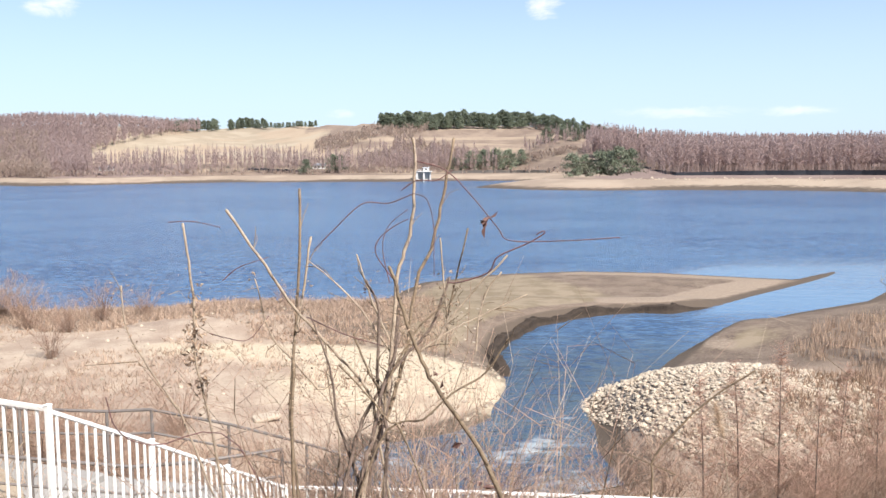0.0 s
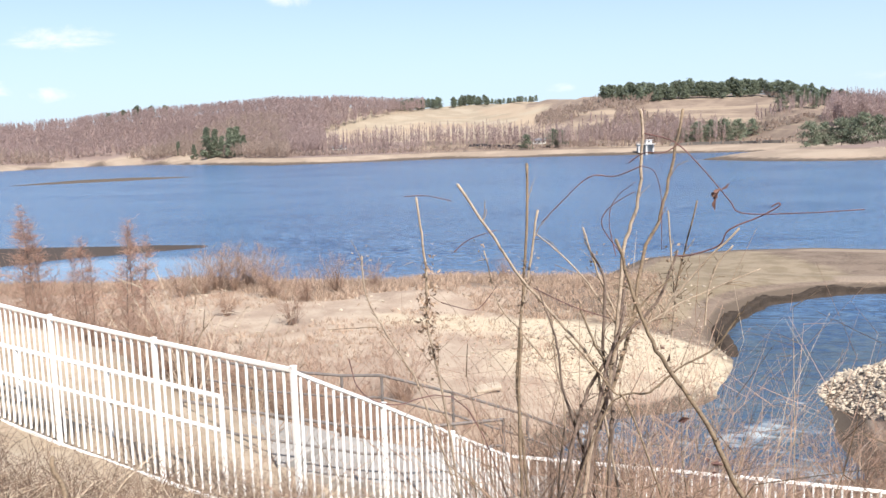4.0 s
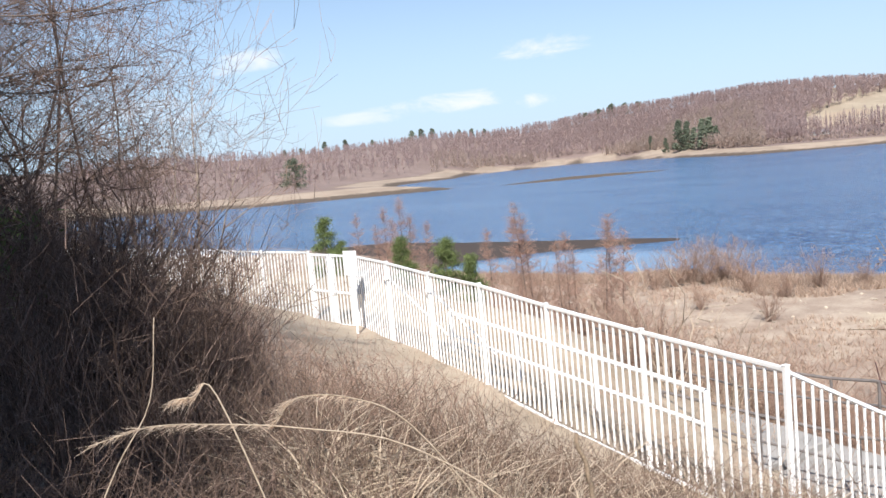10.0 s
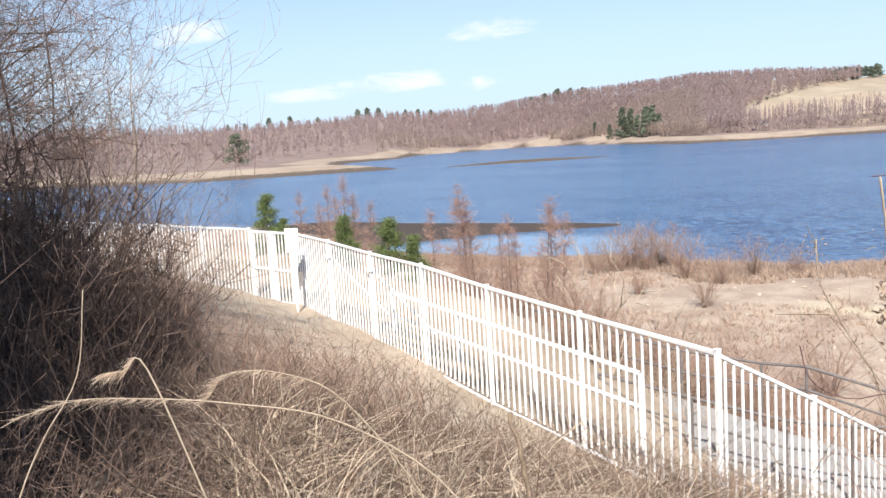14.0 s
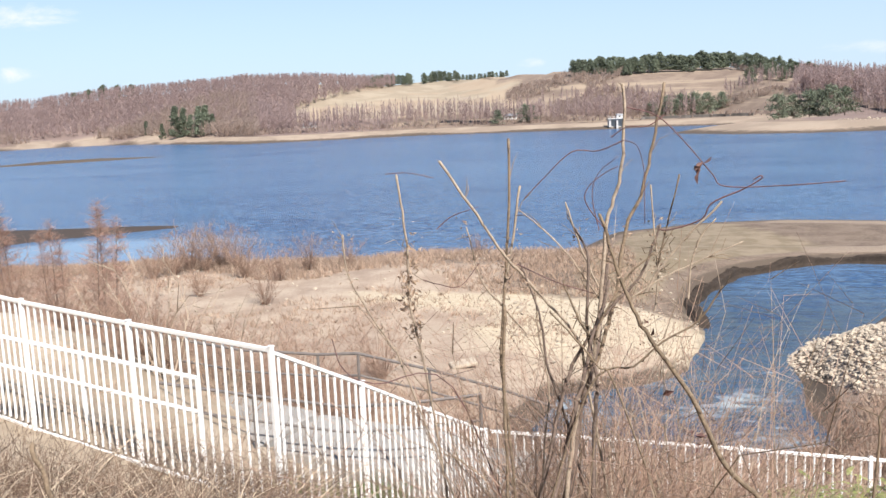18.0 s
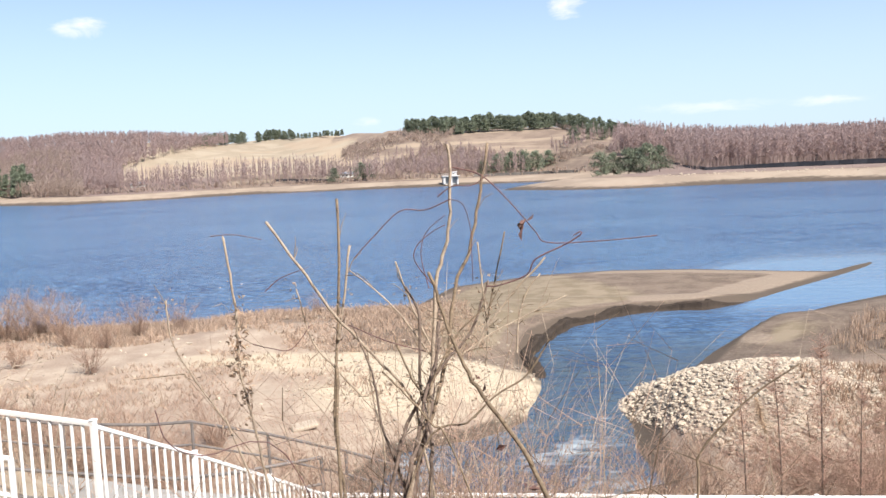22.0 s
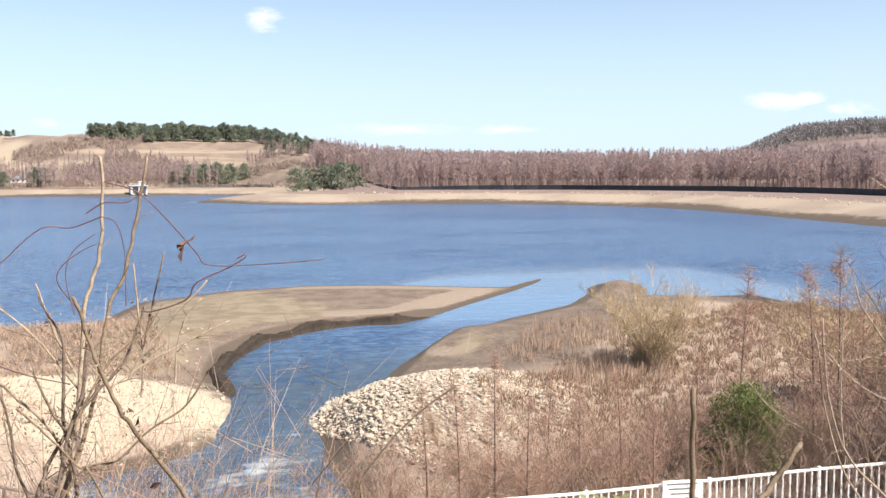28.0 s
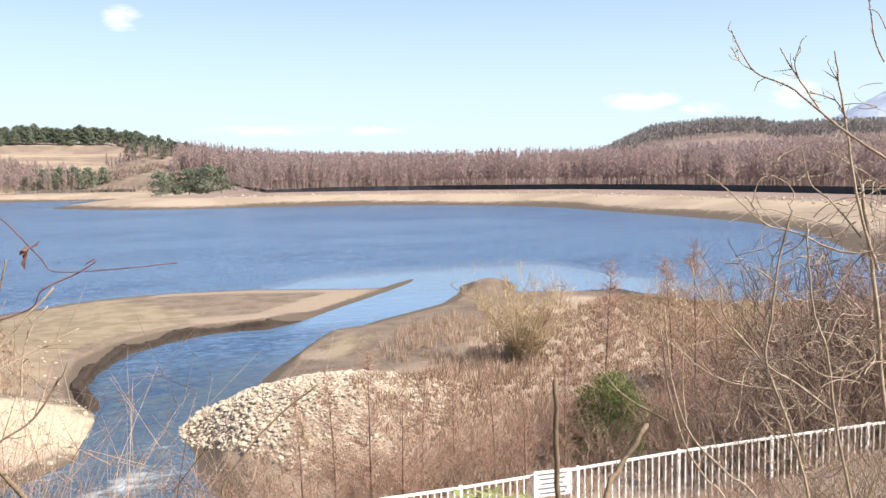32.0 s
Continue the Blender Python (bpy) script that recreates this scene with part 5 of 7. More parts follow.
fence_run("fence", CORNER_POSTS, "white steel bar fence running behind the thicket")
fence_run("fence", DOWN_POSTS, "white steel bar fence stepping down the slope", joined=True)
fence_run("fence", RIGHT_POSTS, "white steel bar fence at the foot of the slope", joined=True)

# the gate between the two upper runs, and its notices
ga, gb = Vector((-13.14, 10.95, 9.43)), Vector((-14.73, 11.15, 9.46))
gate_turn = math.degrees(math.atan2(gb.y - ga.y, gb.x - ga.x))
fence_gate = thing("fence_gate", tuple(ga), "closed white double gate in the bar fence, with a latch bar", "gate")
fence_gate.matrix_basis = pose(*ga, 0, 0, gate_turn)
span = (gb - ga).length
for x0, x1 in ((0.06, span / 2 - 0.03), (span / 2 + 0.03, span - 0.06)):
    leaf = thing("gate_leaf")
    leaf.parent = fence_gate
    for x in (x0, x1 - 0.05):
        part("stile", boxed(x, -0.025, -TOP + 0.06, x + 0.05, 0.025, 0, bevel=0.005), M_WHITE, leaf)
    for z in (-0.05, -0.78, -TOP + 0.08):
        part("rail", boxed(x0, -0.02, z, x1, 0.02, z + 0.045, bevel=0.004), M_WHITE, leaf)
    n = 6
    for i in range(1, n):
        x = x0 + (x1 - x0) * i / n
        part("bar", boxed(x - 0.01, -0.01, -TOP + 0.1, x + 0.01, 0.01, -0.03), M_WHITE, leaf)
part("latch", boxed(span / 2 - 0.28, -0.06, -0.79, span / 2 + 0.28, -0.03, -0.75, bevel=0.006), M_RUST, fence_gate, "rusty sliding latch")


M_GREY = surface("grey_galvanised", (0.25, 0.25, 0.26), (0.19, 0.19, 0.20), (0.30, 0.30, 0.31), 4, 60, 0.6, 0.05, 0.002, 0.4)


def notice(name, at, turn, wide, tall, rows, label, mat=None):
    s = thing(name, at, label, "sign")
    s.matrix_basis = pose(*at, 0, 0, turn)
    part("board", boxed(-wide / 2, -0.006, -tall / 2, wide / 2, 0.006, tall / 2, bevel=0.003), mat or M_WHITE, s)
    for k in range(rows):
        z = tall * (0.36 - 0.72 * k / max(1, rows - 1))
        w = wide * (0.40 - 0.10 * ((k * 7) % 3) / 2)
        part("print", boxed(-w, -0.0095, z - tall * 0.028, w, -0.0062, z + tall * 0.028), M_INK, s)
    return s


gate_board = notice("notice_board", (-12.47, 10.33, 9.37), 16, 0.28, 0.44, 0, "blank white notice board on a white post before the gate")
part("post", boxed(-0.018, 0.008, -1.6, 0.018, 0.04, 0.15, bevel=0.004), M_WHITE, gate_board)
back = notice("notice_board", (-13.42, 11.36, 8.83), 50, 0.30, 0.46, 0, "grey back of a second notice board behind the fence", M_GREY)
part("post", boxed(-0.02, -0.012, -1.6, 0.02, 0.012, -0.2, bevel=0.004), M_GREY, back)
notice("notice_board", (7.55, 11.72, 6.12), -10.0, 0.62, 0.42, 5, "white notice with lines of small print on the lower fence")

# braces behind two posts, and a rusty wire
for k, (x, y, z) in enumerate((LEFT_POSTS[4], LEFT_POSTS[5])):
    b = part("brace", sticks("brace", [[x, y, z - 0.25, x + 0.42, y + 0.95, z - TOP + 0.05, 0.022, 0.022]], M_WHITE, 6))
    tagged(b, "slanting white steel brace behind a fence post", "brace", "fence braces")
    part("clamp", boxed(x - 0.05, y - 0.05, z - 0.3, x + 0.05, y + 0.05, z - 0.24, bevel=0.005), M_WHITE, b)

# white stair rail behind the fence
rail = thing("stair_rail", label="white two-bar steel hand rail behind the fence", category="hand rail")
RAIL = [(-10.05, 10.27, 8.60), (-8.2, 9.65, 8.51), (-6.5, 9.1, 8.42), (-4.69, 8.5, 8.33)]
for (ax, ay, az_), (bx, by, bz) in zip(RAIL, RAIL[1:]):
    part("rail", sticks("rail", [[ax, ay, az_, bx, by, bz, 0.03, 0.03]], M_WHITE, 8), None, rail)
    part("rail", sticks("rail", [[ax, ay, az_ - 0.38, bx, by, bz - 0.38, 0.025, 0.025]], M_WHITE, 8), None, rail)
for x, y, z in RAIL:
    part("post", sticks("post", [[x, y, z - 1.15, x, y, z + 0.005, 0.032, 0.032]], M_WHITE, 8), None, rail)

# concrete steps and landing with brown pipe rails
landing = thing("landing", (0, 0, 0), "grey concrete landing and steps below the fence", "steps")
for k, (x, y, z, w, d, turn) in enumerate([(-7.9, 15.4, 5.45, 2.9, 2.0, -12), (-5.0, 15.2, 5.1, 2.9, 2.0, -6), (-2.4, 15.2, 4.65, 2.2, 2.0, 0)]):
    ob = part("slab", boxed(-w / 2, -d / 2, -1.2, w / 2, d / 2, 0, bevel=0.03), M_CONC, landing)
    ob.matrix_basis = pose(x, y, z, 0, 4, turn)
for k in range(8):
    ob = part("step", boxed(-0.17, -0.9, -0.6, 0.17, 0.9, 0, bevel=0.015), M_CONC, landing)
    ob.matrix_basis = pose(-1.1 + 0.32 * k, 15.3 + 0.05 * k, 4.5 - 0.17 * k, 0, 0, 8)


def pipe_rail(posts, label):
    root = thing("pipe_rail", label=label, category="hand rail", group="brown pipe rails")
    for (ax, ay, az_), (bx, by, bz) in zip(posts, posts[1:]):
        for dz, r in ((0.0, 0.03), (-0.45, 0.024)):
            part("rail", sticks("rail", [[ax, ay, az_ + dz, bx, by, bz + dz, r, r]], M_RAIL, 8), None, root)
    for x, y, z in posts:
        part("post", sticks("post", [[x, y, z - 1.2, x, y, z + 0.01, 0.03, 0.03]], M_RAIL, 8), None, root)


pipe_rail([(-12.0, 16.6, 7.05), (-10.0, 16.5, 6.75), (-8.0, 16.5, 6.45), (-6.4, 16.6, 6.35), (-5.55, 16.6, 6.38), (-4.1, 16.6, 6.08), (-2.6, 16.4, 5.75), (-1.3, 16.2, 5.4)], "brown steel pipe rail along the outer edge of the landing")
pipe_rail([(-8.4, 13.9, 6.55), (-6.6, 13.9, 6.35), (-5.0, 13.9, 6.2), (-4.0, 13.95, 6.25), (-2.7, 14.4, 6.3)], "brown steel pipe rail along the inner edge of the landing")

# ---- plants close to the camera ----
def flow(pts, n=4):
    """A smooth line through the control points."""
    p = [Vector(q) for q in pts]
    p = [p[0] * 2 - p[1]] + p + [p[-1] * 2 - p[-2]]
    out = []
    for i in range(1, len(p) - 2):
        for k in range(n):
            t = k / n
            a, b, c, d = p[i - 1], p[i], p[i + 1], p[i + 2]
            out.append(0.5 * ((2 * b) + (c - a) * t + (2 * a - 5 * b + 4 * c - d) * t * t + (3 * b - a - 3 * c + d) * t**3))
    out.append(p[-2])
    return out


def shoot(pts, r0, r1, seed, knots=0.16, sides=7):
    """A woody shoot with slight kinks, swollen nodes and a blunt tip."""
    r = np.random.default_rng(seed)
    line = flow(pts, 5)
    n = len(line)
    if knots > 0.1:
        line = [line[0]] + [q + Vector(r.normal(0, 0.27, 3)) * (r0 + r1) / 2 for q in line[1:]]
    segs = []
    for i in range(n - 1):
        a, b = line[i], line[i + 1]
        ra, rb = r0 + (r1 - r0) * i / (n - 1), r0 + (r1 - r0) * (i + 1) / (n - 1)
        if i % 3 == 2:
            rb *= 1 + knots
        segs.append([*a, *b, ra, rb])
    segs.append([*line[-1], *(line[-1] + (line[-1] - line[-2]).normalized() * r1 * 1.2), r1 * 1.15, r1 * 0.5])
    return segs


def rooted(pts, drop=True):
    """The same line led down to the ground from its foot."""
    x, y, z = pts[0]
    g = float(ground_height(x, y)) - 0.05
    fall = max(0.02, pts[1][2] - z)
    k = (z - g) / fall
    dx, dy = max(-0.45, min(0.45, (x - pts[1][0]) * k * 0.8)), max(-0.2, min(0.2, (y - pts[1][1]) * k * 0.8))
    return [(x + dx, y + dy, g), (x + dx * 0.5, y + dy * 0.5, (z + g) / 2), *pts] if drop and z > g else list(pts)


BARKS = {"p": M_BARK_PALE, "g": M_BARK_OLIVE, "v": M_VINE, "s": M_STRAW}
STALKS_A = [
    ("p", 0.0111, 0.0065, [(-0.23, 2.99, 10.07), (-0.26, 2.97, 10.23), (-0.37, 2.94, 10.38), (-0.49, 2.90, 10.53), (-0.57, 2.86, 10.67), (-0.68, 2.82, 10.85)]),
    ("g", 0.0123, 0.0066, [(-0.50, 2.96, 9.86), (-0.52, 2.95, 10.14), (-0.50, 2.96, 10.41), (-0.48, 2.96, 10.64), (-0.47, 2.96, 10.91)]),
    ("p", 0.0066, 0.0057, [(-0.50, 2.96, 10.41), (-0.47, 2.96, 10.56), (-0.44, 2.97, 10.75)]),
    ("p", 0.0118, 0.0064, [(-0.84, 3.29, 9.74), (-0.88, 3.28, 10.05), (-0.92, 3.27, 10.27), (-0.92, 3.27, 10.44), (-0.93, 3.27, 10.61), (-0.95, 3.27, 10.78)]),
    ("p", 0.0201, 0.0064, [(-0.28, 2.89, 9.85), (-0.25, 2.89, 10.05), (-0.19, 2.89, 10.23), (-0.17, 2.89, 10.42), (-0.15, 2.90, 10.63), (-0.11, 2.90, 10.76), (-0.09, 2.90, 10.92), (-0.09, 2.90, 11.07)]),
]
STALKS_B = [
    ("g", 0.0187, 0.0066, [(-0.28, 2.94, 9.83), (-0.23, 2.95, 10.05), (-0.17, 2.96, 10.22), (-0.13, 2.97, 10.37), (-0.09, 2.98, 10.60), (-0.04, 2.99, 10.71), (0.00, 2.99, 10.88), (0.04, 3.00, 11.07)]),
    ("g", 0.0220, 0.0068, [(0.36, 2.68, 9.72), (0.20, 2.69, 9.91), (0.10, 2.70, 10.12), (0.00, 2.70, 10.27), (-0.07, 2.70, 10.39), (-0.12, 2.70, 10.53), (-0.16, 2.70, 10.68)]),
    ("p", 0.0081, 0.0040, [(-0.91, 3.07, 10.09), (-0.94, 3.06, 10.16), (-1.02, 3.03, 10.31), (-1.08, 3.01, 10.45), (-1.09, 3.01, 10.59)]),
    ("p", 0.0066, 0.0028, [(-0.43, 2.97, 10.24), (-0.51, 2.96, 10.34), (-0.58, 2.94, 10.44), (-0.62, 2.93, 10.62)]),
    ("p", 0.0055, 0.0037, [(0.00, 2.90, 10.34), (0.01, 2.90, 10.46), (-0.00, 2.90, 10.61), (-0.01, 2.90, 10.75)]),
    ("g", 0.0046, 0.0037, [(0.01, 2.90, 10.49), (0.04, 2.90, 10.62), (0.08, 2.90, 10.78)]),
]
STALKS_C = [
    ("p", 0.0079, 0.0044, [(-0.03, 2.80, 10.42), (0.01, 2.80, 10.49), (0.10, 2.80, 10.60), (0.20, 2.79, 10.70)]),
    ("p", 0.0044, 0.0026, [(-0.08, 2.80, 10.40), (0.01, 2.80, 10.46), (0.11, 2.80, 10.51), (0.26, 2.79, 10.58)]),
    ("p", 0.0053, 0.0035, [(0.10, 2.80, 10.40), (0.11, 2.80, 10.51), (0.14, 2.80, 10.60), (0.18, 2.79, 10.65)]),
    ("g", 0.0079, 0.0044, [(-0.22, 2.79, 10.09), (-0.07, 2.80, 10.18), (0.02, 2.80, 10.26), (0.13, 2.80, 10.33), (0.20, 2.79, 10.44)]),
    ("g", 0.0072, 0.0045, [(-0.19, 2.84, 10.24), (-0.25, 2.84, 10.34), (-0.29, 2.84, 10.45)]),
    ("p", 0.0055, 0.0027, [(-0.16, 2.90, 10.35), (-0.27, 2.89, 10.52), (-0.37, 2.88, 10.63), (-0.43, 2.87, 10.68)]),
]
STALKS_D = [
    ("p", 0.0055, 0.0037, [(-0.18, 2.89, 10.42), (-0.23, 2.89, 10.54), (-0.26, 2.89, 10.63), (-0.28, 2.89, 10.70)]),
    ("g", 0.0072, 0.0036, [(-0.20, 2.84, 10.25), (-0.16, 2.85, 10.34), (-0.08, 2.85, 10.47), (-0.00, 2.85, 10.54)]),
    ("g", 0.0119, 0.0082, [(-0.50, 2.86, 9.94), (-0.50, 2.86, 10.13), (-0.49, 2.86, 10.36)]),
    ("g", 0.0070, 0.0044, [(-0.12, 2.80, 10.09), (-0.18, 2.79, 10.18), (-0.26, 2.79, 10.28), (-0.33, 2.78, 10.36)]),
    ("p", 0.0076, 0.0038, [(-0.38, 2.98, 9.85), (-0.36, 2.98, 10.04), (-0.39, 2.98, 10.23), (-0.40, 2.97, 10.41)]),
]
STALKS_E = [
    ("d", 0.015, 0.006, [(-0.26, 2.91, 9.92), (-0.23, 2.91, 10.05), (-0.19, 2.92, 10.20), (-0.17, 2.92, 10.36), (-0.14, 2.92, 10.55)]),
    ("d", 0.012, 0.005, [(-0.28, 2.81, 9.96), (-0.24, 2.81, 10.10), (-0.20, 2.82, 10.27), (-0.14, 2.82, 10.45)]),
    ("d", 0.010, 0.004, [(-0.20, 2.86, 9.95), (-0.19, 2.86, 10.12), (-0.22, 2.86, 10.30), (-0.21, 2.86, 10.52), (-0.25, 2.86, 10.62)]),
    ("d", 0.010, 0.004, [(-0.33, 2.9, 9.95), (-0.27, 2.9, 10.15), (-0.16, 2.9, 10.33), (-0.05, 2.9, 10.45), (0.02, 2.9, 10.62)]),
    ("d", 0.008, 0.003, [(-0.30, 2.93, 9.95), (-0.36, 2.92, 10.15), (-0.38, 2.92, 10.33), (-0.44, 2.92, 10.5)]),
]
BARKS["d"] = M_BARK_GREY
elder = thing("elder_bush", label="leafless bush of upright cut stalks with knotty tips", category="bush")
for k, (kind, r0, r1, pts) in enumerate(STALKS_A + STALKS_B + STALKS_C + STALKS_D + STALKS_E):
    low = pts[0][2] < 10.13
    r0, r1 = (r0 * 1.9, r1 * 1.3) if kind == "d" else (r0, r1)
    part("stalk", chain("stalk", shoot(rooted(pts, low), r0 * (0.47 if low else 0.62), r1 * 0.68, 500 + k, 0.3), BARKS[kind], 7), None, elder)


def spurs(stalks, count, reach, thick, mat, root, seed):
    """Short side shoots and buds along the stalks, one part."""
    q = np.random.default_rng(seed)
    segs = []
    for kind, r0, r1, pts in stalks:
        line = flow(pts, 6)
        for k in range(count):
            i = int(q.integers(1, len(line) - 1))
            d = (line[i + 1] - line[i]).normalized()
            way = (d * 0.8 + Vector(q.normal(0, 0.6, 3))).normalized()
            tip = line[i] + way * reach * q.uniform(0.25, 1.2)
            bend = line[i].lerp(tip, 0.5) + Vector(q.normal(0, 0.08, 3)) * reach
            segs.append([*line[i], *bend, thick, thick * 0.8])
            segs.append([*bend, *tip, thick * 0.8, thick * 0.5])
    return tagged(part("spur", sticks("spur", segs, mat, 5), None, root), kind="stuff")


spurs(STALKS_A + STALKS_B + STALKS_C + STALKS_D + STALKS_E, 5, 0.09, 0.0017, M_BARK_OLIVE, elder, 91)
VINE_A = [
    ("v", 0.0035, 0.0025, [(-0.09, 2.80, 10.90), (-0.17, 2.80, 10.87), (-0.25, 2.79, 10.87), (-0.34, 2.78, 10.79), (-0.40, 2.77, 10.73)]),
    ("v", 0.0035, 0.0025, [(-0.08, 2.80, 11.00), (0.01, 2.80, 10.97), (0.09, 2.80, 10.89), (0.17, 2.79, 10.79), (0.21, 2.79, 10.75), (0.38, 2.77, 10.75), (0.54, 2.75, 10.76)]),
    ("v", 0.0044, 0.0031, [(0.01, 2.80, 10.62), (0.05, 2.80, 10.62), (0.14, 2.80, 10.65), (0.17, 2.79, 10.70), (0.26, 2.79, 10.74), (0.31, 2.78, 10.77), (0.31, 2.78, 10.78), (0.29, 2.78, 10.77)]),
    ("v", 0.0035, 0.0025, [(-0.13, 2.80, 10.91), (-0.08, 2.80, 10.94), (-0.02, 2.80, 10.94), (0.03, 2.80, 10.97)]),
]
VINE_B = [
    ("v", 0.0027, 0.0019, [(-0.85, 2.77, 10.82), (-0.78, 2.79, 10.82), (-0.70, 2.81, 10.80)]),
    ("v", 0.0026, 0.0019, [(-0.09, 2.80, 10.90), (-0.05, 2.80, 10.88), (-0.03, 2.80, 10.80), (-0.03, 2.80, 10.71), (-0.03, 2.80, 10.64)]),
    ("v", 0.0031, 0.0022, [(-0.15, 2.80, 10.62), (-0.21, 2.79, 10.71), (-0.20, 2.79, 10.76), (-0.15, 2.80, 10.80), (-0.11, 2.80, 10.82)]),
    ("v", 0.0026, 0.0019, [(-0.17, 2.79, 10.62), (-0.19, 2.79, 10.73), (-0.17, 2.80, 10.80), (-0.11, 2.80, 10.85)]),
    ("v", 0.0035, 0.0025, [(-0.43, 2.77, 10.52), (-0.31, 2.78, 10.46), (-0.19, 2.79, 10.42)]),
    ("v", 0.0030, 0.0021, [(-0.82, 3.09, 10.41), (-0.77, 3.11, 10.39), (-0.69, 3.12, 10.38), (-0.62, 3.14, 10.46)]),
    ("v", 0.0027, 0.0019, [(-0.70, 2.82, 10.63), (-0.65, 2.83, 10.67), (-0.56, 2.84, 10.70)]),
]
vine = thing("vine", label="thin dark red climbing vine looped through the bush", category="vine")
for k, (kind, r0, r1, pts) in enumerate(VINE_A + VINE_B):
    part("tendril", chain("tendril", shoot(pts, r0 * 0.6, r1 * 0.6, 540 + k, 0.0, 5), M_VINE, 5), None, vine)
BOUGH_A = [
    ("p", 0.0104, 0.0038, [(2.515, 1.76, 10.95), (2.445, 1.85, 11.04), (2.375, 1.93, 11.12), (2.325, 1.99, 11.19), (2.275, 2.05, 11.26), (2.205, 2.12, 11.31), (2.175, 2.16, 11.39), (2.155, 2.17, 11.44)]),
    ("p", 0.0038, 0.0028, [(2.205, 2.12, 11.31), (2.175, 2.15, 11.34), (2.155, 2.17, 11.39)]),
    ("p", 0.0066, 0.0038, [(2.335, 1.99, 11.19), (2.295, 2.03, 11.28), (2.275, 2.06, 11.34), (2.255, 2.07, 11.38)]),
    ("p", 0.0047, 0.0038, [(2.295, 2.03, 11.28), (2.285, 2.04, 11.33), (2.295, 2.03, 11.38)]),
    ("p", 0.0117, 0.0049, [(2.525, 1.92, 10.69), (2.485, 1.96, 10.88), (2.465, 1.99, 11.09), (2.445, 2.01, 11.27), (2.435, 2.02, 11.37)]),
    ("p", 0.0059, 0.0039, [(2.455, 2.00, 11.18), (2.435, 2.02, 11.22), (2.385, 2.07, 11.25)]),
]
BOUGH_B = [
    ("p", 0.0039, 0.0029, [(2.445, 2.01, 11.27), (2.435, 2.03, 11.31), (2.425, 2.04, 11.34)]),
    ("p", 0.0076, 0.0038, [(2.405, 1.90, 10.75), (2.365, 1.95, 10.76), (2.295, 2.03, 10.81), (2.245, 2.09, 10.83), (2.195, 2.13, 10.88), (2.145, 2.18, 10.95), (2.105, 2.21, 10.99)]),
    ("p", 0.0047, 0.0038, [(2.235, 2.10, 10.83), (2.215, 2.12, 10.88), (2.195, 2.14, 10.92)]),
    ("p", 0.0068, 0.0039, [(2.495, 1.96, 10.79), (2.435, 2.02, 10.90), (2.395, 2.07, 10.96), (2.375, 2.09, 11.07)]),
    ("p", 0.0123, 0.0057, [(2.325, 1.99, 9.97), (2.285, 2.04, 10.20), (2.235, 2.09, 10.40), (2.245, 2.08, 10.54), (2.255, 2.07, 10.69), (2.275, 2.06, 10.80), (2.285, 2.04, 10.88)]),
    ("p", 0.0123, 0.0057, [(2.405, 1.90, 9.98), (2.375, 1.94, 10.23), (2.355, 1.96, 10.45), (2.335, 1.99, 10.55), (2.315, 2.00, 10.71), (2.315, 2.01, 10.84)]),
]
BOUGH_C = [
    ("p", 0.0094, 0.0047, [(2.365, 1.95, 10.26), (2.305, 2.02, 10.33), (2.245, 2.08, 10.38), (2.185, 2.14, 10.47), (2.145, 2.18, 10.54), (2.135, 2.19, 10.64)]),
    ("p", 0.0066, 0.0038, [(2.225, 2.11, 10.42), (2.145, 2.18, 10.50), (2.105, 2.21, 10.57), (2.085, 2.24, 10.63), (2.065, 2.25, 10.72)]),
    ("p", 0.0057, 0.0038, [(2.285, 2.04, 10.31), (2.185, 2.14, 10.32), (2.115, 2.21, 10.35), (2.055, 2.26, 10.41), (2.025, 2.29, 10.46)]),
    ("p", 0.0082, 0.0046, [(2.095, 2.09, 9.94), (2.045, 2.14, 10.03), (1.995, 2.18, 10.13), (1.955, 2.22, 10.31), (1.935, 2.23, 10.48), (1.925, 2.24, 10.54)]),
    ("p", 0.0091, 0.0046, [(2.165, 2.02, 9.95), (2.085, 2.10, 10.06), (2.005, 2.17, 10.17), (1.965, 2.21, 10.32), (1.945, 2.22, 10.48), (1.945, 2.23, 10.58)]),
    ("p", 0.0055, 0.0037, [(1.995, 2.18, 10.19), (1.985, 2.19, 10.33), (1.985, 2.19, 10.56)]),
]
BOUGH_D = [
    ("p", 0.0060, 0.0040, [(2.145, 2.45, 10.13), (2.025, 2.55, 10.22), (1.965, 2.59, 10.30), (1.925, 2.61, 10.35)]),
    ("p", 0.0181, 0.0141, [(2.655, 1.91, 9.90), (2.615, 1.96, 10.27), (2.605, 1.98, 10.53), (2.585, 2.00, 10.75), (2.565, 2.02, 10.95)]),
    ("p", 0.0060, 0.0040, [(2.535, 2.06, 10.15), (2.475, 2.13, 10.19), (2.435, 2.17, 10.27), (2.425, 2.18, 10.40)]),
    ("p", 0.0078, 0.0059, [(2.455, 2.00, 10.25), (2.465, 1.99, 10.36), (2.505, 1.94, 10.47), (2.565, 1.87, 10.55)]),
    ("p", 0.0049, 0.0029, [(2.495, 1.95, 10.56), (2.465, 1.99, 10.61), (2.435, 2.02, 10.66), (2.415, 2.04, 10.74)]),
    ("p", 0.0060, 0.0040, [(2.605, 1.98, 11.34), (2.585, 2.00, 11.41), (2.575, 2.01, 11.50), (2.565, 2.02, 11.59)]),
]
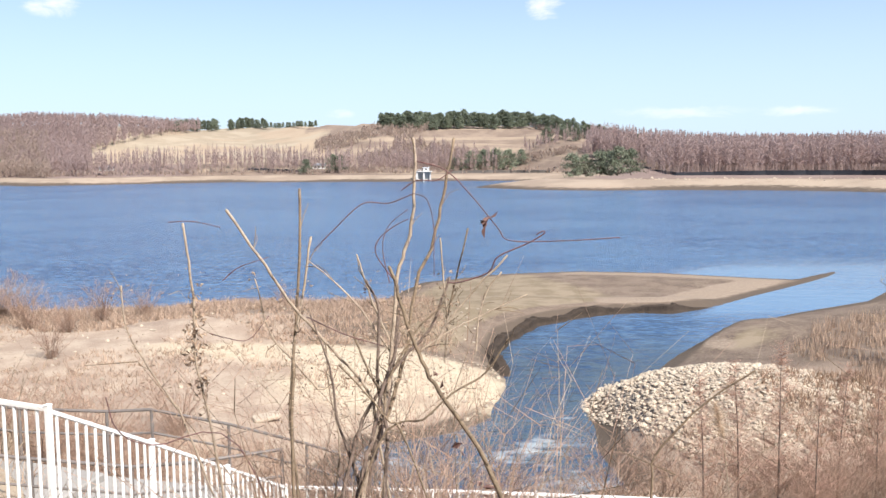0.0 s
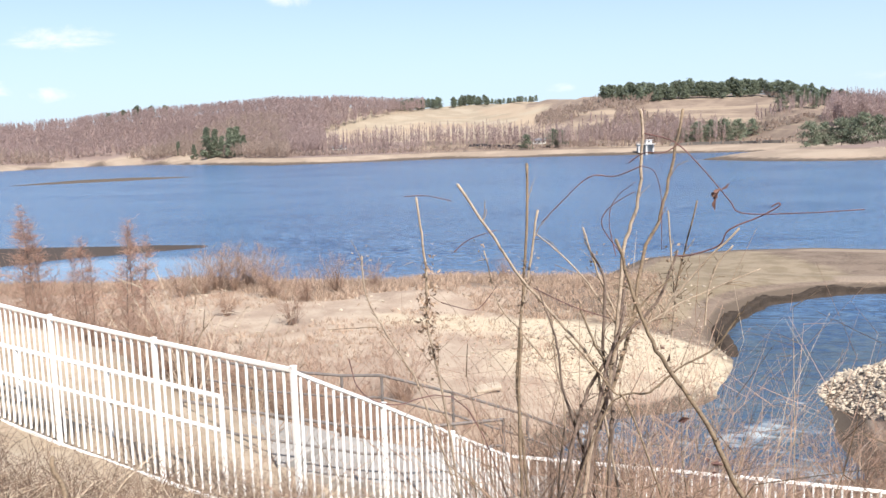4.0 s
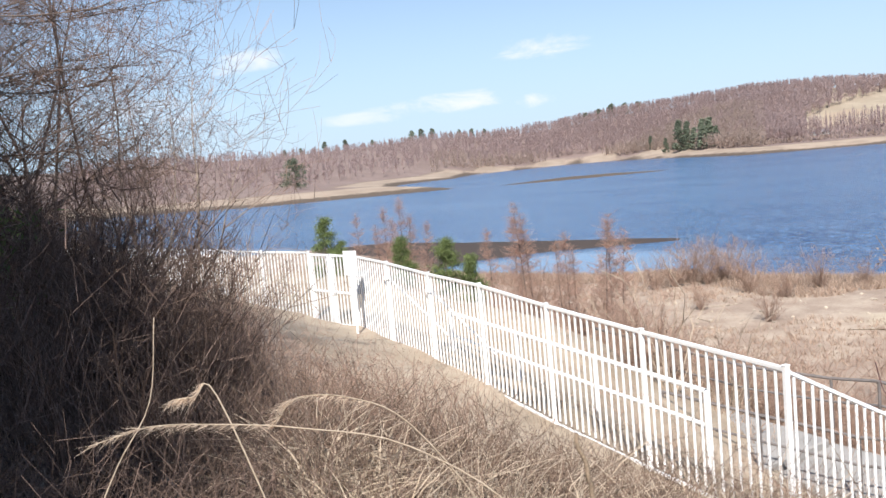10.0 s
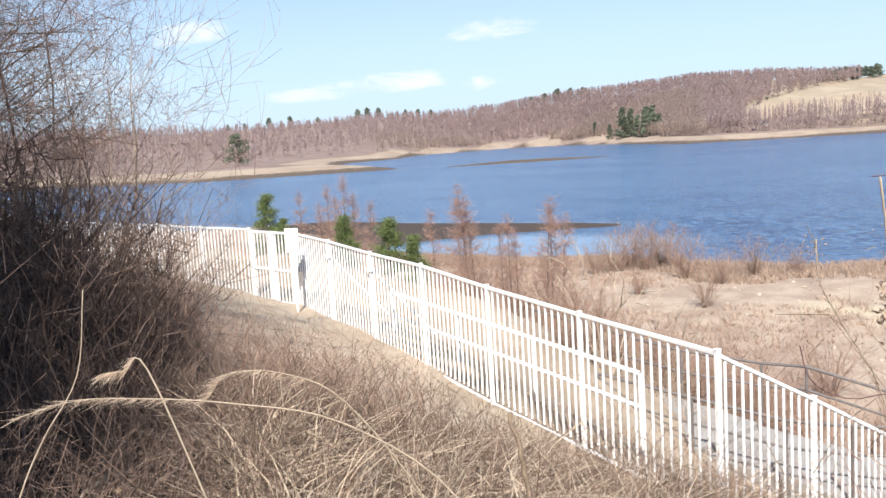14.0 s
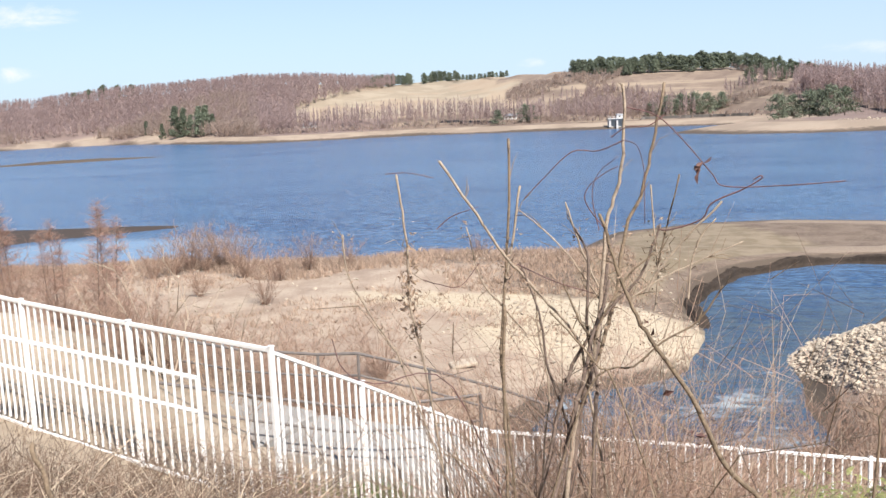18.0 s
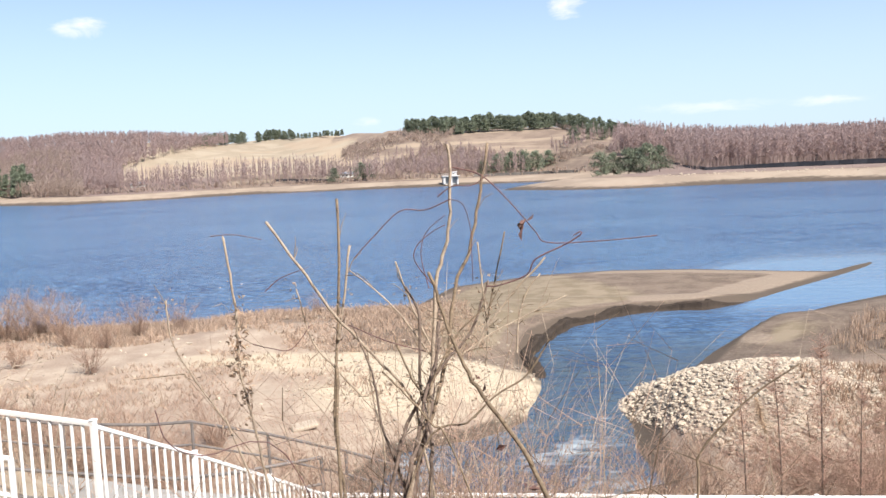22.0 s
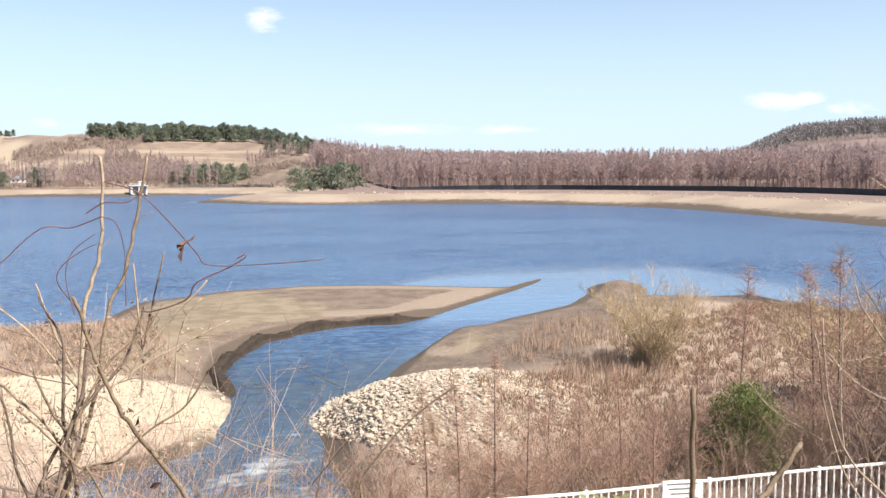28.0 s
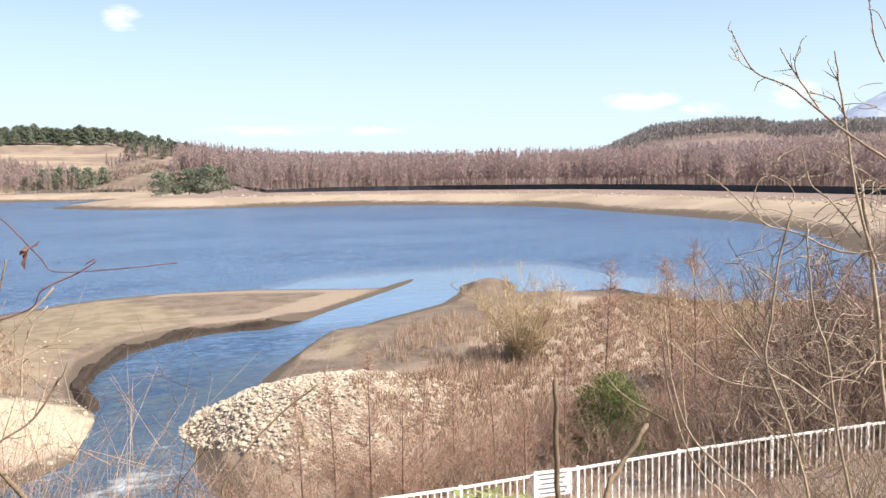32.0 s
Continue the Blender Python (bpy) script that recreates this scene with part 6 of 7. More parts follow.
BOUGH_E = [
    ("p", 0.0050, 0.0030, [(2.605, 1.97, 11.43), (2.585, 1.99, 11.49), (2.575, 2.02, 11.51)]),
]
right_tree = thing("sapling", label="leafless pale-barked sapling with long curved branches and buds", category="tree")
for k, (kind, r0, r1, pts) in enumerate(BOUGH_A + BOUGH_B + BOUGH_C + BOUGH_D + BOUGH_E):
    low = pts[0][2] < 10.0
    part("branch", chain("branch", shoot(rooted(pts, low), r0 * 0.46, r1 * 0.45, 560 + k, 0.3), M_BARK_PALE, 7), None, right_tree)
spurs(BOUGH_A + BOUGH_B + BOUGH_C + BOUGH_D, 5, 0.05, 0.0016, M_BARK_PALE, right_tree, 92)
kind, r0, r1, pts = ("g", 0.0204, 0.0153, [(3.03, 4.54, 8.95), (3.02, 4.54, 9.34), (3.02, 4.54, 9.75)])
tagged(part("dead_stem", chain("dead_stem", shoot(rooted(pts), r0, r1, 590), BARKS[kind], 7)), "upright broken grey stem standing on the slope", "stem", "single stems")
kind, r0, r1, pts = ("g", 0.0095, 0.0075, [(1.62, 2.11, 10.03), (1.69, 2.12, 10.13), (1.78, 2.11, 10.25)])
tagged(part("dead_stem", chain("dead_stem", shoot(rooted(pts), r0, r1, 590), BARKS[kind], 7)), "thick slanting grey stem with a cut end", "stem", "single stems")
kind, r0, r1, pts = ("g", 0.0053, 0.0026, [(0.64, 2.71, 9.97), (0.65, 2.71, 10.08), (0.78, 2.67, 10.25), (0.92, 2.62, 10.37)])
tagged(part("dead_stem", chain("dead_stem", shoot(rooted(pts), r0, r1, 590), BARKS[kind], 7)), "thin leaning brown twig on the slope", "stem", "single stems")
kind, r0, r1, pts = ("g", 0.0131, 0.0081, [(-1.96, 2.46, 9.67), (-1.98, 2.44, 9.86), (-2.01, 2.42, 9.99)])
tagged(part("dead_stem", chain("dead_stem", shoot(rooted(pts), r0, r1, 590), BARKS[kind], 7)), "short dark stake leaning in the grass", "stem", "single stems")
kind, r0, r1, pts = ("v", 0.0022, 0.0018, [(-0.69, 2.92, 10.06), (-0.95, 2.84, 10.09), (-1.05, 2.81, 10.15), (-1.08, 2.80, 10.26)])
tagged(part("dead_stem", chain("dead_stem", shoot(rooted(pts), r0, r1, 590), BARKS[kind], 7)), "thin bare stalk bowing over the fence", "stem", "single stems")
PLUMES = [
    ("s", 0.0049, 0.0025, [(-1.78, 1.84, 9.92), (-2.02, 1.61, 10.19), (-2.22, 1.36, 10.29), (-2.36, 1.15, 10.34), (-2.44, 1.01, 10.36), (-2.50, 0.87, 10.34)]),
    ("s", 0.0053, 0.0026, [(-1.99, 1.92, 9.84), (-2.16, 1.75, 10.20), (-2.28, 1.61, 10.31), (-2.38, 1.48, 10.33), (-2.42, 1.42, 10.26)]),
    ("s", 0.0060, 0.0030, [(-2.86, 1.49, 10.28), (-2.89, 1.42, 10.29), (-2.93, 1.36, 10.29)]),
    ("s", 0.0057, 0.0028, [(-2.88, 1.00, 9.94), (-2.84, 1.09, 10.15), (-2.79, 1.20, 10.34), (-2.77, 1.24, 10.61)]),
]


def pampas(pts, r0, r1, seed, head=0.32, label="arching dry silver-grass stalk with a feathery head", puff=0.0):
    """A dry grass stalk with a drooping feathery head and a few long leaves."""
    r = np.random.default_rng(seed)
    root = thing("silver_grass", label=label, category="grass stalk", group="silver-grass stalks")
    full = rooted(pts)
    part("stalk", chain("stalk", shoot(full, r0, r1, seed, 0.05, 5), M_STRAW, 5), None, root)
    line = flow(full, 8)
    if head == 0:
        return root
    tail = line[int(len(line) * (1 - head)):]
    p0 = np.array([tail[i] for i in r.integers(0, len(tail), 320)]) + r.normal(0, 1, (320, 3)) * puff
    way = np.array(tail[-1] - tail[0])
    way /= np.linalg.norm(way)
    p1 = p0 + (way + r.normal(0, 0.28, (320, 3)) - [0, 0, 0.3]) * r.uniform(0.02, 0.06, (320, 1))
    v, f = slivers(p0, p1, np.full(320, 0.0015), r)
    tagged(part("plume", mesh_of("plume", v.tolist(), f.tolist(), M_PLUME), None, root), kind="stuff")
    return root


for k, (kind, r0, r1, pts) in enumerate(PLUMES):
    pampas(pts, r0 * 0.75, r1 * 0.6, 600 + k, *((0.0, "thin upright dry grass stalk") if k == 3 else (0.4,)))
r8 = np.random.default_rng(8)


def standing_plume(a, r, top, seed, fat=0.05, tall=0.3):
    """An upright reed with a dense pale head."""
    x, y = polar(a, r)
    g = float(ground_height(x, y))
    q = np.random.default_rng(seed)
    root = thing("reed", label="dry reed with a dense pale buff head", category="reed", group="pale reeds")
    part("stalk", chain("stalk", shoot([(x + 0.15, y, g - 0.03), (x + 0.06, y, (g + top) / 2), (x, y, top - tall)], 0.004, 0.003, seed, 0, 5), M_STRAW, 5), None, root)
    n = 1100
    s = q.uniform(0, 1, n)
    p0 = np.column_stack([np.full(n, x) - 0.25 * tall * s, np.full(n, y), top - tall * 1.1 + tall * s])
    p1 = p0 + q.normal(0, 1, (n, 3)) * [fat * 1.4, fat * 1.4, 0.01] * (np.sin(np.pi * (0.12 + 0.8 * s)) ** 0.6)[:, None] + [-0.004, 0, 0.012]
    v, f = slivers(p0, p1, np.full(n, 0.003), q)
    tagged(part("plume", mesh_of("plume", v.tolist(), f.tolist(), M_PLUME), None, root), kind="stuff")


standing_plume(17.6, 6.0, 9.44, 640, 0.03, 0.24)


# dead leaves and tangle caught in the bush
def curled_leaves(name, centres, spread, count, size, mat, label, seed):
    q = np.random.default_rng(seed)
    c = np.array(centres)[q.integers(0, len(centres), count)] + q.normal(0, 1, (count, 3)) * spread
    u = q.normal(0, 1, (count, 3))
    u /= np.linalg.norm(u, axis=1, keepdims=True)
    w = np.cross(u, q.normal(0, 1, (count, 3)))
    w /= np.linalg.norm(w, axis=1, keepdims=True)
    nrm = np.cross(u, w)
    s = size * q.uniform(0.5, 1.3, (count, 1))
    rows = [c - u * s, c - w * s * 0.45 + nrm * s * 0.3, c + u * s, c + w * s * 0.45 + nrm * s * 0.3]
    v = np.stack(rows, 1).reshape(-1, 3)
    b = np.arange(count)[:, None] * 4
    f = np.concatenate([b + [0, 1, 2], b + [0, 2, 3]])
    return tagged(new(name, mesh_of(name, v.tolist(), f.tolist(), mat)), label, "dead leaves", kind="stuff")


curled_leaves("hanging_leaves", [(-0.92, 3.27, 10.35), (-0.93, 3.27, 10.28), (-0.91, 3.27, 10.42), (-0.9, 3.27, 10.2)], (0.018, 0.018, 0.07), 170, 0.014, M_DRYLEAF, "curled dead leaves hanging on a stalk", 21)
on_stalks = [tuple(q) for kind, r0, r1, pts in STALKS_A + STALKS_B + STALKS_D for q in flow(pts, 6) if q.z < 10.62]
curled_leaves("bush_leaves", on_stalks, (0.022, 0.022, 0.03), 1500, 0.0065, M_DRYLEAF, "small withered leaves clinging to the stalks", 22)
curled_leaves("dark_leaves", [(0.13, 2.78, 9.94), (0.05, 2.78, 10.08), (-0.03, 2.8, 10.3), (0.13, 2.79, 10.82), (0.36, 2.79, 9.98)], (0.012, 0.012, 0.02), 14, 0.02, surface("dark_dead_leaf", (0.12, 0.06, 0.05), (0.07, 0.035, 0.03), (0.2, 0.11, 0.09), 20, 90, 0.7, 0.2, 0.002), "dark curled dead leaves in the bush", 23)


# tangle of thin twigs below the bush
def tangle(name, spots, tall, count, rad, mat, label, seed, spread=0.35, category="brambles"):
    q = np.random.default_rng(seed)
    segs = []
    z = ground_height(spots[:, 0], spots[:, 1])
    for (x, y), g in zip(spots, z):
        for k in range(count):
            p = np.array([x + q.normal(0, spread * 0.4), y + q.normal(0, spread * 0.4), g - 0.03])
            way = np.array([*np.clip(q.normal(0, 0.3, 2), -0.5, 0.5), 1.0])
            length = tall * q.uniform(0.45, 1.1)
            bow = np.clip(q.normal(0, 0.3, 3), -0.5, 0.5) * [1, 1, 0.3] / max(1.0, tall / 1.3)
            way = way / [max(1.0, tall / 1.3), max(1.0, tall / 1.3), 1]
            last, rr = p, rad * q.uniform(0.6, 1.4)
            for i in range(4):
                s = (i + 1) / 4
                nxt = p + way * length * s + bow * length * s * s + [0, 0, -0.25 * length * s * s] + q.normal(0, 0.028, 3) * min(length, 1.2)
                segs.append([*last, *nxt, rr * (1 - 0.2 * i), rr * (0.8 - 0.2 * i)])
                if i > 0 and q.random() < 0.8:
                    segs.append([*nxt, *(nxt + np.clip(q.normal(0, 0.11, 3), -0.2, 0.2) + [0, 0, 0.07]), rr * 0.5, rr * 0.25])
                last = nxt
    return tagged(new(name, sticks(name, segs, mat, 3)), label, category, kind="stuff")


def ring_spots(n, a0, a1, r0, r1):
    a, r = np.radians(r8.uniform(a0, a1, n)), np.sqrt(r8.uniform(r0 * r0, r1 * r1, n))
    return np.column_stack([np.sin(a) * r, np.cos(a) * r])


tangle("bush_tangle", ring_spots(44, -10, 2, 2.9, 4.4), 1.95, 6, 0.0024, M_TWIG, "thin reddish twigs growing through the bush", 31)
tangle("bush_twigs", ring_spots(80, -10, 3, 3.3, 5.2), 2.0, 7, 0.0024, M_TWIG, "fine reddish twigs rising round the bush", 39, 0.4)
low_spots = ring_spots(300, -9, 32, 4.2, 10.8)
low_spots = low_spots[~((low_spots[:, 0] > 0.9) & (np.hypot(low_spots[:, 0], low_spots[:, 1]) > 5.5) & (low_spots[:, 0] < 5.2))]
tangle("slope_brambles", low_spots, 1.0, 8, 0.003, M_TWIG, "reddish bramble twigs on the slope above the fence", 32)
tangle("stream_brambles", ring_spots(90, -5, 9, 5.0, 8.2), 0.85, 9, 0.0028, M_TWIG, "low reddish shrub twigs above the stream", 38, 0.5)
tangle("right_brambles", ring_spots(60, 33, 60, 4.2, 10.0), 1.5, 6, 0.0028, M_TWIG_DULL, "thin brown twigs on the slope", 33)
tangle("right_vines", ring_spots(34, 47, 62, 3.2, 4.8), 2.0, 7, 0.0026, M_BARK_OLIVE, "pale tangled vines beside the sapling", 34, 0.5)
tangle("left_brambles", ring_spots(430, -60, -22, 2.6, 7.4), 0.8, 9, 0.0034, M_BRAMBLE, "brown bramble tangle on the bank above the fence", 35, 0.5)
tangle("fence_brambles", ring_spots(36, -30, -8, 5.0, 7.4), 0.8, 8, 0.0035, M_BARK_GREY, "dark twigs against the foot of the fence", 36)


# dry grass on the bank
def grass(name, spots, per, length, width, mat, label, seed, droop=0.9):
    q = np.random.default_rng(seed)
    n = len(spots) * per
    k = np.repeat(np.arange(len(spots)), per)
    z = ground_height(spots[:, 0], spots[:, 1])
    p0 = np.column_stack([spots, z - 0.03])[k] + np.column_stack([q.normal(0, 0.05, (n, 2)), np.zeros(n)])
    lay = q.normal(0, 1, (len(spots), 2))[k] * 0.35
    way = np.column_stack([lay + q.normal(0, 0.35, (n, 2)), np.ones(n)])
    way /= np.linalg.norm(way, axis=1, keepdims=True)
    v, f = bent_blades(p0, way, length * q.uniform(0.5, 1.2, n), width * q.uniform(0.6, 1.3, n), droop * q.uniform(0.5, 1.3, n), q)
    return tagged(new(name, mesh_of(name, v.tolist(), f.tolist(), mat)), label, "dry grass", kind="stuff")


grass("bank_grass", ring_spots(330, -58, -25, 2.2, 6.2), 14, 1.2, 0.013, M_STRAW, "long dry grass bent over on the bank", 41)
grass("bank_litter", ring_spots(800, -57, -12, 1.5, 8.5), 7, 0.35, 0.006, M_STRAW, "short dry grass covering the bank", 42, 1.2)
# Dark blades added to imitate the shadowed gaps between the straw.
grass("gap_shade_grass", ring_spots(620, -58, -26, 1.8, 7.6), 9, 0.5, 0.012, M_BRAMBLE, "dark brown blades under the straw, standing in for shadowed gaps", 46, 1.3)
grass("slope_dry_grass", ring_spots(560, -12, 32, 2.5, 11.0), 8, 0.6, 0.007, M_STRAW, "dry grass on the slope above the lower fence", 43)
grass("brown_slope_grass", ring_spots(600, 30, 64, 2.5, 13.0), 8, 0.55, 0.007, M_DULLREED, "dull brown grass on the slope above the lower fence", 45)
grass("path_grass", ring_spots(700, -56, -24, 5.0, 13.0), 6, 0.12, 0.005, M_STRAW, "sparse bleached grass along the fence foot", 44, 0.6)
curled_leaves("leaf_litter", [(x, y, float(ground_height(x, y)) + 0.02) for x, y in ring_spots(520, -84, -46, 1.6, 6.0)], (0.13, 0.13, 0.016), 9000, 0.03, M_DRYLEAF, "brown fallen leaves on the shaded bank", 24)


# bamboo grass by the lower fence, and broad leaves near the lens
def leaf_clump(name, spots, per, length, width, mat, label, seed, category="bamboo grass", rise=0.85):
    q = np.random.default_rng(seed)
    n = len(spots) * per
    k = np.repeat(np.arange(len(spots)), per)
    z = ground_height(spots[:, 0], spots[:, 1])
    p0 = np.column_stack([spots, z])[k] + q.normal(0, 0.16, (n, 3)) * [1, 1, 0] + np.column_stack([np.zeros((n, 2)), q.uniform(0.1, 1.0, n) * rise])
    a = q.uniform(0, 6.283, n)
    u = np.column_stack([np.cos(a), np.sin(a), q.uniform(-0.35, 0.5, n)])
    w = np.column_stack([-np.sin(a), np.cos(a), np.zeros(n)])
    s = (length * q.uniform(0.6, 1.2, n))[:, None]
    h = width * q.uniform(0.7, 1.2, (n, 1)) / 2
    dn = np.array([0, 0, 1.0])
    rows = [p0, p0 + u * s * 0.35 - w * h, p0 + u * s * 0.35 + w * h, p0 + u * s * 0.7 - w * h * 0.8 - dn * s * 0.1, p0 + u * s * 0.7 + w * h * 0.8 - dn * s * 0.1, p0 + u * s - dn * s * 0.3]
    v = np.stack(rows, 1).reshape(-1, 3)
    b = np.arange(n)[:, None] * 6
    tri = [b + t for t in ([0, 1, 2], [1, 3, 2], [2, 3, 4], [3, 5, 4])]
    return tagged(new(name, mesh_of(name, v.tolist(), np.concatenate(tri).tolist(), mat)), label, category, kind="stuff")


leaf_clump("bamboo_grass", np.column_stack([r8.uniform(1.5, 5.2, 170), r8.uniform(8.4, 10.8, 170)]), 22, 0.28, 0.05, M_SASA, "green bamboo grass with pale leaf edges by the lower fence", 51, rise=0.7)


def broad_leaf(a, r, z, length, seed):
    x, y = polar(a, r)
    q = np.random.default_rng(seed)
    lean = q.uniform(-0.3, 0.3)
    side = Vector((math.cos(radians(a)), -math.sin(radians(a)), 0))
    verts, faces = [], []
    for i in range(9):
        s = i / 8
        c = Vector((x, y, z - length + length * s)) + side * lean * length * s * s
        w = math.sin(math.pi * min(1, s * 0.93 + 0.07)) ** 0.8 * 0.016
        fold = Vector((math.sin(radians(a)), math.cos(radians(a)), 0)) * 0.008
        verts += [c - side * w + fold, c, c + side * w + fold]
    for i in range(8):
        for k in range(2):
            faces.append((i * 3 + k, i * 3 + k + 1, i * 3 + k + 4, i * 3 + k + 3))
    me = mesh_of("leaf", [tuple(v) for v in verts], faces, M_LEAF, True)
    return me


M_LEAF = surface("glossy_green_leaf", (0.10, 0.20, 0.045), (0.07, 0.15, 0.035), (0.14, 0.25, 0.07), 20, 120, 0.35, 0.1, 0.001, 0.5, trans=0.25)
shrub_leaf = thing("evergreen_shrub", label="broad glossy green leaves of a low evergreen shrub", category="shrub")
for k, (a, r, z, ln) in enumerate([(46.2, 1.45, 10.47, 0.16), (46.8, 1.45, 10.42, 0.12), (42.0, 1.45, 10.405, 0.10), (49.4, 1.45, 10.42, 0.10), (44.6, 1.4, 10.38, 0.1)]):
    x, y = polar(a, r)
    leaf = part("leaf", broad_leaf(a, r, z, ln, 700 + k), None, shrub_leaf)
    g = float(ground_height(x, y))
    part("stalk", sticks("stalk", [[x, y, g - 0.02, x, y, z - ln, 0.004, 0.002]], M_SASA, 4), None, leaf)


# ---- the thicket ----
def wild_tree(name, tall, seed, label, mat, levels=4, girth=0.011, spread=0.55, stems=1, category="tree", group="thicket trees", twig_mat=None, start=0.2, fork=4):
    """A leafless tree grown by forking, with crooked limbs and dense fine twigs."""
    q = np.random.default_rng(seed)
    root = thing(name, label=label, category=category, group=group)
    trunk, limbs, twigs = [], [], []

    def grow(p, way, length, rad, level):
        steps = 5 if level == 0 else 3
        d = np.array(way) / np.linalg.norm(way)
        for i in range(steps):
            d = d + q.normal(0, 0.10 if level == 0 else 0.16, 3) + [0, 0, 0.05]
            d /= np.linalg.norm(d)
            nxt = p + d * length / steps
            r0, r1 = rad * (1 - 0.75 * i / steps), rad * (1 - 0.75 * (i + 1) / steps)
            (trunk if level == 0 else limbs if level < 2 else twigs).append([*p, *nxt, max(r0, 0.0030), max(r1, 0.0022)])
            if level < levels and (level > 0 or (i + 1) / steps > start):
                for k in range(fork if level == 0 else 2):
                    side = q.normal(0, 1, 3)
                    side -= d * (side @ d)
                    side /= np.linalg.norm(side)
                    out = d * (1 - spread) + side * spread * q.uniform(0.8, 1.5) + [0, 0, 0.12]
                    grow(nxt, out, length * q.uniform(0.36, 0.58), r1 * 0.55, level + 1)
            p = nxt

    for s in range(stems):
        lean = [q.normal(0, 0.14 * stems**0.5), q.normal(0, 0.14 * stems**0.5), 1]
        grow(np.array([q.normal(0, 0.1 * (stems > 1)), q.normal(0, 0.1 * (stems > 1)), -0.1]), lean, tall * q.uniform(0.75, 1.0), tall * girth, 0)
    for s in range(stems):
        part("trunk", chain("trunk", trunk[5 * s : 5 * s + 5], mat, 7), None, root)
    tagged(part("limb", sticks("limb", limbs, mat, 5), None, root), kind="stuff")
    tagged(part("twig", sticks("twig", twigs, twig_mat or mat, 3), None, root), kind="stuff")
    return root


thick = [wild_tree("thicket_tree", 6.2, 800 + i, "leafless crooked tree with fine twigs in the thicket", M_BARK_GREY, 3, girth=0.0056, spread=0.68, stems=2, start=0.05, twig_mat=M_TWIG_DULL) for i in range(3)]
for k, (a, r, s, turn) in enumerate([(-65.2, 12.6, 0.8, 0), (-68.5, 12.0, 0.78, 100), (-63.4, 14.5, 0.55, 200), (-71.0, 11.5, 0.72, 310), (-73.0, 10.0, 0.65, 40), (-76.0, 11.5, 0.75, 160), (-70.0, 15, 0.85, 75), (-74.5, 16, 0.9, 190), (-62.3, 11.4, 0.62, 250)]):
    x, y = polar(a, r)
    (put if k < 3 else again)(thick[k % 3], x, y, turn, s, 0.05)
whip = [wild_tree("thicket_sapling", 4.2, 830 + i, "thin pale sapling at the edge of the thicket", M_BARK_PALE, 2, 0.0042, 0.5, 1, twig_mat=M_TWIG, fork=2) for i in range(2)]
for k, (a, r, s, turn) in enumerate([(-61.0, 11.5, 1.0, 0), (-59.3, 10.8, 0.75, 140), (-62.5, 10.6, 0.8, 300), (-57.4, 11.5, 0.5, 80)]):
    x, y = polar(a, r)
    tagged((put if k < 2 else again)(whip[k % 2], x, y, turn, s, 0.05), group="thicket saplings")
tangle("thicket_floor", ring_spots(520, -82, -64, 5.0, 15.5), 1.7, 11, 0.0045, M_THICKET_SHADE, "dense undergrowth of the thicket, its shade put into the twig colour", 37, 0.7)
tangle("thicket_edge", ring_spots(70, -66, -57, 7.5, 13.5), 1.3, 8, 0.004, M_TWIG, "sunlit reddish brambles at the edge of the thicket", 49, 0.5)
tangle("bench_brambles", ring_spots(60, -57, -44, 6.8, 9.5), 0.8, 9, 0.0035, M_TWIG, "reddish brambles beside the bare path", 50, 0.5)
tangle("thicket_front", ring_spots(190, -82, -60, 3.7, 7.5), 0.75, 10, 0.0032, M_THICKET_SHADE, "low twigs before the thicket, coloured dark for its shade", 38, 0.5)
tangle("bush_haze", ring_spots(50, -8, 3, 2.75, 3.4), 1.9, 7, 0.002, M_TWIG, "cloud of fine reddish twigs round the bush", 48, 0.4)
tangle("pale_sprays", ring_spots(14, -9, 6, 2.75, 3.2), 2.2, 4, 0.0024, M_BARK_PALE, "thin pale arching sprays in the bush", 45, 0.3)
tangle("bush_stems", ring_spots(16, -9, 5, 2.9, 3.5), 2.0, 4, 0.004, M_BARK_OLIVE, "crossing brown stems at the heart of the bush", 46, 0.3)
tangle("bush_heart", ring_spots(24, -9, 2.5, 2.75, 3.3), 1.55, 6, 0.0034, M_BARK_GREY, "dark crooked twigs crowding the heart of the bush", 55, 0.35)
tangle("green_stems", np.array([polar(a, r) for a, r in ((-60, 3.0), (-61.5, 3.1), (-63.5, 3.0), (-62.3, 2.8), (-59, 3.2))]), 0.62, 4, 0.0035, surface("green_stem", (0.22, 0.20, 0.06), (0.15, 0.14, 0.045), (0.29, 0.27, 0.10), 9, 60, 0.6, 0, 0, 0.4), "slim yellow-green stems standing in the dry grass", 47, 0.12)
for k, (a, r, turn, ln) in enumerate([(-69, 3.6, 20, 1.5), (-71, 4.4, -15, 1.9), (-66.5, 4.0, 60, 1.1), (-73, 3.3, 35, 1.2), (-65, 4.9, -30, 1.4)]):
    x, y = polar(a, r)
    way = Vector((math.cos(radians(turn)), math.sin(radians(turn)), 0))
    run = []
    for s in (-0.5, -0.17, 0.17, 0.5):
        p = Vector((x, y, 0)) + way * ln * s + Vector((-way.y, way.x, 0)) * 0.09 * math.sin(9 * s + k)
        run.append((p.x, p.y, float(ground_height(p.x, p.y)) + 0.05 + 0.12 * (s + 0.5)))
    tagged(part("fallen_branch", chain("fallen_branch", shoot(run, 0.016, 0.006, 720 + k), M_BARK_PALE, 7)), "pale dead branch lying on fallen leaves", "branch", "fallen branches")
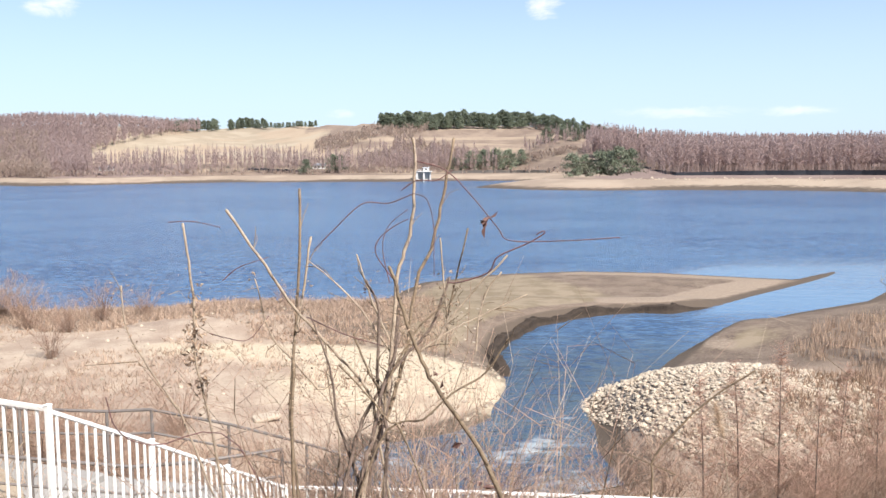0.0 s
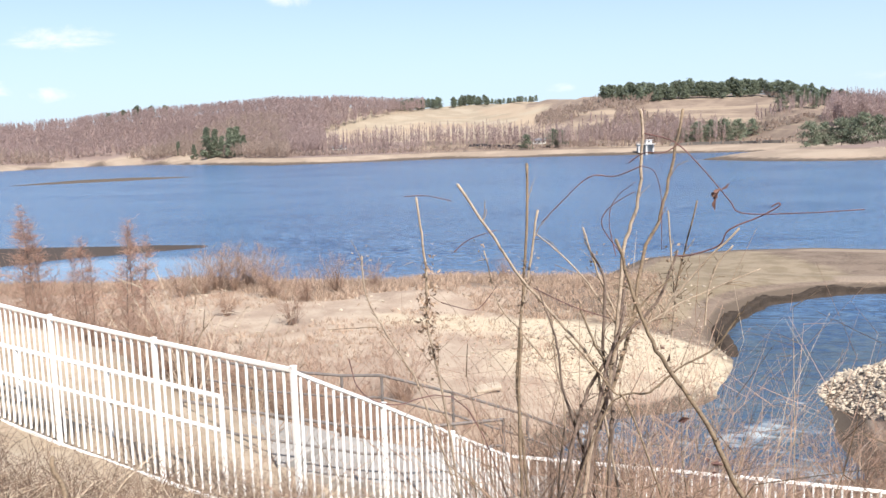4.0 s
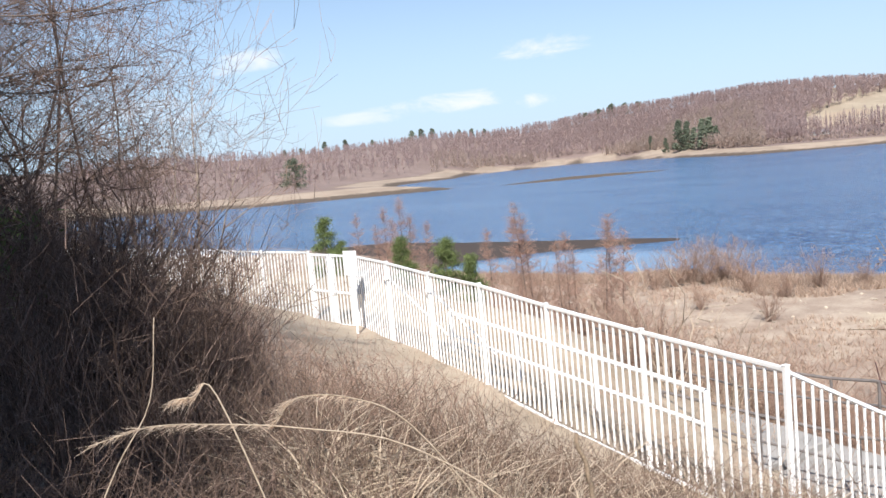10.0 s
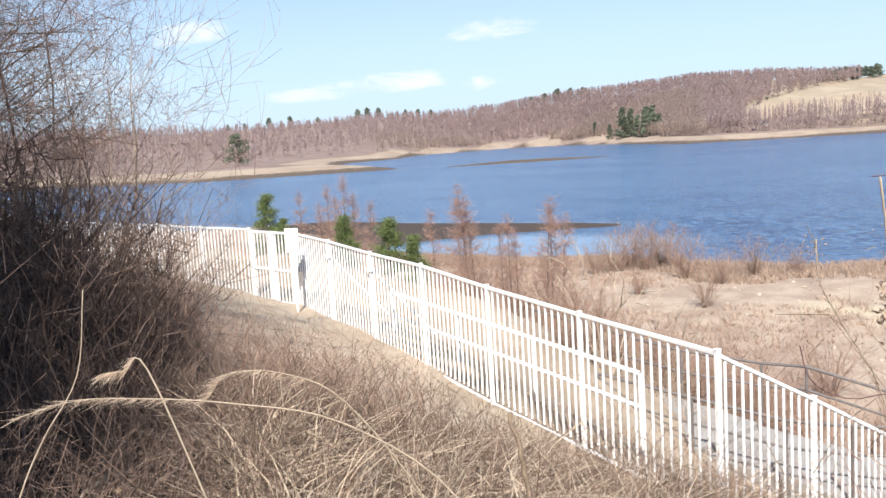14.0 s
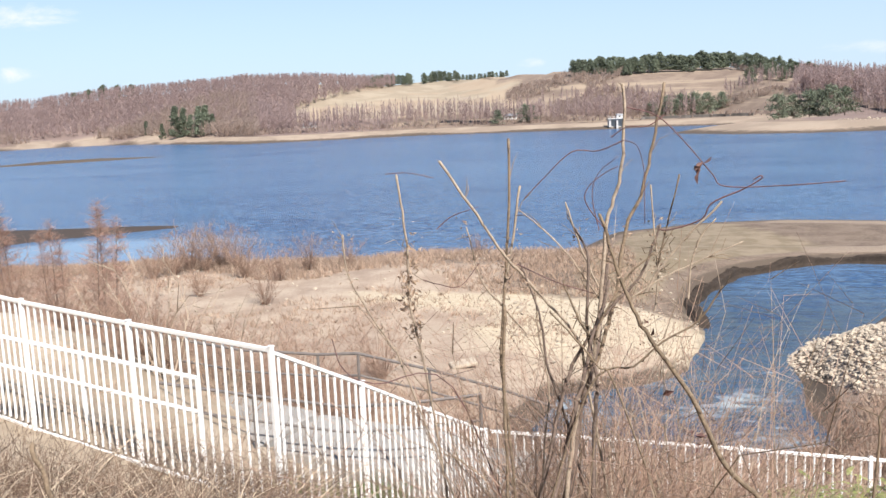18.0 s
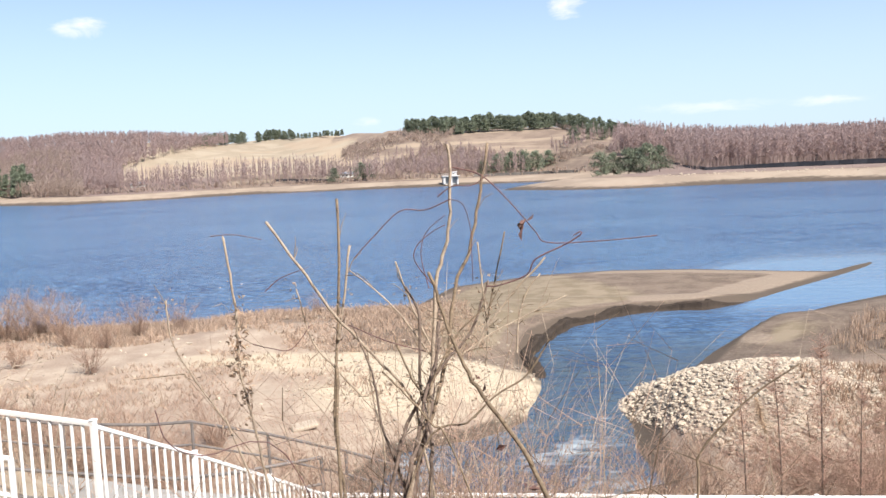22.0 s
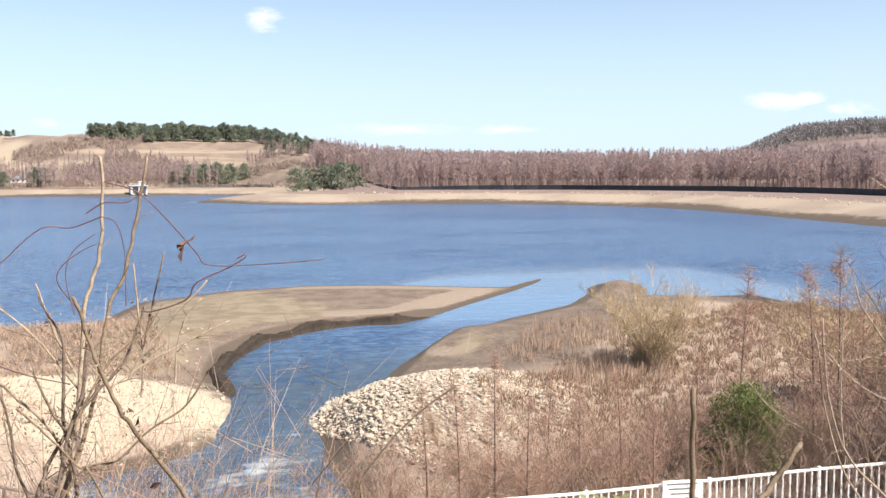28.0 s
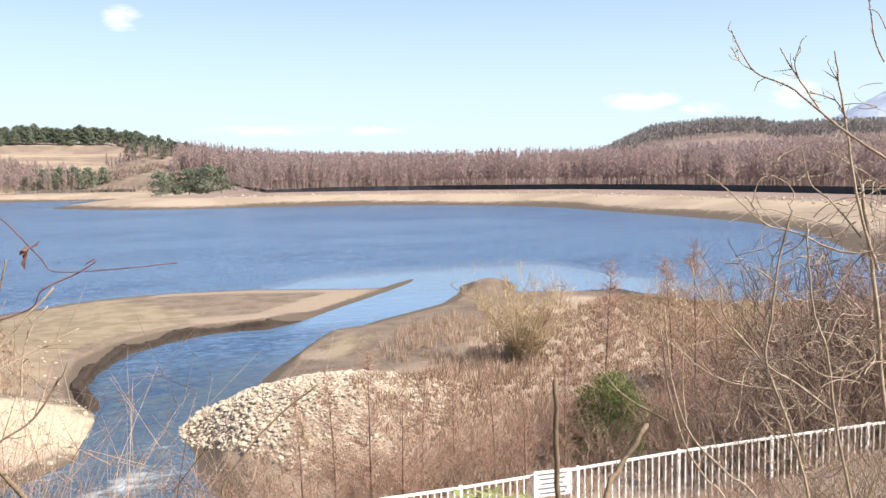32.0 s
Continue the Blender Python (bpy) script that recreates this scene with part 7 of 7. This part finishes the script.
# tall conifers edging the bank: boughs of three show, others added unseen for shade
conifer = pine("spruce_tree", 8.5, 2.4, 80, 860, 0.0, 0.06, 75, 0.30, M_NEEDLE_NEAR, "tall dark spruce with drooping boughs, of a stand mostly added unseen for shade", category="spruce", needle=0.2)
put(conifer, -15.0, 1.6, 0, 0.75)
tagged(conifer, group="spruces by the thicket")
# All but the first two here stand out of view to shade the thicket.
for x, y, s, turn in [(-7.9, 2.05, 0.42, 30), (-12.2, 2.6, 0.56, 110), (-3.4, -2.7, 1.05, 60), (-1.5, -4.7, 1.3, 210), (-5.3, -2.5, 1.05, 70), (-7.5, -2.3, 1.4, 20), (-10.0, -2.4, 1.5, 130),
                      (-13.0, -2.4, 1.5, 160), (0.4, -7.0, 1.5, 240), (-4.0, -6.0, 1.6, 300), (-8.0, -5.5, 1.6, 15), (-2.6, -1.5, 0.55, 85), (-4.6, -1.0, 0.42, 120)]:
    again(conifer, x, y, turn, s)


def overhang(x, y, turn, seed, label):
    """A larch just outside the view whose long bare boughs reach across it."""
    q = np.random.default_rng(seed)
    g = float(ground_height(x, y))
    root = thing("larch_tree", (x, y, g - 0.1), label, "larch tree", "larches over the thicket")
    part("trunk", chain("trunk", [[0, 0, 1.4 * i, 0.03 * i, 0.02 * i, 1.4 * (i + 1), 0.13 - 0.02 * i, 0.11 - 0.02 * i] for i in range(5)], M_BARK, 9), None, root)
    twigs = []
    for k in range(13):
        a = radians(turn + q.uniform(-26, 26))
        z0, ln = 1.4 + 0.36 * k + q.uniform(-0.1, 0.1), q.uniform(2.4, 4.2)
        rise = q.uniform(-0.10, 0.30)
        pts = []
        for i in range(6):
            u = i / 5
            side = 0.12 * ln * math.sin(3 * u + k)
            pts.append((math.sin(a) * ln * u + math.cos(a) * side, math.cos(a) * ln * u - math.sin(a) * side, z0 + rise * ln * u + 0.07 * ln * u * u + q.normal(0, 0.04)))
        part("branch", chain("branch", shoot(pts, 0.012, 0.003, seed + k, 0.12, 6), M_BARK_GREY, 6), None, root)
        line = flow(pts, 10)
        for m in range(46):
            i = int(q.integers(6, len(line) - 1))
            d = np.array((line[i + 1] - line[i]).normalized())
            p = np.array(line[i])
            b = d * 0.75 + q.normal(0, 0.45, 3) * [1, 1, 0.6]
            l2 = q.uniform(0.15, 0.75) * (1.15 - i / len(line))
            mid = p + b * l2 * 0.5
            end = mid + (b + q.normal(0, 0.25, 3) + [0, 0, 0.12]) * l2 * 0.5
            twigs += [[*p, *mid, 0.0042, 0.003], [*mid, *end, 0.003, 0.0016]]
            for w in range(4):
                o = mid + (end - mid) * q.uniform(-0.6, 1.0)
                twigs.append([*o, *(o + (b * 0.5 + q.normal(0, 0.5, 3)) * 0.17), 0.0022, 0.0012])
    tagged(part("twig", sticks("twig", twigs, M_THICKET_SHADE, 3), None, root), kind="stuff")


overhang(-7.6, 0.9, 5, 900, "dark bare larch with long level boughs over the thicket")
overhang(-10.6, 2.2, 20, 930, "dark bare larch standing in the shaded thicket")


def curls(name, base, count, size, rad, mat, label, seed):
    """Loose curling vine ends: smooth wandering lines that turn back on themselves."""
    q = np.random.default_rng(seed)
    segs = []
    for k in range(count):
        p = np.array(base[int(q.integers(len(base)))]) + q.normal(0, 1, 3) * size * [1, 1, 1.6]
        d = q.normal(0, 1, 3)
        d /= np.linalg.norm(d)
        axis = q.normal(0, 1, 3)
        axis /= np.linalg.norm(axis)
        bend = q.uniform(0.15, 0.55)
        r = rad * q.uniform(0.6, 1.3)
        for i in range(12):
            d = d + np.cross(axis, d) * bend + q.normal(0, 0.12, 3) - [0, 0, 0.05]
            d /= np.linalg.norm(d)
            n = p + d * size * 0.35
            segs.append([*p, *n, r, r * 0.96])
            p, r = n, r * 0.95
    return tagged(new(name, sticks(name, segs, mat, 4)), label, "vine", kind="stuff")


curls("curled_vines", [(2.575, 2.02, 10.9), (2.535, 2.08, 10.7), (2.515, 2.1, 10.55), (2.615, 2.0, 10.35), (2.415, 2.2, 10.5), (2.365, 2.25, 10.3), (2.665, 1.98, 11.0)], 170, 0.085, 0.0019, M_BARK_PALE,
      "dry pale vines curling round the sapling", 71)
